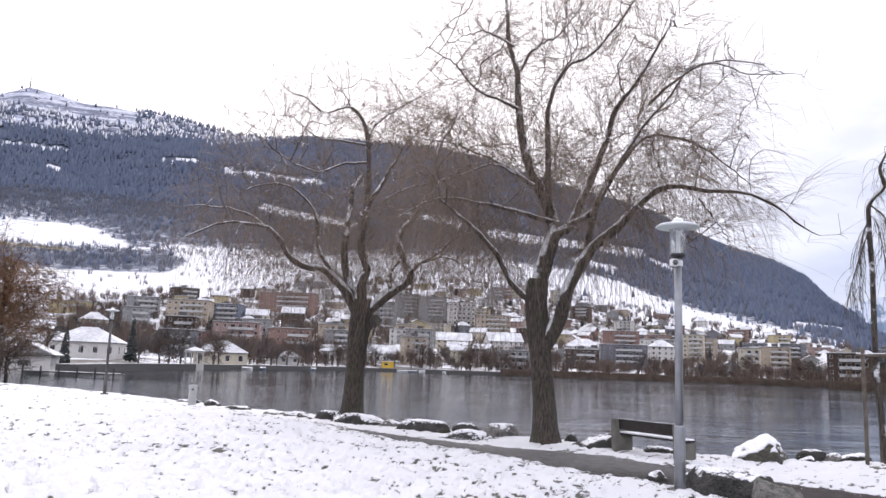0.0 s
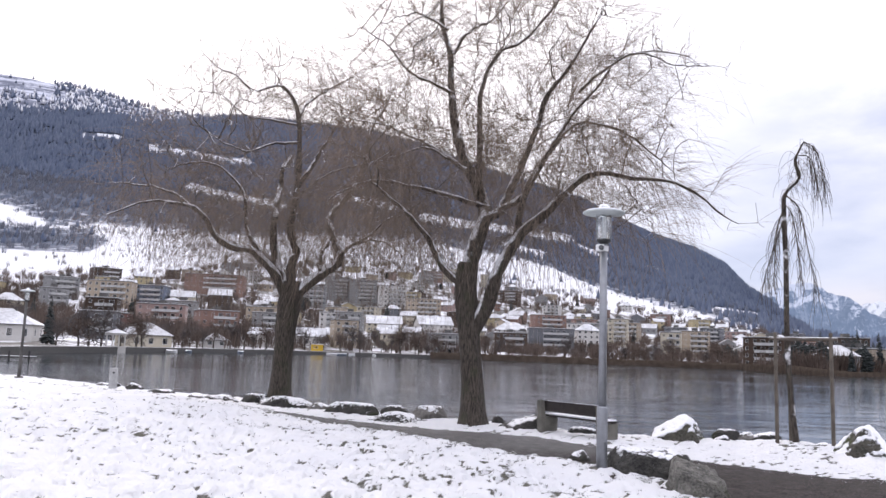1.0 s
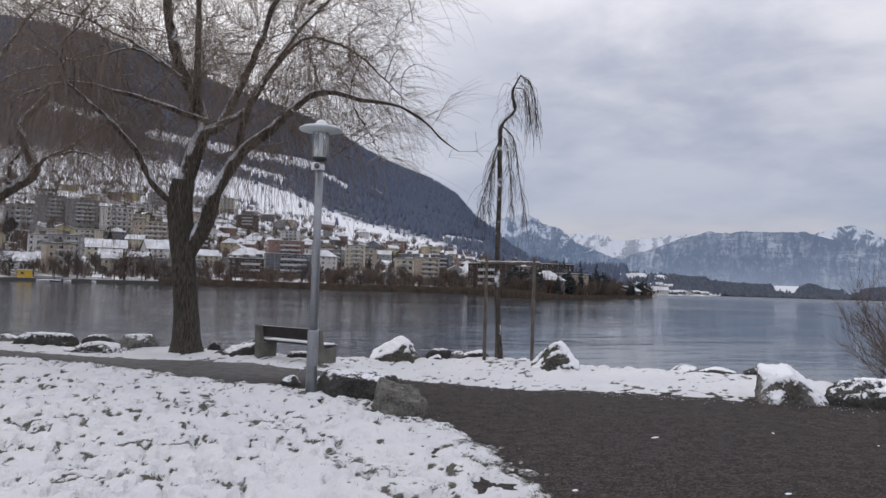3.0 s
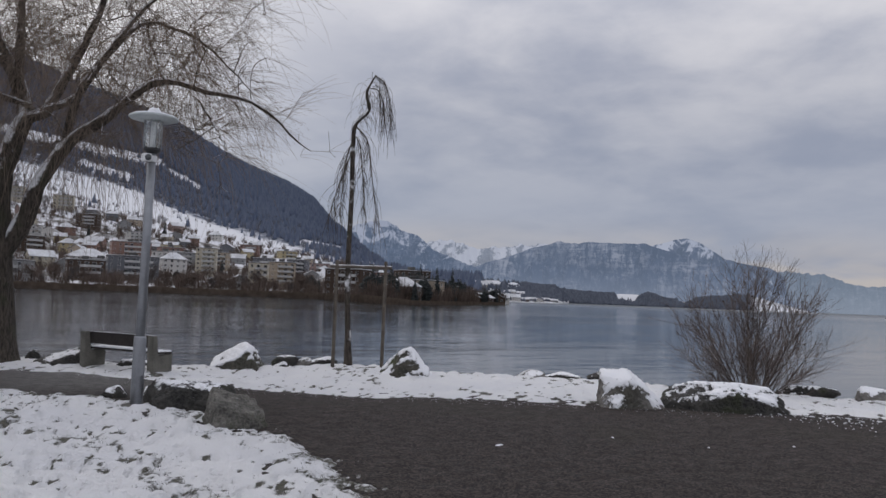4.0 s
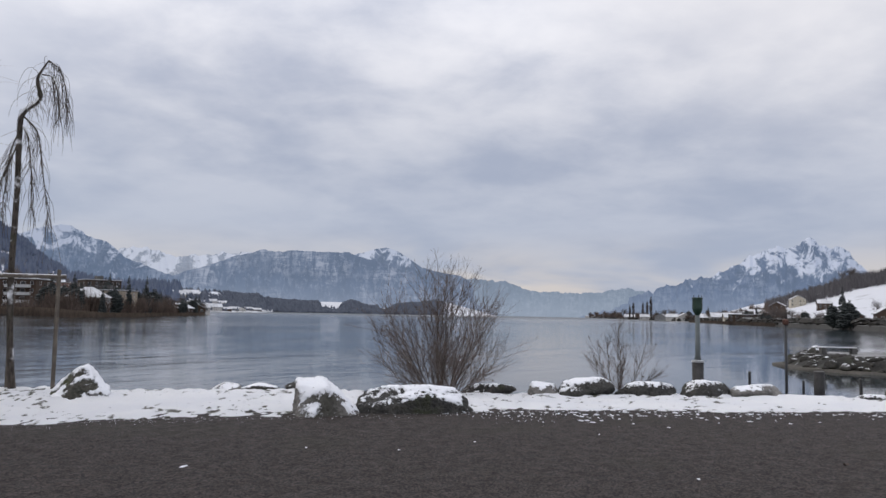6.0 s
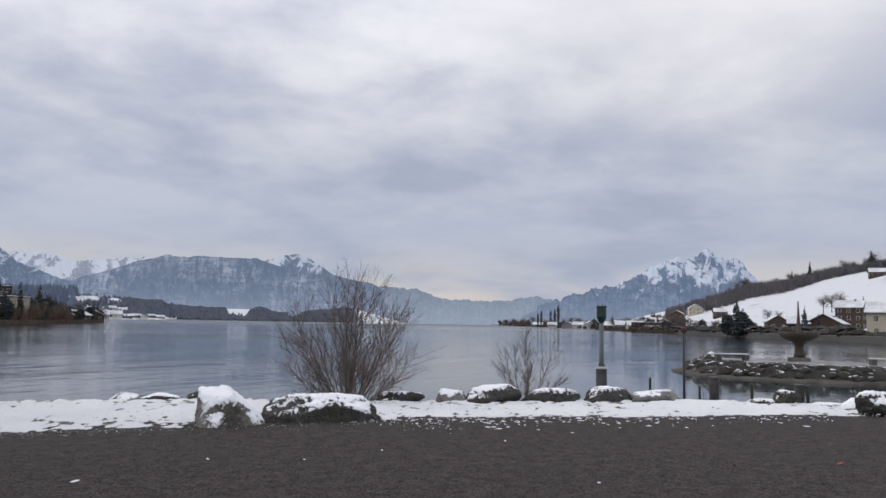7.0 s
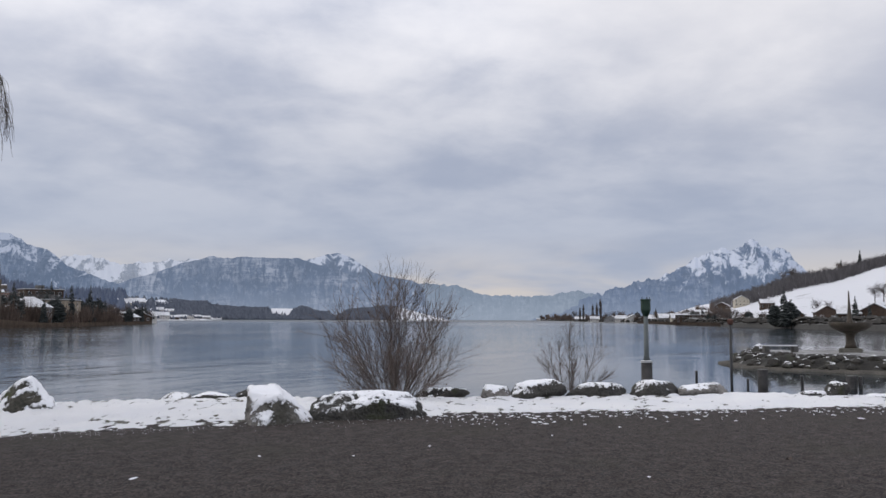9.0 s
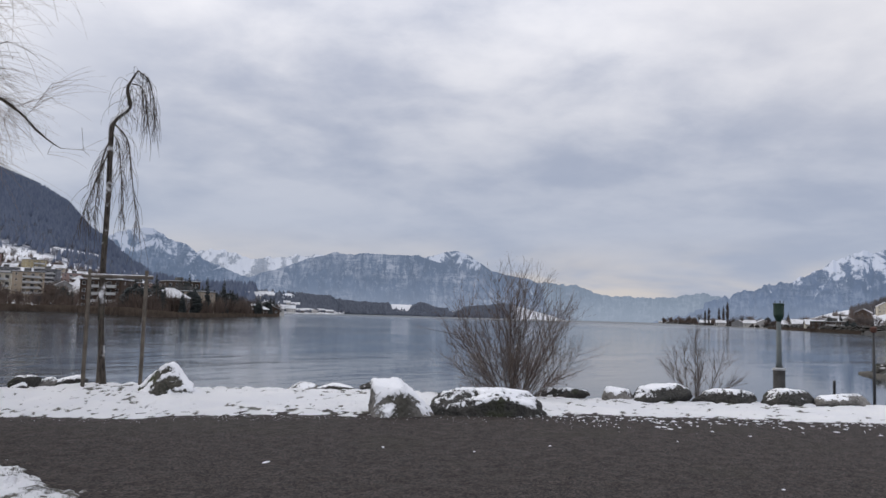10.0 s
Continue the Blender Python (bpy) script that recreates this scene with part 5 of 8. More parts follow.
def build_sapling():
    rng = np.random.default_rng(3)
    base = (9.35, 16.6)
    bear = math.degrees(math.atan2(*base))
    m = pose(base[0], base[1], 0.0, 0, 0, -bear) @ Matrix.Diagonal((1, 1, 1.018, 1))
    tree = thing("weeping_sapling", "slender weeping sapling with a crooked top, tied between stakes", "tree", m)
    line = resample([(0.02, 0, -0.1), (-0.08, 0, 1.0), (-0.13, 0, 2.3), (-0.12, 0, 3.8), (-0.14, 0, 5.0), (-0.1, 0, 5.45), (0.18, 0.05, 5.8), (0.12, 0.05, 6.2), (0.30, 0.05, 6.6)], 40)
    rad = np.interp(np.linspace(0, 1, 40), [0, 0.04, 0.5, 0.78, 0.86, 1], [0.085, 0.066, 0.054, 0.048, 0.036, 0.014])
    v, f = tubes(line[None], rad[None], 10)
    part("trunk", mesh_from("trunk", v, f, M["bark"], shade=True), None, tree)
    hang = [resample(p, 14) for p in ([(-0.1, 0, 5.4), (0.18, 0.1, 5.1), (0.30, 0.1, 4.4), (0.42, 0.1, 3.7), (0.48, 0.1, 3.2)], [(-0.13, 0, 4.9), (-0.3, 0, 4.4), (-0.5, 0.1, 3.8), (-0.62, 0.1, 3.3)], [(0.30, 0.05, 6.6), (0.52, 0.1, 6.45), (0.66, 0.1, 6.0), (0.70, 0.1, 5.4)], [(-0.1, 0, 5.2), (0.02, -0.3, 4.9), (0.12, -0.5, 4.2), (0.16, -0.5, 3.5)], [(-0.14, 0, 5.1), (-0.3, 0.4, 4.7), (-0.36, 0.5, 4.0), (-0.4, 0.5, 3.4)], [(0.2, 0.05, 6.3), (0.40, -0.15, 6.2), (0.52, -0.2, 5.8), (0.55, -0.2, 5.2)])]
    hang = np.stack(hang)
    hr = taper(np.full(6, 0.019), np.full(6, 0.006), 14)
    v1, f1 = tubes(hang, hr, 6)
    s, h, r = sprout(rng, np.concatenate([hang, resample(line[24:], 14)[None]]), np.ones((7, 14)), 380, 0.05, 1.0, 0.5, -0.15)
    p = grow(rng, s, h, rng.uniform(0.2, 1.0, 380), 9, 0.13, -0.55)
    v2, f2 = tubes(p, taper(np.full(380, 0.0055), np.full(380, 0.0025), 9), 4)
    ob = part("branchwork", mesh_from("branchwork", *merge([(v1, f1), (v2, f2)]), M["branch"], shade=True), None, tree)
    ob["kind"] = "stuff"
    # three stakes and the bar across them
    support = thing("tree_support", "pale round timber stakes with a crossbar holding a sapling", "tree stake", pose(9.35, 16.35, 0.0))
    feet = ((-0.36, 0.36), (0.48, -0.38), (0.06, 0.55))
    for k, (x, y) in enumerate(feet):
        top = 2.39 if k < 2 else 2.10
        bm = lathe(bmesh.new(), [(0.040, -0.15), (0.040, 0.9), (0.038, top - 0.03), (0.032, top)], 10, (x, y))
        part("stake", bm, M["stake"], support, shade=True)
    bm = bmesh.new()
    a, b = Vector((-0.46, 0.45, 2.25)), Vector((0.58, -0.47, 2.25))
    lathe(bm, [(0.040, 0), (0.041, (b - a).length)], 8)
    bmesh.ops.transform(bm, matrix=Matrix.Translation(a) @ (b - a).to_track_quat("Z", "Y").to_matrix().to_4x4(), verts=bm.verts)
    part("crossbar", bm, M["rail"], support, "half-round rail with snow on top")


def shrub(name, label, base, z, height, spread, stems, seed, leaves):
    rng = np.random.default_rng(seed)
    bush = thing(name, label, "shrub", pose(base[0], base[1], z), "bare shrubs on the shore")
    a = np.arange(stems) * 2.39996 + rng.normal(0, 0.25, stems)
    lean = rng.permutation(np.linspace(0.03, 1.0, stems)) ** 1.15 * spread * 2.5
    head = np.stack([np.cos(a) * lean, np.sin(a) * lean, np.ones(stems)], 1)
    start = np.stack([np.cos(a) * 0.13 * lean, np.sin(a) * 0.13 * lean, np.full(stems, -0.3)], 1)
    p1 = grow(rng, start, head, height * rng.uniform(0.88, 1.04, stems) * (1 - 0.42 * lean / (spread * 2.6)), 14, 0.04, 0.012)
    r1 = taper(rng.uniform(0.010, 0.020, stems), np.full(stems, 0.0030), 14)
    v1, f1 = tubes(p1, r1, 6)
    part("stem_growth", mesh_from("stem_growth", v1, f1, M["branch"], shade=True), None, bush)["kind"] = "stuff"
    n2 = stems * 26
    s, h, r = sprout(rng, p1, r1, n2, 0.20, 0.98, 0.44, 0.10)
    p2 = grow(rng, s, h, height * rng.uniform(0.08, 0.30, n2), 8, 0.06, 0.03)
    v2, f2 = tubes(p2, taper(np.full(n2, 0.0050), np.full(n2, 0.0020), 8), 4)
    n3 = stems * 150
    s, h, r = sprout(rng, p2, np.ones((n2, 8)), n3, 0.2, 1.0, 0.42, 0.16)
    p3 = grow(rng, s, h, height * rng.uniform(0.03, 0.11, n3), 5, 0.10, 0.0)
    v3, f3 = tubes(p3, taper(np.full(n3, 0.0026), np.full(n3, 0.0014), 5), 3)
    part("twig_mass", mesh_from("twig_mass", *merge([(v2, f2), (v3, f3)]), M["shrub_twig"], shade=True), None, bush)["kind"] = "stuff"
    # a few dead leaves still hanging
    s, h, r = sprout(rng, p2, np.ones((n2, 8)), leaves, 0.4, 1.0, 0.5, 0.0)
    out = []
    for c in s:
        d, w = unit(rng.normal(0, 1, 3) - np.array([0, 0, 1.2])) * 0.055, unit(rng.normal(0, 1, 3)) * 0.022
        out.append(np.stack([c, c + d * 0.5 + w, c + d, c + d * 0.5 - w]))
    part("leaves", mesh_from("leaves", np.concatenate(out), np.arange(leaves * 4).reshape(-1, 4), M["dead_leaf"]), None, bush, "curled brown leaves")["kind"] = "stuff"


# ---------------------------------------------------------------- boulders


def boulder(label, x, y, size, turn, seed, mat="rock", z=0.0, cuts=11, detail=4, name="boulder", flat=0.0, planes=(), group="boulders along the shore", line=0.66):
    """A broken stone: a ball cut flat by planes, worn and pitted."""
    rng = np.random.default_rng(seed)
    bm = bmesh.new()
    bmesh.ops.create_icosphere(bm, subdivisions=detail, radius=1.0)
    n = unit(rng.normal(0, 1, (cuts, 3)))
    h = rng.uniform(0.50, 0.82, cuts)
    if flat:
        n[0], h[0] = (0.05, -0.05, 1.0), flat
    if planes:
        n = unit(np.array([p[:3] for p in planes], float))
        h = np.array([p[3] for p in planes]) * 0.74
    off = Vector(rng.uniform(-50, 50, 3))
    for v in bm.verts:
        d = np.array(v.co)
        c = n @ d
        r = 1.0 / (np.sum((np.maximum(c, 1e-3) / h) ** 24) + 1) ** (1 / 24)
        q = Vector(d * r)
        rough = noise.fractal(q * 1.7 + off, 0.9, 2.1, 4) * 0.06 + noise.fractal(q * 4.2 + off, 0.6, 2.1, 5) * 0.06 + noise.fractal(q * 11.0 + off, 0.6, 2.1, 3) * 0.02
        q *= 1 + rough
        v.co = q
    # to size: full length and width, and its height above the ground with a fifth below
    co = np.array([v.co[:] for v in bm.verts])
    lo, hi = co.min(0), co.max(0)
    f = (co - lo) / (hi - lo)
    wide = 1.0 if planes else (1.10 - 0.26 * np.maximum(f[:, 2:] - 0.25, 0.0) / 0.75)
    co = np.column_stack([(f[:, :2] - 0.5) * np.array(size[:2]) * wide, f[:, 2] * size[2] * 1.25])
    for v, c in zip(bm.verts, co):
        v.co = c
    bm.normal_update()
    # snow lies where the broad form faces up, a little proud of the stone
    ends = np.array([(e.verts[0].index, e.verts[1].index) for e in bm.edges])
    up = np.array([v.normal.z for v in bm.verts])
    deg = np.bincount(ends.ravel(), minlength=len(up))
    for _ in range(3):
        add = np.zeros(len(up))
        np.add.at(add, ends[:, 0], up[ends[:, 1]])
        np.add.at(add, ends[:, 1], up[ends[:, 0]])
        up = 0.3 * up + 0.7 * add / deg
    lies = np.clip(0.5 + (up - line) * 2.2 + 1.5 * (fbm(co[:, 0] + seed, co[:, 1] + 1.3 * co[:, 2], 3.4, 4, seed, 0.65) - 0.5) + 0.9 * (fbm(co[:, 0] - seed, co[:, 1] - 0.9 * co[:, 2], 9.0, 4, seed + 1, 0.7) - 0.5), 0, 0.86)
    for v, c, w in zip(bm.verts, co, smooth(lies, 0.35, 0.75)):
        v.co = (c[0] * (1 + 0.03 * w), c[1] * (1 + 0.03 * w), c[2] + 0.030 * w * min(1.0, size[2] / 0.4))
    me = bpy.data.meshes.new(name)
    bm.to_mesh(me)
    bm.free()
    me.attributes.new("snow", "FLOAT", "POINT").data.foreach_set("value", lies.astype(np.float32))
    me.materials.append(M[mat])
    me.polygons.foreach_set("use_smooth", np.ones(len(me.polygons), bool))
    ob = new(name, me)
    if group == "boulders along the shore":
        z = z - float(verge_drop(x, y))
    ob.matrix_basis = pose(x, y, z - size[2] * 0.25, 0, 0, turn)
    return tagged(ob, label, "boulder", group)


# broken faces of the larger stones: direction, with y away from the path, and distance from the middle
UPRIGHT = ((-0.04, -0.35, 1, 0.60), (-1, -0.15, 0.06, 0.66), (0.74, -0.15, 0.66, 0.54), (-0.30, -0.78, 0.60, 0.50), (0.5, -0.85, 0.26, 0.52), (0, 1, 0.1, 0.7), (0, 0, -1, 0.5))
HUMP = ((-0.30, -0.42, 0.86, 0.46), (0.45, -0.40, 0.80, 0.56), (0.05, -0.95, 0.25, 0.6), (-0.6, -0.75, 0.3, 0.72), (0.75, -0.6, 0.2, 0.78), (0, 0.9, 0.4, 0.6), (0, 0, -1, 0.4), (1, 0.2, 0.3, 0.9), (-1, 0.1, 0.3, 0.9))
PYRAMID = ((-0.78, -0.3, 0.52, 0.52), (0.8, -0.25, 0.5, 0.56), (0.05, -0.85, 0.45, 0.52), (0.1, 0.9, 0.45, 0.6), (0, 0, -1, 0.4), (-0.3, -0.9, 0.1, 0.66), (-0.1, 0.1, 1, 0.84))
LEANING = ((-0.48, -0.3, 0.82, 0.50), (0.85, -0.25, 0.5, 0.62), (0.2, -0.92, 0.3, 0.56), (-0.5, -0.85, 0.2, 0.66), (0, 0.95, 0.3, 0.7), (0, 0, -1, 0.4), (0.3, 0, 0.95, 0.72))
WEDGE = ((-0.40, -0.25, 0.88, 0.36), (1, -0.1, 0.1, 0.72), (0, -1, 0.15, 0.6), (0, 1, 0.2, 0.6), (0, 0, -1, 0.4))
SLAB = ((-0.93, -0.3, 0.2, 0.66), (0.25, -0.22, 0.94, 0.50), (0.12, -0.98, 0.22, 0.58), (0.75, -0.6, 0.3, 0.72), (0.9, 0.2, 0.35, 0.8), (0, 1, 0.1, 0.7), (0, 0, -1, 0.4))
TABLE = ((0.05, -0.1, 1, 0.46), (0, -1, 0.15, 0.58), (-0.9, -0.4, 0.25, 0.8), (0.9, -0.2, 0.2, 0.85), (0, 1, 0.1, 0.6), (0, 0, -1, 0.4), (-0.5, -0.5, 0.7, 0.62))


def build_boulders():
    boulder("upright grey boulder with a flat snowy top by the path", 10.70, 9.46, (1.18, 0.85, 0.585), -48, 21, "rock_pale", -0.02, 9, 5, planes=UPRIGHT, line=0.50)
    boulder("long low dark boulder with snow on its back", 12.05, 8.75, (2.3, 0.9, 0.47), -44, 39, "rock", -0.03, 14, 5, planes=HUMP, line=0.80)
    boulder("pointed mossy boulder with a snow cap", 9.62, 14.55, (1.28, 0.95, 0.60), -33, 46, "rock_capped", -0.03, 7, 5, planes=PYRAMID, line=0.50)
    boulder("rounded mossy boulder with patches of snow", 7.15, 17.6, (1.3, 0.95, 0.60), -22, 58, "rock_capped", -0.06, 9, 5, planes=LEANING, line=0.50)
    boulder("slanting dark slab with a snowy face beside the bench", 3.85, 19.45, (1.35, 0.8, 0.46), -14, 61, "rock", -0.05, 8, 4, planes=WEDGE, line=0.85)
    boulder("bare pale boulder at the edge of the gravel", 4.30, 10.0, (0.86, 0.7, 0.46), -24, 72, "rock_bare", -0.03, 8, 5, planes=SLAB, line=1.2)
    boulder("long dark boulder under snow beside the lamp", 4.25, 11.7, (1.4, 0.75, 0.36), -30, 84, "rock", -0.03, 9, 5, planes=TABLE, line=0.85)
    boulder("small dark boulder at the foot of the lamp", 4.02, 12.55, (0.42, 0.36, 0.2), 10, 85, "rock", -0.02, 9, 4)
    boulder("small dark boulder at the foot of the lamp", 3.62, 13.0, (0.36, 0.32, 0.17), 40, 86, "rock", -0.02, 9, 4)
    row = [  # x, y, length, depth, height, turn
        (-10.9, 34.2, 0.6, 0.4, 0.22, 0), (-10.3, 34.1, 0.3, 0.3, 0.25, 20), (-9.2, 32.5, 0.75, 0.5, 0.34, -30), (-7.6, 30.6, 1.1, 0.6, 0.24, -30), (-5.8, 28.5, 0.85, 0.5, 0.26, -35), (-4.8, 27.7, 0.95, 0.55, 0.28, -30), (-3.7, 27.0, 1.0, 0.6, 0.38, -35),
        (-2.5, 25.7, 1.9, 0.95, 0.42, -35), (-1.4, 24.8, 0.8, 0.5, 0.30, -30), (-0.3, 23.7, 1.55, 0.8, 0.40, -30), (0.8, 21.2, 1.5, 0.8, 0.36, -35), (0.9, 23.2, 0.8, 0.5, 0.38, -35), (1.75, 22.1, 0.85, 0.6, 0.44, -30),
        (3.45, 20.5, 0.35, 0.3, 0.32, 0), (5.2, 18.6, 0.8, 0.5, 0.24, -20), (8.25, 17.6, 0.7, 0.5, 0.32, -20), (8.75, 17.5, 0.6, 0.45, 0.24, 10), (8.05, 17.4, 0.4, 0.4, 0.22, 0), (10.6, 16.3, 0.8, 0.5, 0.28, -30), (9.0, 17.4, 0.9, 0.5, 0.26, -20),
        (12.6, 14.1, 0.7, 0.5, 0.24, -40), (13.2, 13.7, 0.9, 0.5, 0.22, -40), (13.9, 13.1, 0.8, 0.55, 0.38, -40),
        (16.6, 9.9, 1.25, 0.6, 0.36, -44), (17.15, 8.85, 0.75, 0.6, 0.42, -44), (17.75, 8.05, 1.4, 0.85, 0.55, -46), (18.6, 6.95, 1.5, 0.75, 0.46, -46), (19.6, 5.9, 1.3, 0.8, 0.50, -48), (20.4, 5.0, 1.5, 0.7, 0.42, -50),
        (21.6, 2.75, 0.8, 0.6, 0.24, -50), (21.7, 2.2, 0.6, 0.5, 0.48, -50), (22.0, 1.2, 1.3, 0.5, 0.20, -60), (22.1, 0.75, 0.9, 0.6, 0.34, -60),
    ]
    for k, (x, y, a, b, c, turn) in enumerate(row):
        boulder("dark shore boulder topped with snow", x, y, (a * (1.0 if x > 3 else 1.25), b * (1.0 if x > 3 else 1.2), c * (0.84 if x > 10 else 1.0)), turn + (k * 37) % 17 - 8, 200 + k, "rock" if k % 4 else "rock_pale", -0.10, 8 + k % 4, 4, flat=0.62 if k % 3 == 0 else 0.0, line=0.80 if x < 6 else 0.76)
    boulder("squat dark boulder under a thick cap of snow", 19.75, 0.3, (1.1, 0.85, 0.50), -60, 97, "rock", -0.02, 9, 5, flat=0.66, line=0.70)


# ---------------------------------------------------------------- lamp, bench, harbour fittings


def build_lamp():
    lamp = thing("street_lamp", "grey steel park lamp with a flat round cap", "street lamp", pose(3.62, 11.91, 0.0) @ Matrix.Diagonal((0.94, 0.94, 0.94, 1)))
    part("base_plate", lathe(bmesh.new(), [(0.20, -0.04), (0.20, 0.02), (0.17, 0.035)], 24), M["concrete"], lamp, "round concrete foot")
    part("lower_pole", lathe(bmesh.new(), [(0.088, 0.0), (0.088, 0.98), (0.080, 1.01)], 20), M["steel"], lamp, shade=True)
    part("upper_pole", lathe(bmesh.new(), [(0.064, 0.98), (0.060, 3.74)], 20), M["steel"], lamp, shade=True)
    bm = box(bmesh.new(), -0.045, 0.045, -0.093, -0.085, 0.45, 0.78, 0.003)
    part("service_door", bm, M["steel"], lamp)
    head = part("collar", lathe(bmesh.new(), [(0.066, 3.68), (0.09, 3.71), (0.118, 3.73), (0.118, 3.76)], 24), M["dark_steel"], lamp)
    part("glass_cylinder", lathe(bmesh.new(), [(0.112, 3.76), (0.122, 4.17)], 28), M["lamp_glass"], head, "clear ribbed glass", shade=True)
    part("lamp_tube", lathe(bmesh.new(), [(0.034, 3.76), (0.038, 4.10), (0.02, 4.14)], 14), M["white_paint"], head)
    for k in range(6):
        a = k * math.pi / 3
        bm = lathe(bmesh.new(), [(0.006, 3.75), (0.006, 4.18)], 6, (0.128 * math.cos(a), 0.122 * math.sin(a)))
        part("cage_rod", bm, M["steel"], head)
    cap = part("cap", lathe(bmesh.new(), [(0.10, 4.165), (0.335, 4.19), (0.352, 4.205), (0.345, 4.222), (0.16, 4.25)], 40), M["cap_paint"], lamp, "flat pale disc", shade=True)
    part("snow_cap", lathe(bmesh.new(), [(0.325, 4.226), (0.30, 4.248), (0.18, 4.275), (0.05, 4.285)], 32), M["snow"], cap, "thin snow", shade=True)
    part("finial", lathe(bmesh.new(), [(0.075, 4.27), (0.095, 4.31), (0.07, 4.35), (0.02, 4.365)], 18), M["snow"], cap, shade=True)
    far_lamp = copy_thing(lamp, pose(-15.9, 38.0, -0.15))
    for c in far_lamp.children_recursive:
        if c.data.materials[0] == M["steel"]:
            c.data = c.data.copy()
            c.data.materials[0] = M["fascia"]
    far_lamp["label"] = "grey steel park lamp further along the shore path"
    # watching camera on a bracket
    cctv = thing("security_camera", "small white dome camera clamped to a lamp post", "camera", pose(3.62, 11.91, 3.385, 0, 0, 8) @ Matrix.Diagonal((0.94, 0.94, 0.94, 1)))
    part("clamp", lathe(bmesh.new(), [(0.078, -0.045), (0.078, 0.045)], 18), M["white_paint"], cctv)
    part("housing", box(bmesh.new(), -0.16, -0.05, -0.13, -0.02, -0.06, 0.06, 0.018), M["white_paint"], cctv)
    bm = lathe(bmesh.new(), [(0.0455, 0.0), (0.044, 0.022), (0.028, 0.042), (0.008, 0.048)], 18)
    bmesh.ops.transform(bm, matrix=pose(-0.105, -0.125, 0.0, 90, 0, 0), verts=bm.verts)
    part("lens", bm, M["window"], cctv, "dark glass eye", shade=True)


def build_bench():
    a, b = Vector((4.12, 18.75, 0)), Vector((5.15, 16.95, 0))
    d = b - a
    turn = math.degrees(math.atan2(d.y, d.x))
    L = d.length
    bench = thing("park_bench", "park bench of concrete blocks with dark snowy planks facing the lake", "bench", pose(a.x, a.y, -0.05 - float(verge_drop(a.x, a.y)), 0, 0, turn))
    for x0 in (0.0, L - 0.16):
        bm = bmesh.new()
        prof = [(-0.02, -0.1), (0.50, -0.1), (0.50, 0.42), (0.12, 0.40), (0.06, 0.80), (-0.06, 0.80)]
        front = [bm.verts.new((x0, y, z)) for y, z in prof]
        back = [bm.verts.new((x0 + 0.16, y, z)) for y, z in prof]
        bm.faces.new(front[::-1])
        bm.faces.new(back)
        for k in range(6):
            bm.faces.new((front[k], front[(k + 1) % 6], back[(k + 1) % 6], back[k]))
        bmesh.ops.recalc_face_normals(bm, faces=bm.faces)
        bmesh.ops.bevel(bm, geom=bm.edges[:], offset=0.012, segments=2, affect="EDGES")
        part("concrete_end", bm, M["concrete"], bench, "weathered concrete")
    part("back_plank", box(bmesh.new(), 0.10, L - 0.10, 0.075, 0.125, 0.55, 0.80, 0.01), M["bench_wood"], bench)
    for k in range(2):
        part("seat_plank", box(bmesh.new(), 0.03, L - 0.03, 0.14 + k * 0.19, 0.32 + k * 0.19, 0.43, 0.475, 0.008), M["bench_wood"], bench)
        part("seat_snow", box(bmesh.new(), 0.05, L - 0.05, 0.15 + k * 0.19, 0.31 + k * 0.19, 0.476, 0.497, 0.009), M["snow"], bench, "thin layer of snow")


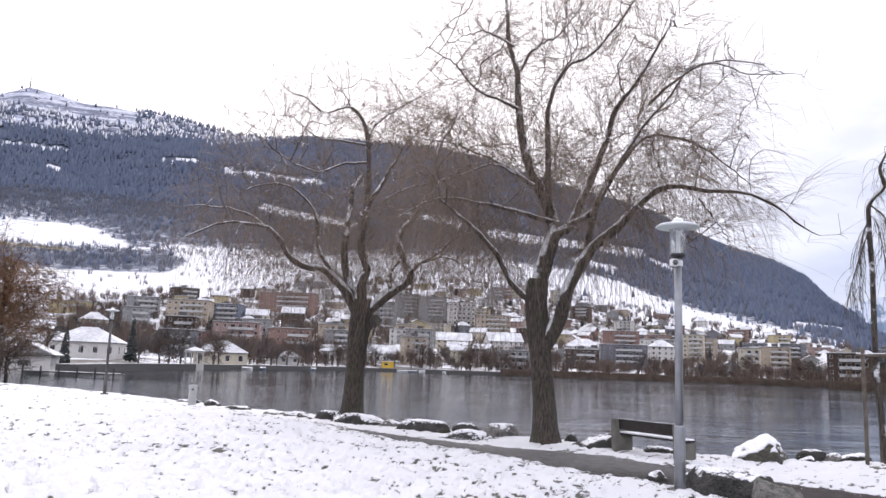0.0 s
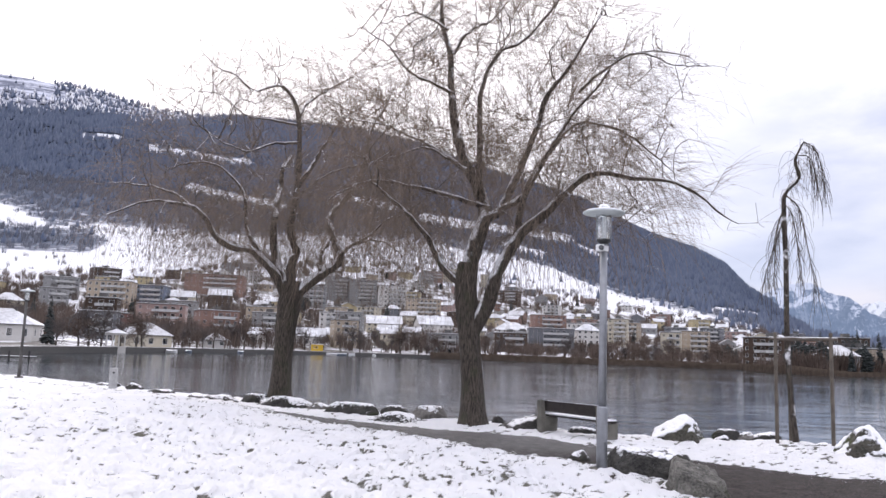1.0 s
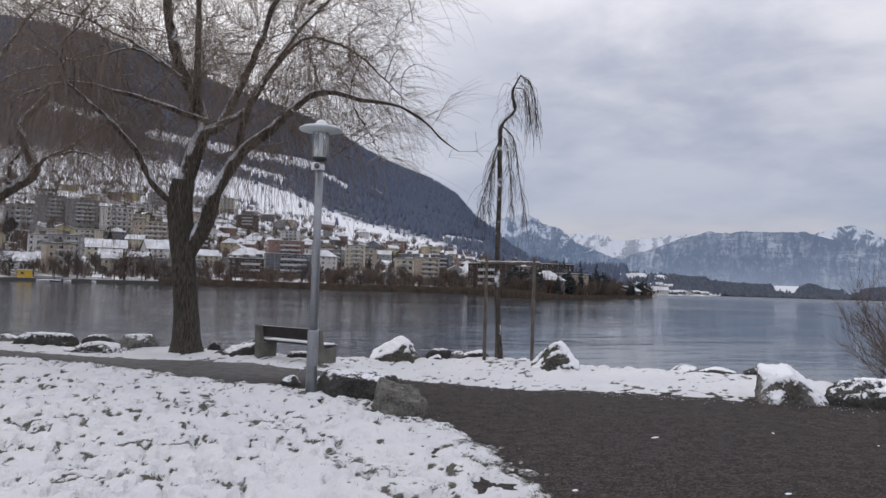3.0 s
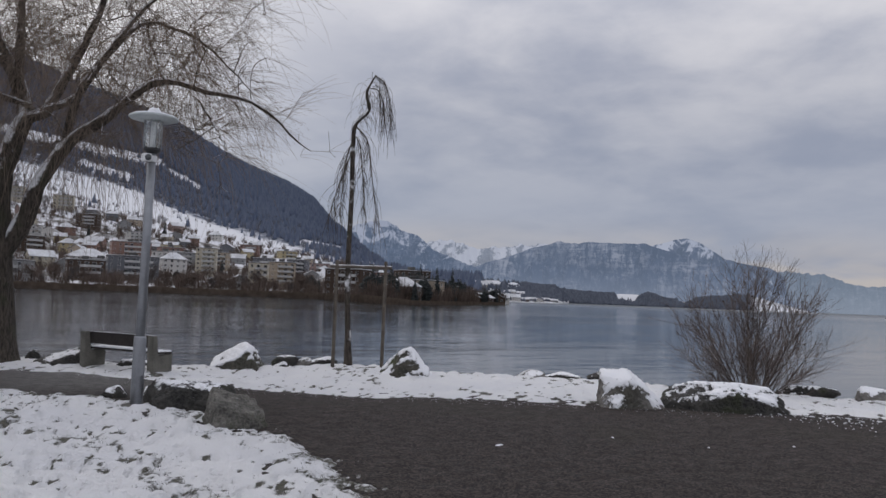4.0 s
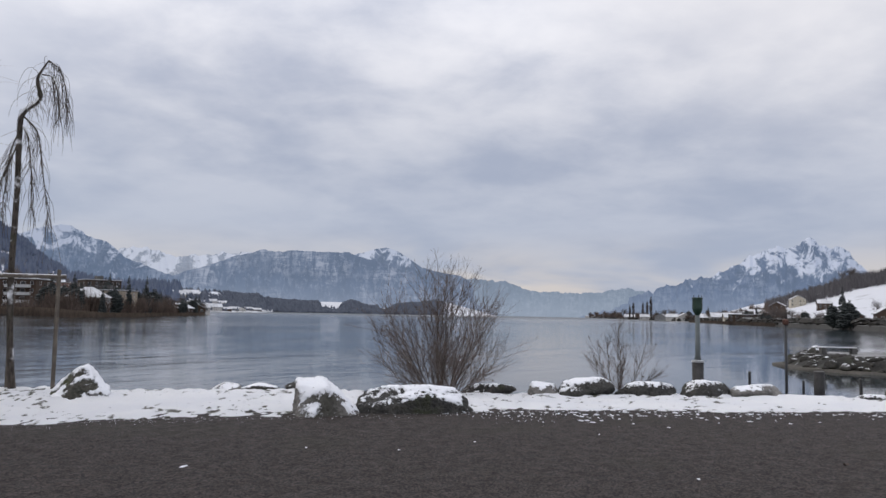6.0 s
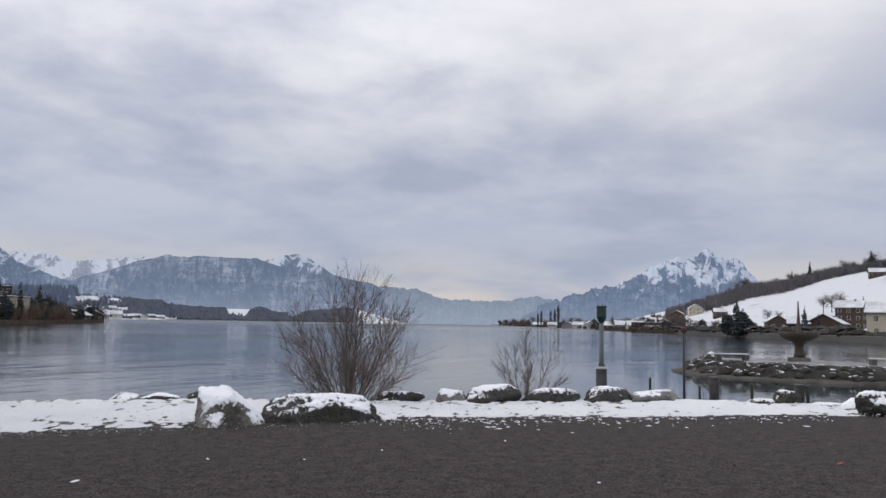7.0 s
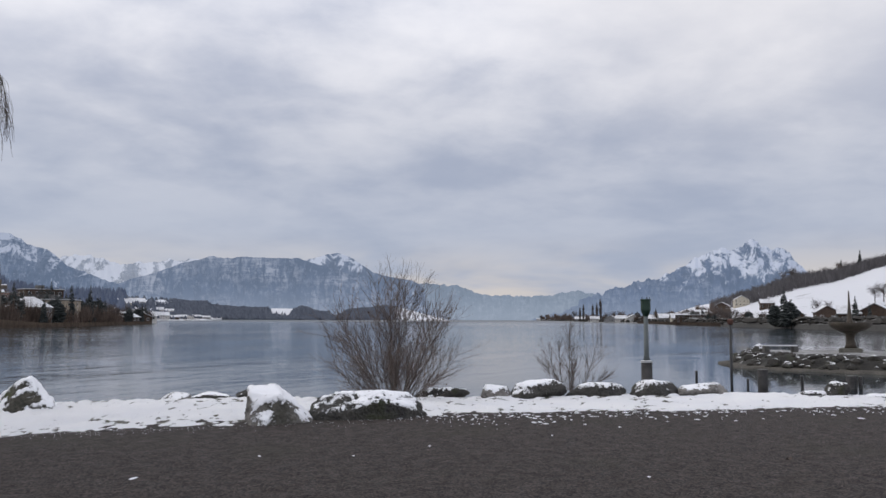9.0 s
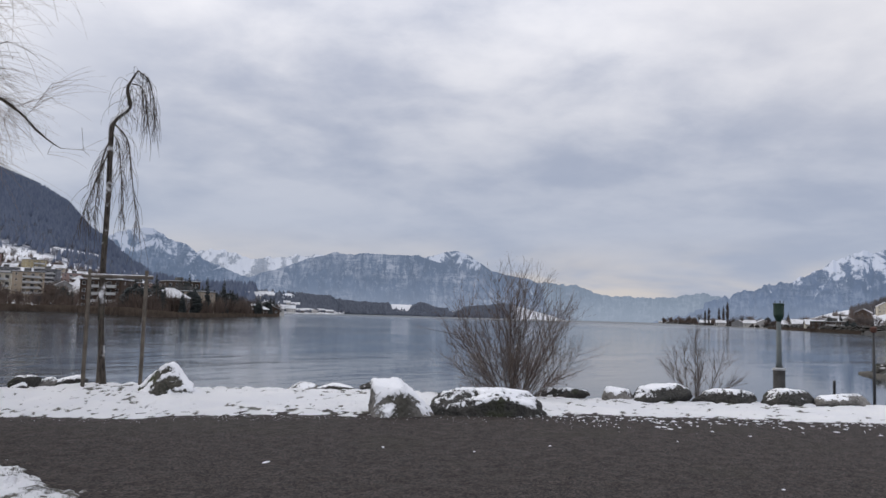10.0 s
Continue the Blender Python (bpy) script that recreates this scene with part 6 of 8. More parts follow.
def build_harbour():
    sig = thing("harbour_signal", "grey harbour signal post with a green lantern on a pile", "signal post", pose(26.15, 7.97, WATER_Z))
    part("pile", lathe(bmesh.new(), [(0.175, -1.6), (0.175, 1.42)], 16), M["pile"], sig, "dark timber pile", shade=True)
    part("pile_top", lathe(bmesh.new(), [(0.19, 1.39), (0.19, 1.45), (0.08, 1.47)], 20), M["roof_snow"], sig, "snow on the pile")
    part("pole", lathe(bmesh.new(), [(0.11, 1.45), (0.08, 1.62), (0.07, 2.95)], 16), M["post_paint"], sig, shade=True)
    lan = part("lantern", lathe(bmesh.new(), [(0.07, 2.86), (0.13, 2.98), (0.155, 3.06), (0.155, 3.36)], 18), M["green_paint"], sig)
    part("crown", lathe(bmesh.new(), [(0.16, 3.36), (0.17, 3.40), (0.15, 3.42)], 18), M["green_paint"], lan)
    for k in range(5):
        a = k * 2 * math.pi / 5
        part("spike", lathe(bmesh.new(), [(0.008, 3.42), (0.006, 3.50)], 6, (0.13 * math.cos(a), 0.13 * math.sin(a))), M["dark_steel"], lan)
    mark = thing("channel_post", "thin dark post with a small head standing in the water", "post", pose(33.6, 6.74, WATER_Z))
    part("pole", lathe(bmesh.new(), [(0.055, -1.8), (0.05, 2.6)], 10), M["dark_steel"], mark, shade=True)
    part("head", lathe(bmesh.new(), [(0.06, 2.58), (0.11, 2.62), (0.12, 2.76), (0.05, 2.80)], 12), M["rust"], mark)
    posts = [(33.7, 6.16, 0.045, 0.46, "dark_steel"), (33.96, 4.25, 0.06, 0.64, "pile"), (37.1, 2.42, 0.075, 0.48, "pile"), (38.4, 0.42, 0.07, 0.5, "pile"), (35.9, 8.6, 0.055, 0.56, "dark_steel"), (33.78, 5.62, 0.19, 0.84, "pile"), (37.1, 2.75, 0.20, 0.50, "pile"), (37.6, -1.35, 0.10, 0.62, "pile")]
    for x, y, r, top, mat in posts:
        p = thing("mooring_post", "weathered mooring post standing in the lake", "post", pose(x, y, WATER_Z), "mooring posts")
        part("shaft", lathe(bmesh.new(), [(r, -1.8), (r, top - 0.02), (r * 0.9, top)], 14), M[mat], p, shade=True)
        part("cap", lathe(bmesh.new(), [(r * 1.03, top - 0.01), (r * 1.03, top + 0.02), (r * 0.5, top + 0.035)], 14), M["fascia"], p)


def build_post_and_crane():
    post = thing("bollard", "pale round concrete bollard with a dark hole at the shore", "bollard", pose(-9.85, 32.0, -0.35))
    part("shaft", lathe(bmesh.new(), [(0.155, -0.2), (0.155, 0.93), (0.13, 0.96)], 18), M["pale_concrete"], post, shade=True)
    bm = lathe(bmesh.new(), [(0.045, 0.0), (0.040, 0.02)], 12)
    bmesh.ops.transform(bm, matrix=pose(0.04, -0.148, 0.78, 90, 0, 0), verts=bm.verts)
    part("hole", bm, M["dark_steel"], post)
    x, y = polar(-29.05, 520)
    crane = thing("tower_crane", "yellow lattice tower crane over the town", "crane", pose(float(x), float(y), 10.0, 0, 0, 29))
    posts = [(sx * 0.8, sy * 0.8) for sx in (-1, 1) for sy in (-1, 1)]
    for x, y in posts:
        part("mast_leg", box(bmesh.new(), x - 0.13, x + 0.13, y - 0.13, y + 0.13, 0.0, 55.0), M["crane_yellow"], crane)
    for k in range(18):
        bm = box(bmesh.new(), -0.08, 0.08, -0.08, 0.08, 0.0, 3.35)
        bmesh.ops.transform(bm, matrix=pose(-0.8 if k % 2 else 0.8, -0.8, 0.3 + k * 3.0, 0, 28 if k % 2 else -28, 0), verts=bm.verts)
        part("brace", bm, M["crane_yellow"], crane)
    for z0, x0, x1 in ((53.2, -9.0, 33.0), (39.5, 6.0, 34.0)):
        for dy, dz in ((-0.6, 0), (0.6, 0), (0, 1.3)):
            part("jib_rail", box(bmesh.new(), x0, x1, dy - 0.12, dy + 0.12, z0 + dz, z0 + dz + 0.24), M["crane_yellow"], crane)
        for k in range(int((x1 - x0) / 1.8)):
            bm = box(bmesh.new(), -0.07, 0.07, -0.07, 0.07, 0.0, 1.6)
            bmesh.ops.transform(bm, matrix=pose(x0 + 0.9 + k * 1.8, 0.0, z0 + 0.1, 0, 34 if k % 2 else -34, 0), verts=bm.verts)
            part("jib_brace", bm, M["crane_yellow"], crane)


MOLE = [(54.0, 9.9), (51.2, 8.6), (49.2, 7.0), (48.8, 4.6), (48.6, 2.0), (49.4, -1.0), (51.5, -6.0), (57.0, -18.0), (64.0, -17.0), (59.5, -5.0), (57.8, 2.0), (57.6, 6.4), (56.6, 9.3)]


def build_mole():
    rng = np.random.default_rng(12)
    ring = np.array(MOLE)
    n = len(ring)
    line = np.vstack([ring[i] + (ring[(i + 1) % n] - ring[i]) * t for i in range(n) for t in np.linspace(0, 1, 11)[:-1]])
    c = ring.mean(0)
    out = unit(line - c)
    levels = ((1.9, -1.4), (1.5, -0.10), (1.35, 0.10), (0.75, 0.17), (0.45, 0.42), (-0.1, 0.66), (-0.6, 0.80), (-1.4, 0.86))
    rows = []
    for k, (o, z) in enumerate(levels):
        j = fbm(line[:, 0], line[:, 1], 0.9, 3, 50 + k) - 0.5
        rows.append(np.column_stack([line + out * (o + j * 0.5)[:, None], z + j * (0.05 if k < 4 else 0.25)]))
    v = np.stack(rows, 1).reshape(-1, 3)
    m = len(line)
    f = grid_faces(m, len(levels), True)
    v = np.vstack([v, [(c[0], c[1], 0.9)]])
    top = np.arange(m) * len(levels) + len(levels) - 1
    cap = np.stack([top, np.roll(top, -1), np.full(m, len(v) - 1), np.full(m, len(v) - 1)], 1)
    faces = [tuple(q) for q in f] + [(q[0], q[1], q[2]) for q in cap]
    idx = np.array([2 if q % (len(levels) - 1) < 3 else 0 for q in range(len(f))] + [1] * len(cap))
    me = mesh_from("mole", v, faces, [M["mole_stone"], M["far_town_path"], M["mole_ledge"]], idx, True)
    ob = new("mole", me)
    ob.location = (0, 0, WATER_Z)
    tagged(ob, "low harbour mole of dark stone with a gravel top", "jetty", kind="structure")
    # rough stones of its edge
    for k in range(150):
        t = rng.uniform(0, 0.52)
        i = int(t * m)
        p = line[i] + out[i] * rng.uniform(-0.7, 0.7)
        z = np.interp(np.dot(p - line[i], out[i]), [-0.6, 0.0, 0.7], [0.74, 0.55, 0.16])
        s = rng.uniform(0.30, 0.75)
        boulder("dark wet stone of the mole's edge", p[0], p[1], (s * 1.3, s * 0.9, s * 0.55), rng.uniform(0, 180), 400 + k, "mole_rock", WATER_Z + z - 0.12, 8, 3, group="stones of the mole", line=1.1)
    art = thing("fountain_sculpture", "bronze bowl sculpture with a tall spike on a flared stem", "sculpture", pose(54.0, 3.6, WATER_Z + 0.86))
    part("plinth", box(bmesh.new(), -0.62, 0.62, -0.62, 0.62, -0.05, 0.26, 0.03), M["concrete"], art)
    part("stem", lathe(bmesh.new(), [(0.36, 0.26), (0.27, 0.5), (0.24, 0.85), (0.30, 1.1), (0.52, 1.24)], 24), M["bronze"], art, shade=True)
    bm = lathe(bmesh.new(), [(0.28, 1.20), (0.70, 1.30), (1.02, 1.48), (1.24, 1.80), (1.19, 1.81), (0.92, 1.56), (0.45, 1.42), (0.05, 1.39)], 32, cap=True)
    part("bowl", bm, M["bronze"], art, "shallow bowl", shade=True)
    part("spike", lathe(bmesh.new(), [(0.40, 1.40), (0.15, 1.95), (0.08, 2.7), (0.03, 3.70)], 14), M["bronze"], art, shade=True)
    for x, y, turn in ((52.3, 7.3, -62), (52.6, -1.1, -70)):
        b = thing("quay_bench", "low snowy bench on the mole", "bench", pose(x, y, WATER_Z + 0.80, 0, 0, turn), "benches on the mole")
        part("seat", box(bmesh.new(), -0.95, 0.95, -0.24, 0.24, 0.42, 0.48, 0.01), M["roof_snow"], b, "snow-covered seat")
        for e in (-0.85, 0.85):
            part("support", box(bmesh.new(), e - 0.14, e + 0.14, -0.24, 0.24, -0.1, 0.415, 0.01), M["dark_concrete"], b)
    boulder("snow-capped stone on the mole", 53.0, 8.6, (1.2, 0.8, 0.5), 20, 480, "rock", WATER_Z + 0.8, group="stones of the mole")


def build_litter():
    rng = np.random.default_rng(77)
    # crumbs of snow on the gravel along the verge
    t = rng.uniform(0, 1, 2600)
    seg = PATH_FAR[3:21]
    i = np.minimum((t * (len(seg) - 1)).astype(int), len(seg) - 2)
    f = rng.uniform(0, 1, 2600)[:, None]
    p = seg[i] * (1 - f) + seg[i + 1] * f
    d = seg[i + 1] - seg[i]
    nrm = np.stack([d[:, 1], -d[:, 0]], 1) / np.linalg.norm(d, axis=1, keepdims=True)
    dense = np.where((p[:, 0] > 12.5) & (p[:, 0] < 18.5), 0.75, 0.30)
    p = p + nrm * (np.abs(rng.normal(0, 1, 2600)) * dense)[:, None]
    s = rng.uniform(0.004, 0.017, 2600) * np.where(p[:, 0] > 12, 1.2, 0.65)
    wide = s * rng.uniform(1.2, 2.4, 2600) * np.where((p[:, 0] > 12.5) & (p[:, 0] < 18.5), rng.uniform(0.8, 3.2, 2600), 0.8)
    v, fc = domes(p[:, 0], p[:, 1], np.full(2600, -0.006), s * 0.9, wide)
    tagged(new("snow_crumbs", mesh_from("snow_crumbs", v, fc, M["snow"])), "crumbs of snow scattered on the gravel by the verge", "snow", kind="stuff")
    for x, y, a, b, turn in ((6.55, 7.72, 0.17, 0.06, 20), (8.2, 7.55, 0.09, 0.035, 60), (9.9, 6.2, 0.05, 0.04, 0), (6.0, 5.35, 0.10, 0.05, 10), (11.6, 5.2, 0.05, 0.03, 40), (8.8, 6.6, 0.05, 0.03, 70), (4.3, 6.0, 0.08, 0.05, 10), (13.9, 0.25, 0.10, 0.06, 0), (9.4, 3.2, 0.06, 0.04, 50)):
        bm = bmesh.new()
        bmesh.ops.create_icosphere(bm, subdivisions=2, radius=1.0)
        for q in bm.verts:
            w = 1 + 0.35 * noise.noise(q.co * 1.8 + Vector((x, y, 0)))
            q.co = (q.co.x * a * w * 0.40, q.co.y * b * w * 0.42, max(q.co.z, -0.2) * 0.008)
        me = bpy.data.meshes.new("snow_lump")
        bm.to_mesh(me)
        bm.free()
        me.materials.append(M["snow"])
        ob = new("snow_lump", me)
        ob.matrix_basis = pose(x, y, 0.004, 0, 0, turn)
        tagged(ob, "small lump of old snow on the gravel", "snow", "snow lumps on the gravel")


def build_leaves():
    """Two fallen leaves on the gravel."""
    for x, y, turn, mat in ((11.31, 2.07, 20, "dead_leaf"), (12.19, 0.95, 75, "leaf_orange")):
        bm = bmesh.new()
        mid = [bm.verts.new((t * 0.11 - 0.055, 0.0, 0.004 + 0.012 * math.sin(3 * t))) for t in (0, 0.25, 0.5, 0.75, 1.0)]
        for side in (-1, 1):
            rim = [bm.verts.new((t * 0.11 - 0.055, side * 0.034 * math.sin(math.pi * t) ** 0.8, 0.012 + 0.014 * math.sin(5 * t + side))) for t in (0.25, 0.5, 0.75)]
            for quad in ((mid[0], mid[1], rim[0]), (mid[1], mid[2], rim[1], rim[0]), (mid[2], mid[3], rim[2], rim[1]), (mid[3], mid[4], rim[2])):
                bm.faces.new(quad)
        me = bpy.data.meshes.new("leaf")
        bm.to_mesh(me)
        bm.free()
        me.materials.append(M[mat])
        ob = new("leaf", me)
        ob.matrix_basis = pose(x, y, 0.004, 0, 0, turn)
        tagged(ob, "curled fallen leaf lying on the dark gravel", "leaf", "fallen leaves")


M["leaf_orange"] = two_tone("orange_leaf", (0.20, 0.06, 0.02), (0.36, 0.12, 0.04), 20, 0.8)
M["rail"] = snow_capped("snowy_rail", (0.075, 0.062, 0.050), (0.16, 0.135, 0.110), 5, 0.35, 0.6, 0.15, 5, bump=0.004)
M["shrub_twig"] = two_tone("shrub_twig", (0.070, 0.053, 0.046), (0.175, 0.132, 0.112), 1.2, 0.85)
M["dead_leaf"] = two_tone("dead_leaf", (0.030, 0.020, 0.014), (0.090, 0.055, 0.034), 9, 0.8)
M["cap_paint"] = two_tone("pale_lamp_paint", (0.42, 0.46, 0.47), (0.56, 0.60, 0.60), 3, 0.5)
M["pile"] = two_tone("wet_timber_pile", (0.022, 0.021, 0.021), (0.075, 0.071, 0.070), 3, 0.8, 0.01)
M["post_paint"] = two_tone("grey_green_post_paint", (0.075, 0.090, 0.092), (0.135, 0.155, 0.155), 4, 0.6)
M["rust"] = two_tone("rusty_head", (0.07, 0.03, 0.022), (0.13, 0.06, 0.042), 5, 0.8)
M["mole_stone"] = snow_capped("mole_stone", (0.006, 0.006, 0.005), (0.036, 0.032, 0.025), 1.1, 1.12, 1.22, 0.40, 1.8, moss=(0.024, 0.026, 0.014))
M["mole_rock"] = snow_capped("mole_rock", (0.006, 0.006, 0.005), (0.050, 0.044, 0.036), 1.4, 0.92, 1.06, 0.36, 2.0, moss=(0.028, 0.030, 0.016))
M["mole_ledge"] = two_tone("mole_ledge", (0.030, 0.027, 0.022), (0.105, 0.095, 0.078), 1.2, 0.85, 0.02)
M["far_town_path"] = two_tone("mole_gravel", (0.10, 0.095, 0.09), (0.36, 0.36, 0.36), 0.9, 0.9)
M["pale_concrete"] = two_tone("pale_concrete", (0.34, 0.34, 0.34), (0.52, 0.52, 0.51), 4, 0.85, 0.004, fine=40)
M["crane_yellow"] = two_tone("crane_yellow", (0.36, 0.28, 0.10), (0.48, 0.38, 0.15), 0.8, 0.6)
M["dark_concrete"] = two_tone("dark_concrete", (0.06, 0.058, 0.055), (0.13, 0.125, 0.12), 3, 0.9)


def clear_glass():
    n = Nodes("clear_lamp_glass")
    return n.done((0.9, 0.93, 0.93), 0.10, IOR=1.06, **{"Transmission Weight": 0.85})


M["lamp_glass"] = clear_glass()

build_willows()
build_sapling()
shrub("shrub", "wide leafless shrub with many thin stems at the water's edge", (16.2, 11.0), -0.25, 3.15, 0.58, 40, 5, 150)
shrub("shrub", "small leafless shrub among the shore boulders", (20.0, 8.2), -0.35, 2.15, 0.42, 8, 9, 14)
build_boulders()
build_lamp()
build_bench()
build_leaves()
build_harbour()
build_post_and_crane()
build_mole()
build_litter()

# ---------------------------------------------------------------- the town across the water
PAINT = {"white": (0.60, 0.58, 0.55), "cream": (0.52, 0.47, 0.37), "beige": (0.42, 0.35, 0.27), "yellow": (0.44, 0.37, 0.22), "grey": (0.27, 0.27, 0.27), "slate": (0.15, 0.155, 0.17), "blue": (0.15, 0.18, 0.235), "brick": (0.26, 0.16, 0.13), "red": (0.20, 0.095, 0.085), "rose": (0.34, 0.24, 0.215)}
for key, value in PAINT.items():
    M["wall_" + key] = plaster("plaster_" + key, value)
M["wall_timber"] = M["timber"]
WORDS = {"timber": "brown timber", "rose": "dull pink", "slate": "dark grey", "brick": "brick-red"}
UNIT = {}


def unit_window():
    """A framed window one metre square, shared by all houses."""
    if "window" not in UNIT:
        bm = box(bmesh.new(), -0.5, 0.5, -0.05, 0.05, 0.0, 1.0)
        front = [f for f in bm.faces if f.normal.y < -0.5]
        bmesh.ops.inset_region(bm, faces=front, thickness=0.07, depth=-0.05)
        for f in front:
            f.material_index = 1
        me = bpy.data.meshes.new("window")
        bm.to_mesh(me)
        bm.free()
        me.materials.append(M["white_paint"])
        me.materials.append(M["window"])
        UNIT["window"] = me
    return UNIT["window"]


def unit_balcony():
    if "balcony" not in UNIT:
        bm = bmesh.new()
        box(bm, -0.5, 0.5, -1.25, 0.0, -0.12, 0.06)
        box(bm, -0.5, 0.5, -1.25, -1.17, 0.06, 1.0)
        box(bm, -0.5, -0.47, -1.17, 0.0, 0.06, 1.0)
        box(bm, 0.47, 0.5, -1.17, 0.0, 0.06, 1.0)
        me = bpy.data.meshes.new("balcony")
        bm.to_mesh(me)
        bm.free()
        me.materials.append(M["balcony"])
        UNIT["balcony"] = me
    return UNIT["balcony"]


def unit_chimney():
    if "chimney" not in UNIT:
        bm = box(bmesh.new(), -0.35, 0.35, -0.35, 0.35, -1.0, 1.0, 0.03)
        box(bm, -0.42, 0.42, -0.42, 0.42, 1.0, 1.14)
        me = bpy.data.meshes.new("chimney")
        bm.to_mesh(me)
        bm.free()
        me.materials.append(M["fascia"])
        UNIT["chimney"] = me
    return UNIT["chimney"]


def house(az, r, width, height, style, colour, turn=0.0, east=False, balconies=None):
    """A house of the town: walls, snowy roof, windows and balconies, facing the lake."""
    x, y = polar(az, r)
    z = float((east_height if east else west_height)(np.array(az), np.array(r)))
    width = max(width, 5.0)
    deep = float(np.clip(width * 0.75, 7.0, 14.0))
    word = WORDS.get(colour, colour)
    kind, roofing = ("apartment block", "flat") if style == "flat" else ("house", "hipped" if style == "hip" else "pitched")
    ob = thing("apartment_block" if style == "flat" else "house", f"{word} {kind} with a snow-covered {roofing} roof across the lake", "building", pose(float(x), float(y), z, 0, 0, -az + turn), "buildings of the lakeside town")
    pitch = 0.0 if style == "flat" else min(0.36 * (deep if style == "gable" else min(deep, width)), height * 0.48)
    eaves = max(height - pitch, 2.6)
    w, d = width / 2, deep / 2
    across = style == "gable" and (int(az * 10) % 3 == 0)          # gable end towards the lake
    bm = box(bmesh.new(), -w, w, -d, d, -7.0, eaves)
    if style == "gable":
        rise = pitch * 0.96
        if across:
            tri = [[(-w, s, eaves), (w, s, eaves), (0, s, eaves + rise)] for s in (-d, d)]
        else:
            tri = [[(s, -d, eaves), (s, d, eaves), (s, 0, eaves + rise)] for s in (-w, w)]
        a, b = [[bm.verts.new(p) for p in t] for t in tri]
        bm.faces.new(a)
        bm.faces.new(b[::-1])
    part("wall", bm, M["wall_" + colour], ob)
    # roof slab with a dark edge below the snow
    o = 0.55
    bm = bmesh.new()
    if style == "flat":
        box(bm, -w - 0.25, w + 0.25, -d - 0.25, d + 0.25, eaves, eaves + 0.28)
        snow = box(bmesh.new(), -w - 0.2, w + 0.2, -d - 0.2, d + 0.2, eaves + 0.285, eaves + 0.50, 0.08)
        roof = part("roof", bm, M["fascia"], ob)
        part("roof_snow", snow, M["roof_snow"], roof)
        if width > 11:
            hut = box(bmesh.new(), -1.6, 1.4, -0.5, 2.5, eaves + 0.5, eaves + 2.2)
            part("stair_head", hut, M["fascia"], roof)
    else:
        if style == "gable":
            ridge = [(-w - o, 0), (w + o, 0)] if not across else [(0, -d - o), (0, d + o)]
        else:
            run = max(w - d, 0.2)
            ridge = [(-run, 0), (run, 0)] if w >= d else [(0, -(d - w) - 0.2), (0, d - w + 0.2)]
        low = eaves - pitch * 0.08
        if style == "gable":
            # two slabs that meet at the ridge, with the gable wall open below them
            for nm, mat, base, thick, trim in (("roof", "fascia", 0.0, 0.16, 0.0), ("roof_snow", "roof_snow", 0.165, 0.20, 0.05)):
                bm = bmesh.new()
                span, run = ((w, d) if across else (d, w))
                for side in (-1, 1):
                    lower, upper = (side * (span + o - trim), low + base), (0.0, eaves + pitch + base)
                    ring = []
                    for end in (-(run + o - trim), run + o - trim):
                        for q, z0 in ((lower, 0.0), (upper, 0.0), (upper, thick), (lower, thick)):
                            ring.append(bm.verts.new((q[0], end, q[1] + z0) if across else (end, q[0], q[1] + z0)))
                    for quad in ((0, 1, 2, 3), (4, 5, 6, 7), (0, 1, 5, 4), (1, 2, 6, 5), (2, 3, 7, 6), (3, 0, 4, 7)):
                        bm.faces.new([ring[q] for q in quad])
                bmesh.ops.recalc_face_normals(bm, faces=bm.faces)
                if nm == "roof":
                    roof = part(nm, bm, M[mat], ob)
                else:
                    part(nm, bm, M[mat], roof)
        else:
            for lift_, grow_, mat, nm in ((0.0, 0.0, "fascia", "roof"), (0.20, -0.10, "roof_snow", "roof_snow")):
                bm = bmesh.new()
                c = [bm.verts.new((sx * (w + o + grow_), sy * (d + o + grow_), low + lift_)) for sx, sy in ((-1, -1), (1, -1), (1, 1), (-1, 1))]
                p = [bm.verts.new((q[0] * (1 if lift_ == 0 or style == "hip" else 0.985), q[1] * (1 if lift_ == 0 or style == "hip" else 0.985), eaves + pitch + lift_)) for q in ridge]
                if (style == "gable" and across) or (style == "hip" and w < d):
                    bm.faces.new((c[0], c[1], p[0]))
                    bm.faces.new((c[2], c[3], p[1]))
                    bm.faces.new((c[1], c[2], p[1], p[0]))
                    bm.faces.new((c[3], c[0], p[0], p[1]))
                else:
                    bm.faces.new((c[0], c[1], p[1], p[0]))
                    bm.faces.new((c[2], c[3], p[0], p[1]))
                    bm.faces.new((c[1], c[2], p[1]))
                    bm.faces.new((c[3], c[0], p[0]))
                bm.faces.new(c[::-1])
                if nm == "roof":
                    roof = part(nm, bm, M[mat], ob)
                else:
                    part(nm, bm, M[mat], roof)
        part("chimney", unit_chimney(), None, roof, m=pose(w * 0.35, 0.0 if not across else d * 0.3, eaves + pitch * (0.8 if not across else 0.5)))
    floors = max(1, int(round(eaves / 2.9)))
    high = eaves / floors
    cols = max(2, int(width / 3.0))
    if balconies is None:
        balconies = style == "flat" and width > 9
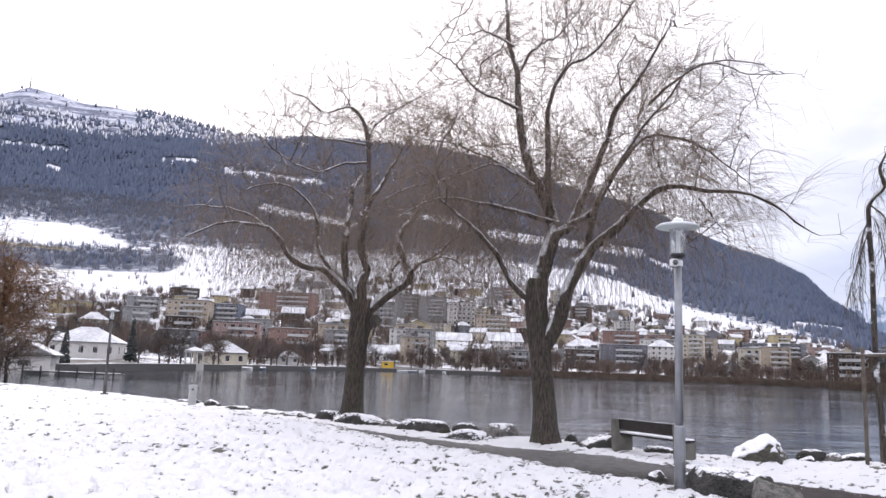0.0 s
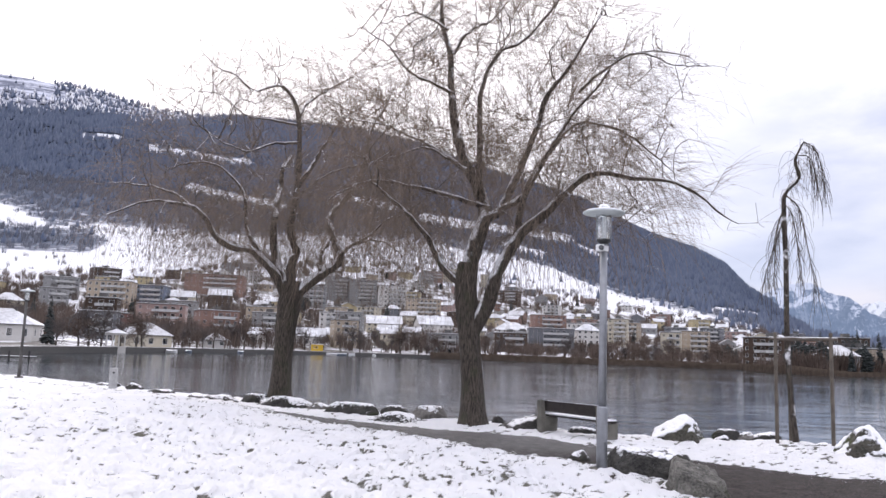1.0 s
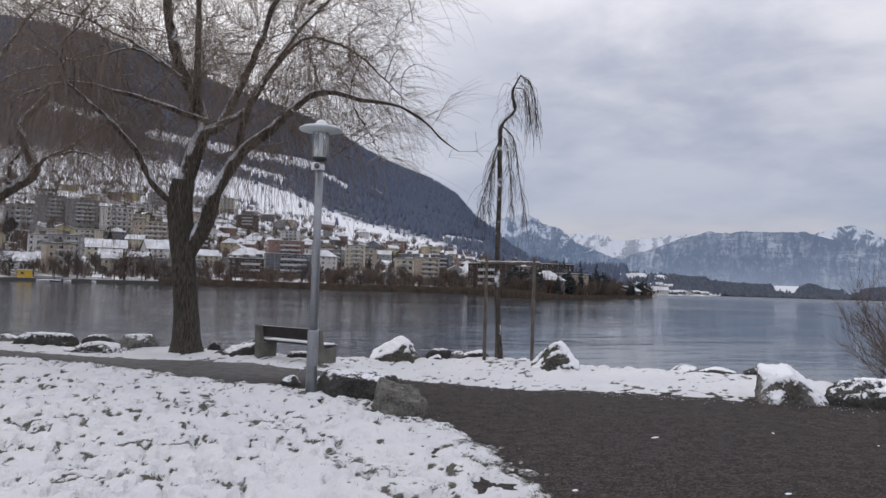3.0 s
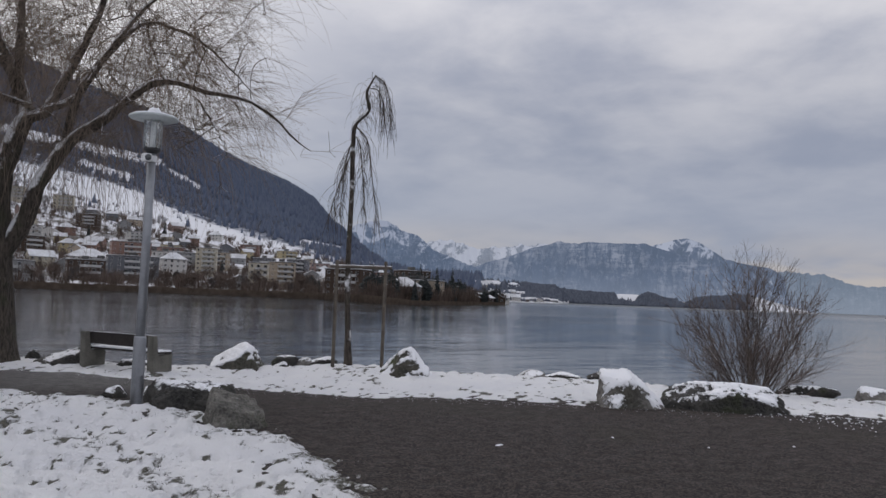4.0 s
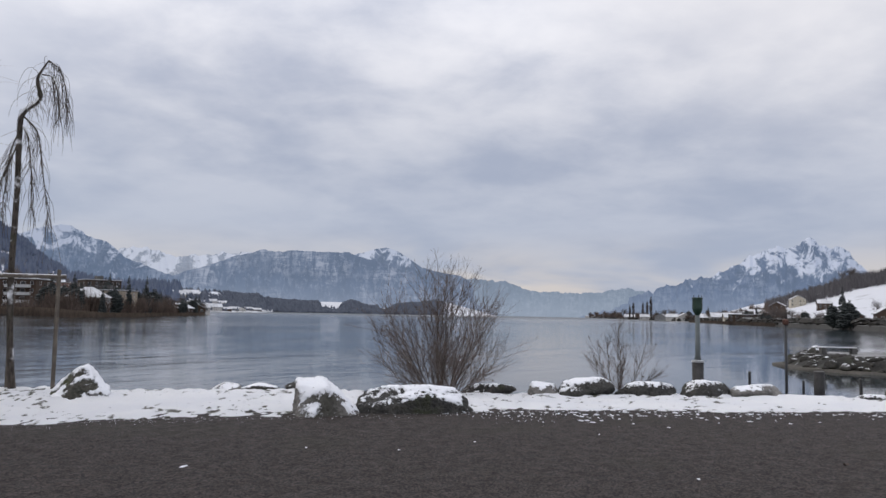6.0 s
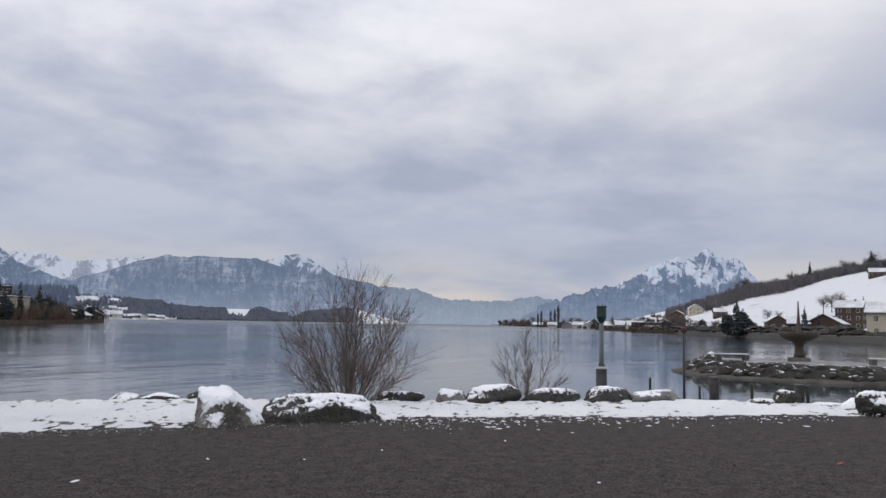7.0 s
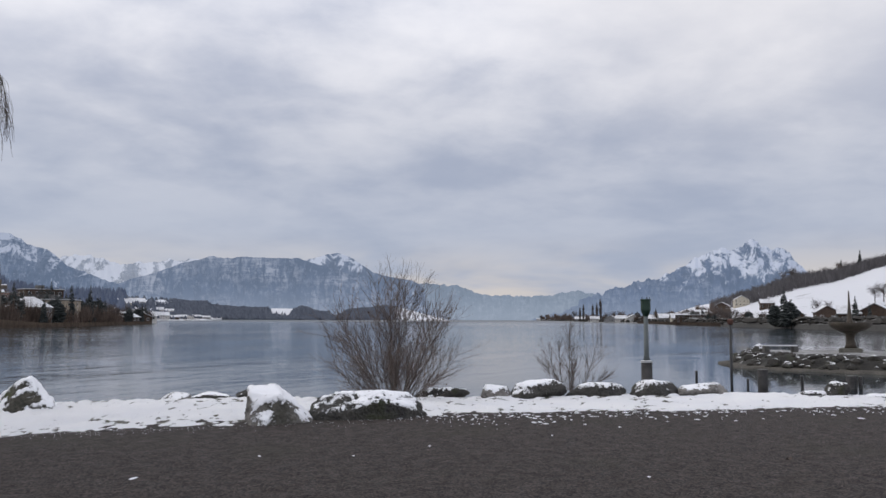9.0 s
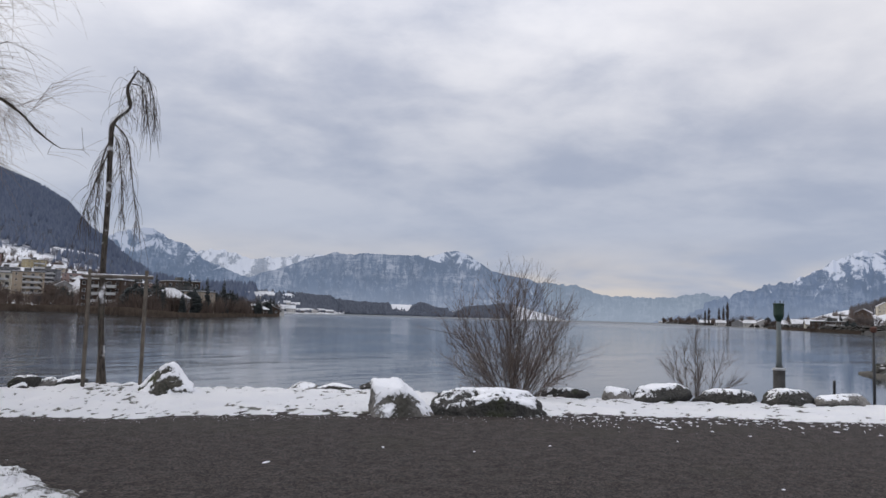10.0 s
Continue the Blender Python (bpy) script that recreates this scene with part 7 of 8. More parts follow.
    for f in range(floors):
        z0 = f * high + 0.9
        if balconies and f:
            bw = width * 0.56
            part("balcony", unit_balcony(), None, ob, m=pose(width * 0.10, -d, f * high) @ Matrix.Diagonal((bw, 1, 1, 1)))
        for c in range(cols):
            xx = -w + (c + 0.5) * width / cols
            size = (1.25, high * 0.5) if not balconies or abs(xx - width * 0.1) > width * 0.28 else (1.9, high * 0.64)
            part("window", unit_window(), None, ob, m=pose(xx, -d, z0 if size[0] < 1.5 else z0 - 0.5) @ Matrix.Diagonal((size[0], 1, size[1], 1)))
        for s in (-1, 1):
            for c in range(2):
                part("window", unit_window(), None, ob, m=pose(s * w, -d + (c + 0.5) * deep / 2, z0, 0, 0, 90 * s) @ Matrix.Diagonal((1.2, 1, high * 0.48, 1)))
    return ob


WEST_HOUSES = [
    (-26.2, 250, 14.0, 6.0, "hip", "white"), (-24.0, 226, 17.0, 7.6, "hip", "white"), (-23.8, 394, 11.8, 8.2, "hip", "cream"), (-20.8, 487, 18.3, 10.8, "flat", "grey"),
    (-21.2, 427, 12.5, 9.4, "flat", "grey"), (-17.7, 461, 22.5, 12.9, "flat", "beige"), (-15.3, 478, 19.2, 11.2, "flat", "blue"), (-18.3, 269, 10.7, 8.2, "flat", "slate"),
    (-16.9, 297, 5.0, 7.5, "flat", "red"), (-14.4, 376, 20.7, 9.3, "flat", "rose"), (-15.5, 234, 14.4, 6.6, "hip", "cream"), (-10.8, 360, 16.6, 9.8, "flat", "brick"),
    (-10.8, 277, 7.6, 4.8, "hip", "white"), (-7.6, 323, 9.5, 6.8, "gable", "white"), (-4.4, 357, 15.2, 7.6, "gable", "white"), (-11.0, 564, 39.2, 12.8, "flat", "brick"),
]
WEST_HOUSES_MID = [
    (-13.1, 478, 13.0, 10.0, "gable", "cream"), (-10.6, 494, 13.7, 11.5, "gable", "timber"), (-25.2, 503, 20.7, 5.9, "flat", "yellow"), (-1.8, 518, 22.3, 10.0, "gable", "yellow"),
    (-2.5, 606, 16.6, 16.6, "flat", "grey"), (-0.6, 597, 20.6, 16.4, "flat", "grey"), (1.5, 580, 20.0, 15.9, "flat", "white"), (-4.2, 561, 18.1, 12.9, "flat", "grey"),
    (3.8, 558, 24.0, 12.8, "flat", "beige"), (4.6, 477, 21.0, 10.8, "gable", "white"), (1.0, 461, 20.5, 9.2, "gable", "cream"), (10.3, 500, 21.5, 9.8, "hip", "white"),
]
WEST_HOUSES_EAST = [
    (12.9, 544, 23.7, 12.9, "flat", "brick"), (13.1, 429, 23.9, 11.9, "flat", "slate"), (15.7, 463, 13.2, 14.3, "hip", "white"), (10.2, 411, 16.5, 9.2, "flat", "timber"),
    (17.9, 506, 12.2, 16.5, "flat", "cream"), (18.8, 556, 11.5, 12.0, "flat", "beige"), (21.5, 427, 10.3, 13.0, "flat", "cream"), (23.1, 448, 14.4, 13.5, "flat", "beige"),
    (26.4, 477, 15.9, 6.7, "gable", "white"), (25.2, 508, 9.0, 8.2, "gable", "grey"), (28.4, 508, 15.5, 7.0, "gable", "white"),
]
EAST_HOUSES = [
    (91.9, 232, 8.4, 9.0, "gable", "cream"), (89.45, 222, 8.2, 4.0, "flat", "yellow"), (88.5, 300, 11.5, 6.6, "gable", "timber"), (86.85, 300, 6.7, 6.2, "gable", "timber"),
    (89.95, 330, 9.2, 10.6, "gable", "timber"), (84.5, 262, 8.3, 3.0, "gable", "grey"), (93.3, 330, 9.6, 7.5, "gable", "white"), (93.9, 217, 6.5, 5.0, "gable", "brick"),
    (91.6, 640, 11.3, 6.0, "gable", "timber"), (93.4, 600, 16.3, 6.7, "gable", "timber"), (80.6, 395, 11.0, 4.0, "gable", "timber"), (77.5, 490, 24.0, 4.6, "flat", "timber"), (79.6, 330, 12.0, 2.6, "flat", "grey"),
    (79.2, 690, 11.0, 8.5, "gable", "timber"), (80.4, 720, 12.0, 9.0, "gable", "cream"), (82.0, 600, 9.0, 6.5, "gable", "timber"), (76.3, 530, 10.3, 6.0, "gable", "cream"),
    (74.6, 640, 11.0, 6.0, "gable", "white"), (73.2, 759, 14.0, 7.0, "gable", "white"), (86.0, 255, 7.0, 2.8, "gable", "timber"), (87.6, 245, 6.0, 2.6, "flat", "grey"),
]


def build_town():
    rng = np.random.default_rng(31)
    taken = []
    for row in WEST_HOUSES + WEST_HOUSES_MID + WEST_HOUSES_EAST:
        house(*row, turn=rng.uniform(-16, 16))
        taken.append((*polar(row[0], row[1]), row[2]))
    for az, back, w, h, colour in ((29.6, 95, 10, 6.0, "timber"), (30.3, 130, 9, 5.5, "grey"), (31.0, 150, 9, 5, "timber"), (31.9, 170, 8, 5, "grey"), (32.6, 120, 9, 5.5, "timber"), (33.3, 160, 8, 5, "cream"), (34.0, 150, 9, 5, "timber"), (34.6, 110, 8, 4.2, "timber"), (35.2, 130, 9, 5, "grey"), (35.9, 90, 8, 4.2, "timber"), (36.4, 120, 9, 5, "white"), (36.9, 50, 8, 4.0, "timber"), (37.3, 55, 8, 4.4, "white"), (37.8, 30, 8, 4.0, "timber"), (38.2, 80, 9, 4.6, "grey"), (38.7, 40, 8, 4.0, "timber"), (39.1, 95, 9, 5, "white"), (39.85, 60, 22, 10, "white"), (40.25, 110, 15, 7.0, "timber"), (40.7, 60, 14, 6, "timber"), (41.2, 110, 15, 6, "grey"), (41.7, 70, 14, 6, "white"), (42.2, 140, 15, 6, "timber"), (42.8, 80, 15, 6, "grey"), (39.7, 330, 16, 8, "white"), (40.4, 380, 16, 8, "cream"), (38.3, 480, 15, 8, "white"), (37.4, 430, 14, 8, "cream")):
        house(az, float(table(WEST_SHORE, az)) + back, w, h, "gable", colour, turn=rng.uniform(-25, 25))
    tries = made = 0
    colours = ["white", "white", "cream", "beige", "grey", "grey", "timber", "yellow", "rose", "brick", "slate"]
    while made < 140 and tries < 6000:
        tries += 1
        az = rng.uniform(-19.5, 33)
        span = np.interp(az, [-26, -10, 5, 20, 30, 33], [380, 400, 430, 400, 330, 200])
        r = table(WEST_SHORE, az) + 28 + span * rng.uniform(0, 1)
        w = rng.uniform(8, 13)
        x, y = polar(az, r)
        if any(math.hypot(x - a, y - b) < (w + c) * 0.62 + 3 for a, b, c in taken):
            continue
        # keep the ground before the known houses free
        if any(abs(az - row[0]) < math.degrees(row[2] * 0.5 / row[1]) + 0.4 and r < row[1] and row[1] - r < 130 for row in WEST_HOUSES + WEST_HOUSES_EAST):
            continue
        style = rng.choice(["gable", "gable", "flat", "hip"])
        colour = colours[rng.integers(len(colours))]
        h = rng.uniform(6.5, 9.0) if style != "flat" else rng.uniform(7.5, 13.0)
        house(az, r, w if style != "flat" else w * 1.35, h, style, colour, turn=rng.uniform(-28, 28))
        taken.append((x, y, w))
        made += 1
    for row in EAST_HOUSES:
        house(*row, turn=rng.uniform(-14, 14), east=True)
    for az, r, w in ((69.5, 1130, 14), (71.7, 830, 13), (70.6, 960, 13), (75.4, 610, 11), (77.3, 560, 12), (78.3, 520, 10), (96.8, 330, 12), (83.4, 345, 10), (85.5, 345, 8), (72.4, 800, 11), (77.9, 640, 11)):
        house(az, r, w, 6.5, "gable", ["white", "timber", "grey", "timber"][int(r) % 4], turn=rng.uniform(-20, 20), east=True)


def build_waterfront():
    # quay wall below the promenade
    az = np.linspace(-27, 9, 150)
    r = table(WEST_SHORE, az)
    rows = [(0.0, -2.5), (0.0, 0.15), (0.25, 0.22), (3.2, 0.24), (3.4, -1.0)]
    v = np.stack([np.column_stack([*polar(az, r + o), np.full(len(az), z)]) for o, z in rows], 1).reshape(-1, 3)
    f = grid_faces(len(az), len(rows))
    idx = np.tile([0, 0, 1, 1], len(az) - 1)
    tagged(new("quay_wall", mesh_from("quay_wall", v, f, [M["dark_concrete"], M["roof_snow"]], idx)), "dark quay wall with a snowy promenade", "quay", kind="structure")
    az = np.linspace(78.5, 100, 90)
    r = table(EAST_SHORE, az) - 1.0
    rows = [(0.0, -2.5), (0.0, 0.55), (0.3, 0.62), (4.0, 0.66), (4.5, -1.0)]
    v = np.stack([np.column_stack([*polar(az, r + o), np.full(len(az), z)]) for o, z in rows], 1).reshape(-1, 3)
    f = grid_faces(len(az), len(rows))
    tagged(new("harbour_wall", mesh_from("harbour_wall", v, f, [M["dark_concrete"], M["far_town_path"]], np.tile([0, 0, 1, 1], len(az) - 1))), "dark harbour wall below lakeside houses", "quay", kind="structure")
    # boathouse and its jetty
    x, y = polar(-27.3, 118)
    ob = thing("boathouse", "white timber boathouse with a snowy pitched roof by a jetty", "boathouse", pose(float(x), float(y), -0.6, 0, 0, 20))
    bm = box(bmesh.new(), -3.0, 3.0, -5.0, 5.0, -1.2, 2.0)
    for s in (-5.0, 5.0):
        q = [bm.verts.new(p) for p in ((-3.0, s, 2.0), (3.0, s, 2.0), (0, s, 3.3))]
        bm.faces.new(q if s < 0 else q[::-1])
    part("wall", bm, M["wall_white"], ob)
    for nm, up, mat in (("roof", 0.0, "fascia"), ("roof_snow", 0.16, "roof_snow")):
        bm = bmesh.new()
        q = [bm.verts.new(p) for p in ((-3.6, -5.5, 1.8 + up), (0, -5.5, 3.42 + up), (3.6, -5.5, 1.8 + up), (-3.6, 5.5, 1.8 + up), (0, 5.5, 3.42 + up), (3.6, 5.5, 1.8 + up))]
        bm.faces.new((q[0], q[1], q[4], q[3]))
        bm.faces.new((q[1], q[2], q[5], q[4]))
        bm.faces.new((q[0], q[2], q[1]))
        bm.faces.new((q[3], q[4], q[5]))
        bm.faces.new((q[0], q[3], q[5], q[2]))
        part(nm, bm, M[mat], ob)
    part("window", unit_window(), None, ob, m=pose(0, -5.0, 0.5) @ Matrix.Diagonal((1.6, 1, 0.8, 1)))
    for k in range(4):
        part("window", unit_window(), None, ob, m=pose(3.0, -3.6 + k * 2.3, 0.5, 0, 0, 90) @ Matrix.Diagonal((1.0, 1, 0.9, 1)))
    part("sign", box(bmesh.new(), -1.4, 1.4, -5.10, -5.04, 1.75, 2.1), M["dark_steel"], ob, "dark name board with unreadable writing")
    jetty = thing("jetty", "narrow dark timber jetty with snow on its deck", "jetty", pose(-44.0, 99.0, WATER_Z, 0, 0, -10))
    part("deck", box(bmesh.new(), -8.5, 4.5, -0.7, 0.7, 0.32, 0.46), M["pile"], jetty)
    part("deck_snow", box(bmesh.new(), -8.4, 4.4, -0.65, 0.65, 0.464, 0.52, 0.02), M["roof_snow"], jetty)
    for k in range(6):
        part("pile", lathe(bmesh.new(), [(0.11, -2), (0.11, 1.1)], 10, (-8.2 + k * 2.5, -0.8)), M["pile"], jetty)
    # columned pavilion on the quay
    x, y = polar(-17.2, 192)
    ob = thing("pavilion", "small white pavilion with columns at the water's edge", "pavilion", pose(float(x), float(y), 0.24, 0, 0, 17))
    part("floor_slab", box(bmesh.new(), -2.2, 2.2, -2.2, 2.2, -1.6, 0.1), M["wall_white"], ob)
    for sx in (-1.9, -0.65, 0.65, 1.9):
        for sy in (-1.9, 1.9):
            part("column", lathe(bmesh.new(), [(0.16, 0.1), (0.14, 2.6)], 10, (sx, sy)), M["wall_white"], ob)
    part("entablature", box(bmesh.new(), -2.3, 2.3, -2.3, 2.3, 2.6, 3.0), M["wall_white"], ob)
    bm = bmesh.new()
    q = [bm.verts.new(p) for p in ((-2.6, -2.6, 3.0), (2.6, -2.6, 3.0), (2.6, 2.6, 3.0), (-2.6, 2.6, 3.0), (0, 0, 4.0))]
    for k in range(4):
        bm.faces.new((q[k], q[(k + 1) % 4], q[4]))
    bm.faces.new(q[3::-1])
    part("roof", bm, M["roof_snow"], ob)
    x, y = polar(-3.7, 324)
    ob = thing("kiosk", "small yellow kiosk with a snowy flat roof on the quay", "kiosk", pose(float(x), float(y), 0.24, 0, 0, 4))
    part("wall", box(bmesh.new(), -2.4, 2.4, -1.2, 1.2, 0, 2.6), M["wall_kiosk"], ob)
    part("roof", box(bmesh.new(), -2.6, 2.6, -1.4, 1.4, 2.605, 2.85), M["roof_snow"], ob)
    part("window", unit_window(), None, ob, m=pose(-0.6, -1.2, 1.0) @ Matrix.Diagonal((1.8, 1, 1.0, 1)))
    # mast on the summit
    x, y = polar(-29.1, 3240)
    ob = thing("summit_mast", "tall thin transmitter mast on the snowy summit", "mast", pose(float(x), float(y), 985.0))
    part("tower", lathe(bmesh.new(), [(2.6, -20), (2.2, 26), (1.5, 28), (0.9, 58)], 8), M["fascia"], ob)
    # moored boats under covers
    for k, (az, o) in enumerate(((-6.2, 6), (-2.6, 5), (-1.9, 6), (-1.2, 5), (-9.0, 6), (0.4, 6), (-12.5, 6), (-13.6, 6))):
        x, y = polar(az, float(table(WEST_SHORE, az)) - o)
        ob = thing("rowing_boat", "small moored boat under a snowy cover", "boat", pose(float(x), float(y), WATER_Z, 0, 0, 20 * k), "moored boats")
        v = []
        for i, t in enumerate(np.linspace(-1, 1, 9)):
            b = 0.85 * (1 - abs(t) ** 2.6) + 0.03
            v += [(t * 2.4, -b, 0.55 + 0.15 * t * t), (t * 2.4, -b * 0.55, -0.15), (t * 2.4, b * 0.55, -0.15), (t * 2.4, b, 0.55 + 0.15 * t * t)]
        part("hull", mesh_from("hull", v, grid_faces(9, 4), M["white_paint" if k % 2 else "wall_blue"]), None, ob)
        c = [(t * 2.3, s * (0.8 * (1 - abs(t) ** 2.6)), 0.60 + 0.25 * (1 - abs(s)) + 0.1 * t * t) for t in np.linspace(-1, 1, 9) for s in (-1, 0, 1)]
        part("cover", mesh_from("cover", c, grid_faces(9, 3), M["roof_snow"], shade=True), None, ob)


# ---------------------------------------------------------------- trees and reeds of the far shore


def far_trees():
    """A few kinds of tree, each built once."""
    rng = np.random.default_rng(55)
    kinds = {}
    for kind, mat, h, spread, pull in (("a", "far_twig", 11.0, 0.75, 0.02), ("b", "far_twig", 9.0, 0.9, 0.0), ("c", "far_twig_brown", 9.5, 0.85, -0.10)):
        ob = thing("bare_tree", "leafless grey-brown tree by the far shore" if mat == "far_twig" else "russet leafless willow by the far shore", "tree", pose(0, 0, -500), "bare trees of the far shore")
        trunk = resample([(0, 0, -1.5), (0.1, 0, h * 0.18), (-0.1, 0.1, h * 0.4), (0.05, 0, h * 0.62)], 9)
        v, f = tubes(trunk[None], np.linspace(0.26, 0.12, 9)[None], 7)
        part("trunk", mesh_from("trunk", v, f, M["bark"], shade=True), None, ob)
        n = 34
        s, hd, r = sprout(rng, trunk[None], np.ones((1, 9)), n, 0.4, 1.0, spread, 0.55)
        p1 = grow(rng, s, hd, rng.uniform(0.25, 0.5, n) * h, 5, 0.16, 0.03)
        n2 = 240 if kind != "c" else 480
        s, hd, r = sprout(rng, p1, np.ones((n, 5)), n2, 0.2, 1.0, 0.6, 0.15)
        p2 = grow(rng, s, hd, rng.uniform(0.09, 0.26, n2) * h, 3, 0.14, pull * 2)
        lots = [tubes(p1, taper(np.full(n, 0.085), np.full(n, 0.03), 5), 3), tubes(p2, taper(np.full(n2, 0.040), np.full(n2, 0.022), 3), 3)]
        part("crown", mesh_from("crown", *merge(lots), M[mat]), None, ob)
        kinds[kind] = ob
    for kind, h, w in (("fir", 12.0, 4.6), ("round_fir", 9.0, 6.0), ("poplar", 15.0, 3.0)):
        names = {"fir": ("fir_tree", "dark fir dusted with snow", "fir"), "round_fir": ("fir_tree", "broad dark evergreen dusted with snow", "evergreen"), "poplar": ("poplar", "tall narrow leafless poplar on the shore", "poplar")}[kind]
        ob = thing(names[0], names[1], names[2], pose(0, 0, -500), "evergreens and poplars of the far shore")
        v, f = tubes(np.array([[(0, 0, -1.5), (0, 0, h * 0.5), (0, 0, h * 0.96)]], float), np.array([[0.2, 0.14, 0.03]]), 6)
        part("trunk", mesh_from("trunk", v, f, M["bark"]), None, ob)
        n = 240
        t = rng.uniform(0.06 if kind != "poplar" else 0.1, 1.0, n)
        a = rng.uniform(0, 2 * np.pi, n)
        if kind == "fir":
            reach = w * 0.5 * (1 - t) ** 0.85 + 0.15
        elif kind == "round_fir":
            reach = w * 0.5 * np.sqrt(np.clip(1 - (2 * t - 0.85) ** 2, 0.03, 1))
        else:
            reach = w * 0.5 * np.sin(np.pi * np.clip(t, 0.08, 0.97)) ** 0.6
        s = np.stack([0 * t, 0 * t, t * h - (0.0 if kind != "poplar" else 1.0)], 1)
        out = np.stack([np.cos(a), np.sin(a), np.full(n, -0.25 if kind == "fir" else (0.05 if kind == "round_fir" else 1.6))], 1)
        tip = s + unit(out) * (reach * rng.uniform(0.75, 1.15, n))[:, None] * (1 if kind != "poplar" else 1.5)
        # each spray is a small flattened spindle
        side = np.stack([-np.sin(a), np.cos(a), 0 * a], 1) * (reach * (0.30 if kind != "poplar" else 0.10))[:, None]
        mid = s * 0.4 + tip * 0.6
        down = np.array([0, 0, -1.0]) * (reach * 0.22)[:, None]
        v = np.stack([s, mid + side, tip, mid - side, mid + down, mid - down * 0.6], 1).reshape(-1, 3)
        b = np.arange(n)[:, None, None] * 6
        f = (b + np.array([[0, 1, 5], [1, 2, 5], [2, 3, 5], [3, 0, 5], [1, 0, 4], [2, 1, 4], [3, 2, 4], [0, 3, 4]])[None]).reshape(-1, 3)
        part("crown", mesh_from("crown", v, f, M["far_fir" if kind != "poplar" else "far_twig"]), None, ob)
        kinds[kind] = ob
    return kinds


def plant(kinds, kind, az, r, scale, rng, east=False):
    x, y = polar(az, r)
    z = float((east_height if east else west_height)(np.array(az), np.array(r)))
    ob = copy_thing(kinds[kind], Matrix.Identity(4))
    ob.matrix_basis = pose(float(x), float(y), max(z, -0.8), 0, 0, rng.uniform(0, 360)) @ Matrix.Diagonal((scale * rng.uniform(0.85, 1.15), scale * rng.uniform(0.85, 1.15), scale, 1))
    return ob


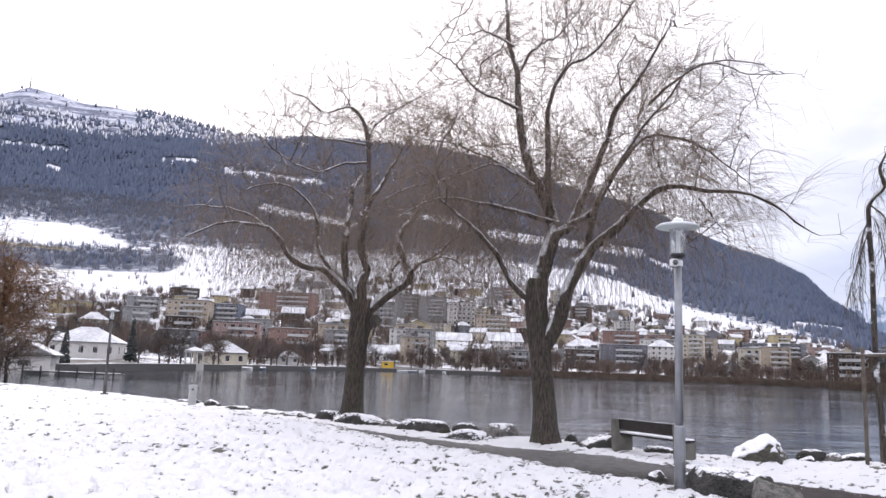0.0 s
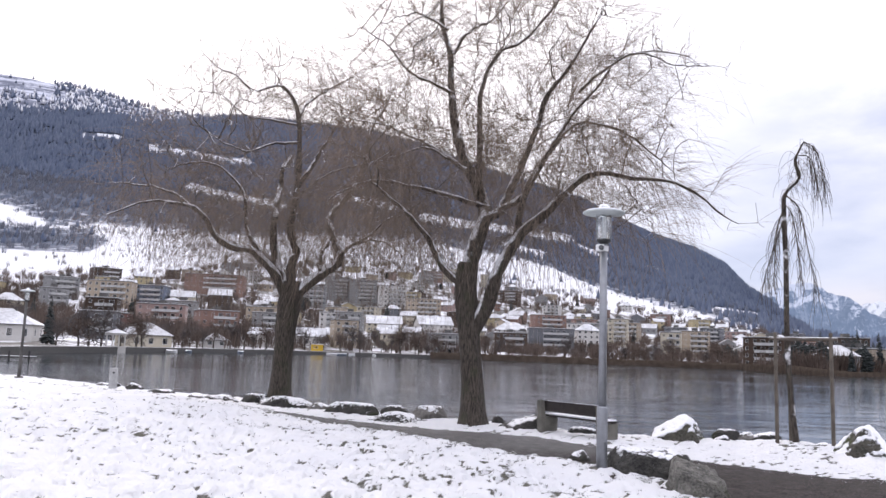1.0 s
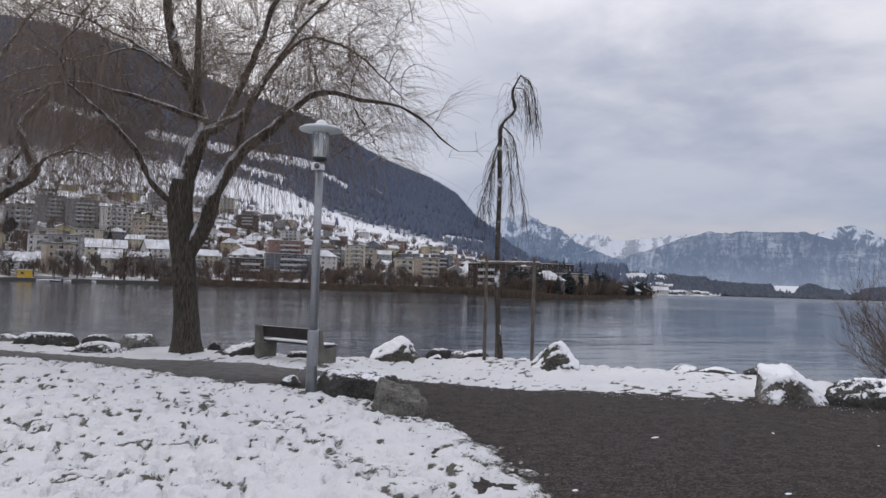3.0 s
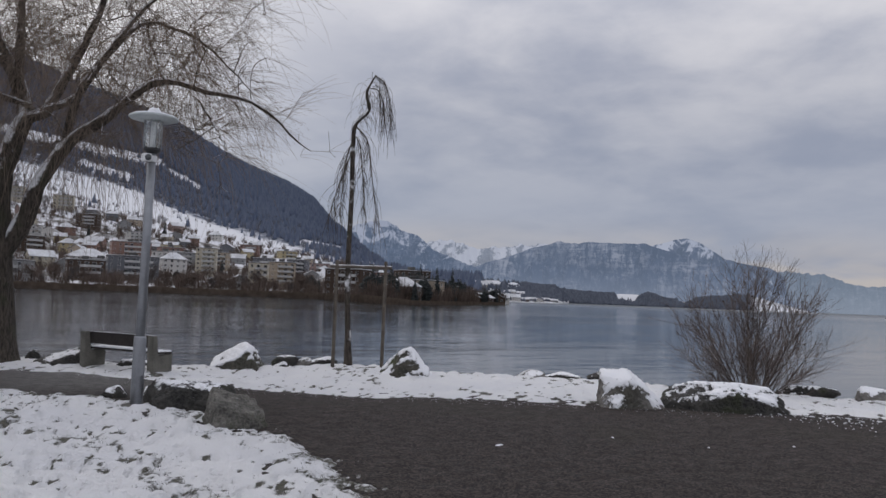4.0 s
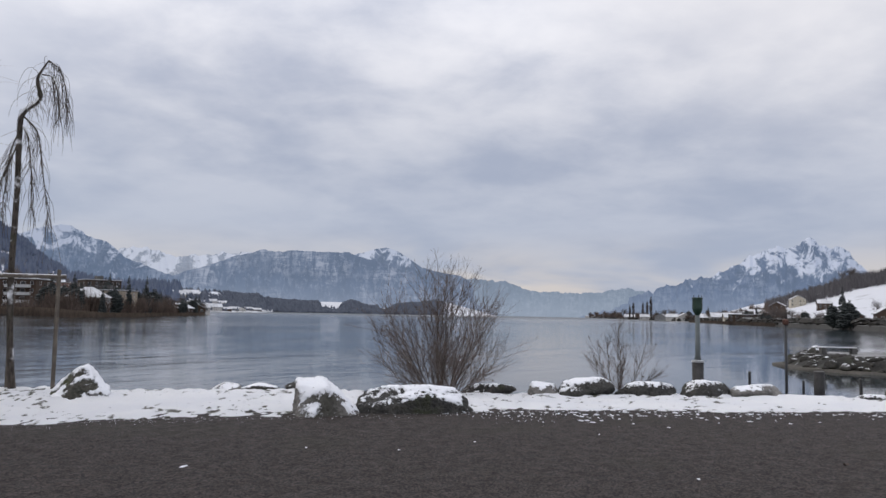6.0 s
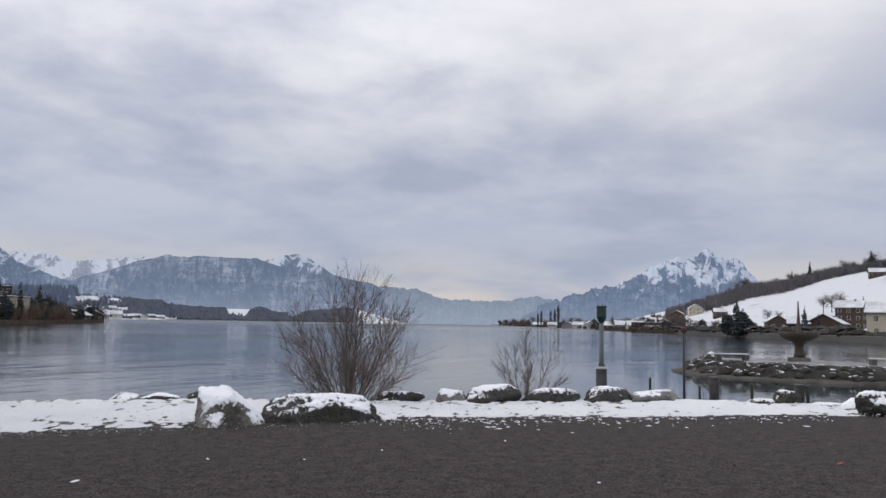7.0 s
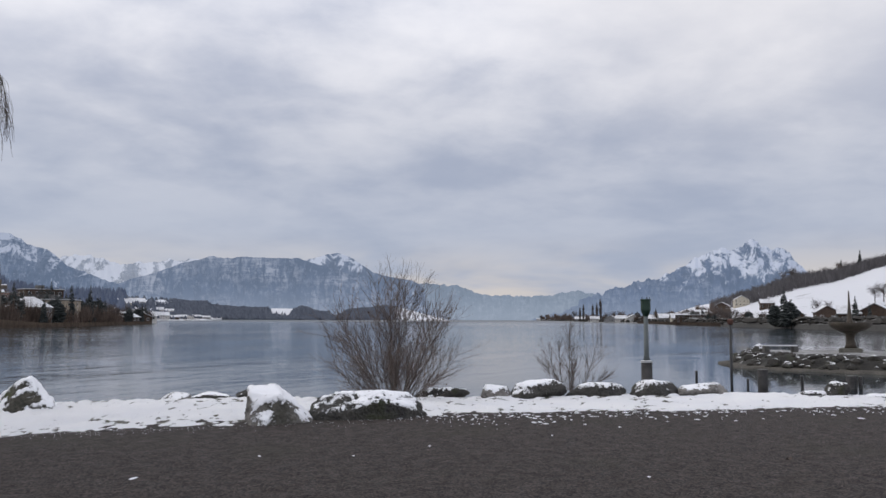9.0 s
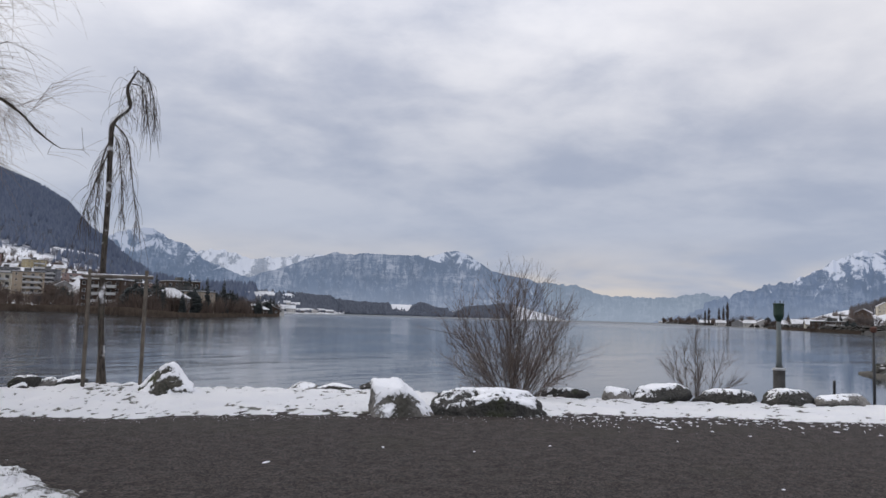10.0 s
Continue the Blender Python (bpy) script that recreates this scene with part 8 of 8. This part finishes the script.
def build_far_trees():
    rng = np.random.default_rng(91)
    kinds = far_trees()
    # along the promenade and among the houses
    for k in range(52):
        az = -21 + 46 * (k + rng.uniform(0, 0.8)) / 52
        plant(kinds, "abc"[rng.integers(3)], az, float(table(WEST_SHORE, az)) + rng.uniform(8, 26), rng.uniform(0.6, 1.2), rng)
    for k in range(80):
        az = rng.uniform(-27, 31)
        plant(kinds, rng.choice(["a", "b", "c", "fir", "round_fir", "a"]), az, float(table(WEST_SHORE, az)) + rng.uniform(30, 430), rng.uniform(0.6, 1.15), rng)
    for az, r, s, kind in ((2.3, 337, 1.35, "c"), (3.6, 343, 1.25, "c"), (4.8, 345, 1.1, "c"), (-8.8, 285, 1.25, "c"), (-7.3, 290, 1.1, "c"), (-2.0, 332, 1.0, "c"), (-15.6, 480, 1.2, "fir"), (-19.2, 330, 1.1, "fir"), (-16.4, 335, 1.2, "fir"), (1.2, 470, 1.4, "fir"), (-14.0, 240, 0.62, "a"), (-12.0, 255, 0.8, "b"), (-11.6, 252, 0.7, "a"), (19.8, 370, 1.0, "c"), (19.0, 372, 0.9, "c"), (20.6, 380, 0.9, "a"), (14.2, 370, 0.95, "a")):
        plant(kinds, kind, az, r, s, rng)
    # gardens full of small leafless trees
    n = 3000
    a = rng.uniform(-26, 33, n)
    rr = np.maximum(table(WEST_SHORE, a) + rng.uniform(14, 470, n), 255 + rng.uniform(0, 60, n))
    x, y = polar(a, rr)
    h = rng.uniform(4, 10, n)
    v, f = brushes(x, y, west_height(a, rr) - 0.5, h, h * rng.uniform(0.6, 1.0, n), 40)
    # taller ones close to the water beyond the town
    n = 150
    a = rng.uniform(29.2, 37.4, n)
    rr = table(WEST_SHORE, a) + rng.uniform(9, 70, n)
    x, y = polar(a, rr)
    h = rng.uniform(4, 9.5, n)
    v, f = merge([(v, f), brushes(x, y, west_height(a, rr) - 0.5, h, h * rng.uniform(0.6, 0.95, n), 80)])
    tagged(new("garden_trees", mesh_from("garden_trees", v, f, M["far_twig_brown"])), "brown leafless trees filling the town's gardens", "woods", kind="stuff")
    # the wooded point
    for k in range(84):
        az = rng.uniform(29.5, 39.3)
        r = float(table(WEST_SHORE, az)) + rng.uniform(30, 150)
        big = np.interp(az, [29, 31, 33, 35, 38, 40, 42], [1.0, 1.35, 1.3, 1.1, 0.95, 1.0, 1.3])
        plant(kinds, rng.choice(["fir", "round_fir", "a", "b", "c", "a", "round_fir", "b"]), az, r, big * rng.uniform(0.5, 0.95), rng)
    for k in range(36):
        az = 29.2 + 7.2 * (k + rng.uniform(0, 1)) / 36
        plant(kinds, rng.choice(["fir", "round_fir"]), az, float(table(WEST_SHORE, az)) + rng.uniform(9, 60), np.interp(az, [29, 33, 36.4], [1.05, 1.2, 1.1]) * rng.uniform(0.6, 1.1), rng)
    for k in range(26):
        az = 35.5 + 3.8 * (k + rng.uniform(0, 1)) / 26
        plant(kinds, rng.choice(["a", "round_fir", "b", "fir", "c"]), az, float(table(WEST_SHORE, az)) + rng.uniform(12, 70), rng.uniform(0.4, 0.85), rng)
    # harbour side
    for az, r, s, kind in ((69.5, 1060, 1.4, "poplar"), (69.75, 1050, 1.6, "poplar"), (70.4, 980, 1.5, "poplar"), (70.95, 930, 1.9, "poplar"), (70.7, 960, 1.6, "poplar"), (83.4, 300, 1.1, "round_fir"), (83.0, 305, 1.25, "fir"), (82.4, 310, 1.0, "round_fir"), (87.2, 275, 0.8, "fir"), (88.0, 290, 0.6, "fir"), (90.7, 380, 0.9, "fir"), (86.3, 300, 0.55, "round_fir"), (88.9, 470, 1.0, "a"), (89.4, 480, 1.1, "b"), (88.4, 470, 1.0, "a"), (85.7, 430, 0.8, "b"), (85.0, 440, 0.8, "a"), (94.0, 330, 0.9, "a")):
        plant(kinds, kind, az, r, s, rng, True)
    for k in range(56):
        az = rng.uniform(66.7, 82)
        r = float(table(EAST_SHORE, az)) + rng.uniform(8, 60) + np.interp(az, [67, 72, 83], [120, 60, 0])
        plant(kinds, rng.choice(["a", "b", "c", "round_fir" if az > 72 else "b", "c", "fir" if az > 74 else "a"]), az, r, np.interp(az, [66.7, 68, 70, 74, 83], [2.1, 1.8, 1.3, 1.0, 0.7]) * rng.uniform(0.6, 1.1), rng, True)
    n = 520
    a = np.concatenate([rng.uniform(76, 96, n - 160), rng.uniform(66.7, 77, 160)])
    rr = table(EAST_SHORE, a) + np.where(a > 77, rng.uniform(3, 16, n), rng.uniform(10, 90, n))
    x, y = polar(a, rr)
    h = rng.uniform(1.6, 4.0, n) * np.where(a > 77, 1.0, 1.1) * np.where((a > 90.5) & (a < 93.2), 0.6, 1.0)
    v, f = domes(x, y, east_height(a, rr) - 0.4, h, h * rng.uniform(1.0, 1.8, n))
    tagged(new("harbour_bushes", mesh_from("harbour_bushes", v, f, M["hedge"])), "dark bushes and hedges along the harbour shore", "woods", kind="stuff")
    n = 230
    a = np.concatenate([rng.uniform(75.3, 79.6, 90), rng.uniform(66.7, 76, n - 90)])
    rr = table(EAST_SHORE, a) + np.where(np.arange(n) < 90, rng.uniform(70, 420, n), rng.uniform(20, 110, n) + np.interp(a, [67, 72, 83], [120, 60, 0]))
    x, y = polar(a, rr)
    h = rng.uniform(5, 10, n) * np.interp(a, [66.7, 68, 70, 74, 83], [2.0, 1.7, 1.3, 1.0, 1.0])
    v, f = brushes(x, y, east_height(a, rr) - 0.5, h, h * rng.uniform(0.6, 1.0, n), 70)
    tagged(new("harbour_trees", mesh_from("harbour_trees", v, f, M["far_twig_brown"])), "brown leafless trees among the lakeside houses", "woods", kind="stuff")
    for k in range(28):
        az = rng.uniform(81, 97)
        r = float(table(EAST_SHORE, az)) + float(np.interp(az, [75, 85, 95], [700, 620, 520])) * rng.uniform(0.93, 1.04)
        plant(kinds, rng.choice(["a", "b", "c", "a", "fir"]), az, r, rng.uniform(0.8, 1.5), rng, True)
    # russet willow and snowy bushes on the near shore
    x, y = polar(-29.2, 74)
    big = thing("willow", "dense russet leafless willow on the near shore", "tree", pose(float(x), float(y), -0.4) @ Matrix.Diagonal((1.15, 1.15, 1.12, 1)))
    line = resample([(0, 0, -0.5), (0.2, 0, 2.0), (-0.1, 0.2, 4.5), (0.1, 0, 7.0)], 12)
    part("trunk", mesh_from("trunk", *tubes(line[None], np.linspace(0.32, 0.14, 12)[None], 9), M["bark"], shade=True), None, big)
    s, hd, _ = sprout(rng, line[None], np.ones((1, 12)), 60, 0.3, 1.0, 0.8, 0.5)
    p1 = grow(rng, s, hd, rng.uniform(2.2, 4.6, 60), 9, 0.12, -0.02)
    s, hd, _ = sprout(rng, p1, np.ones((60, 9)), 700, 0.2, 1.0, 0.6, 0.1)
    p2 = grow(rng, s, hd, rng.uniform(0.8, 2.2, 700), 7, 0.12, -0.12)
    s, hd, _ = sprout(rng, p2, np.ones((700, 7)), 4200, 0.2, 1.0, 0.6, -0.1)
    p3 = grow(rng, s, hd, rng.uniform(0.6, 2.0, 4200), 5, 0.10, -0.35)
    lots = [tubes(p1, taper(np.full(60, 0.06), np.full(60, 0.02), 9), 5), tubes(p2, taper(np.full(700, 0.02), np.full(700, 0.011), 7), 3), tubes(p3, taper(np.full(4200, 0.012), np.full(4200, 0.008), 5), 3)]
    part("crown", mesh_from("crown", *merge(lots), M["russet"]), None, big, "mass of russet twigs")
    for k in range(5):
        x, y = polar(-28.6 - k * 1.3, 66 + (k * 5) % 9)
        ob = copy_thing(kinds["c"], pose(float(x), float(y), -0.9, 0, 0, 60 * k))
        ob.scale = (0.6, 0.6, 0.42 + 0.04 * k)
    for ob in kinds.values():
        for c in list(ob.children_recursive):
            bpy.data.objects.remove(c)
        bpy.data.objects.remove(ob)
    # reeds
    n = 26000
    az = np.concatenate([RNG.uniform(4.5, 39.3, 20000), RNG.uniform(73.5, 79, 3000), RNG.uniform(4.5, 39.3, 3000)])
    r = np.where(az < 60, table(WEST_SHORE, az), table(EAST_SHORE, az)) + RNG.uniform(-5, 3.5, n)
    x, y = polar(az, r)
    h, lean = RNG.uniform(1.5, 2.7, n) * np.where(az < 60, np.interp(az, [29, 33], [1, 0.5]), 0.7), RNG.normal(0, 0.16, (n, 2))
    wd = RNG.uniform(0.05, 0.12, n)
    ca, sa = np.cos(np.radians(az)), np.sin(np.radians(az))
    foot = np.stack([x, y, np.full(n, WATER_Z - 0.3)], 1)
    side = np.stack([ca * wd, -sa * wd, 0 * wd], 1)
    tip = foot + np.stack([lean[:, 0], lean[:, 1], h + 0.3], 1)
    v = np.stack([foot - side, foot + side, tip + side * 0.5, tip - side * 0.5], 1).reshape(-1, 3)
    tagged(new("reeds", mesh_from("reeds", v, np.arange(n * 4).reshape(-1, 4), M["reed"])), "belt of dry brown reeds along the far shore", "reeds", kind="stuff")


M["hedge"] = snow_capped("dark_hedge", (0.014, 0.014, 0.012), (0.055, 0.048, 0.040), 0.9, 1.0, 1.2, 0.3, 0.8, bump=0.05)
M["balcony"] = two_tone("balcony_rail", (0.34, 0.34, 0.34), (0.55, 0.55, 0.54), 0.5, 0.8)
M["wall_kiosk"] = plaster("plaster_kiosk", (0.62, 0.40, 0.04))
M["far_twig"] = two_tone("far_twig", (0.050, 0.042, 0.040), (0.120, 0.102, 0.095), 0.15, 0.9)
M["russet"] = two_tone("russet_twig_mass", (0.120, 0.066, 0.036), (0.260, 0.150, 0.085), 0.3, 0.9)
M["far_twig_brown"] = two_tone("russet_twig", (0.075, 0.054, 0.044), (0.155, 0.115, 0.092), 0.15, 0.9)
M["far_fir"] = snow_capped("dark_fir", (0.022, 0.028, 0.028), (0.058, 0.068, 0.066), 0.8, 0.95, 1.35, 0.30, 0.4, bump=0.01)
build_town()
build_waterfront()
build_far_trees()
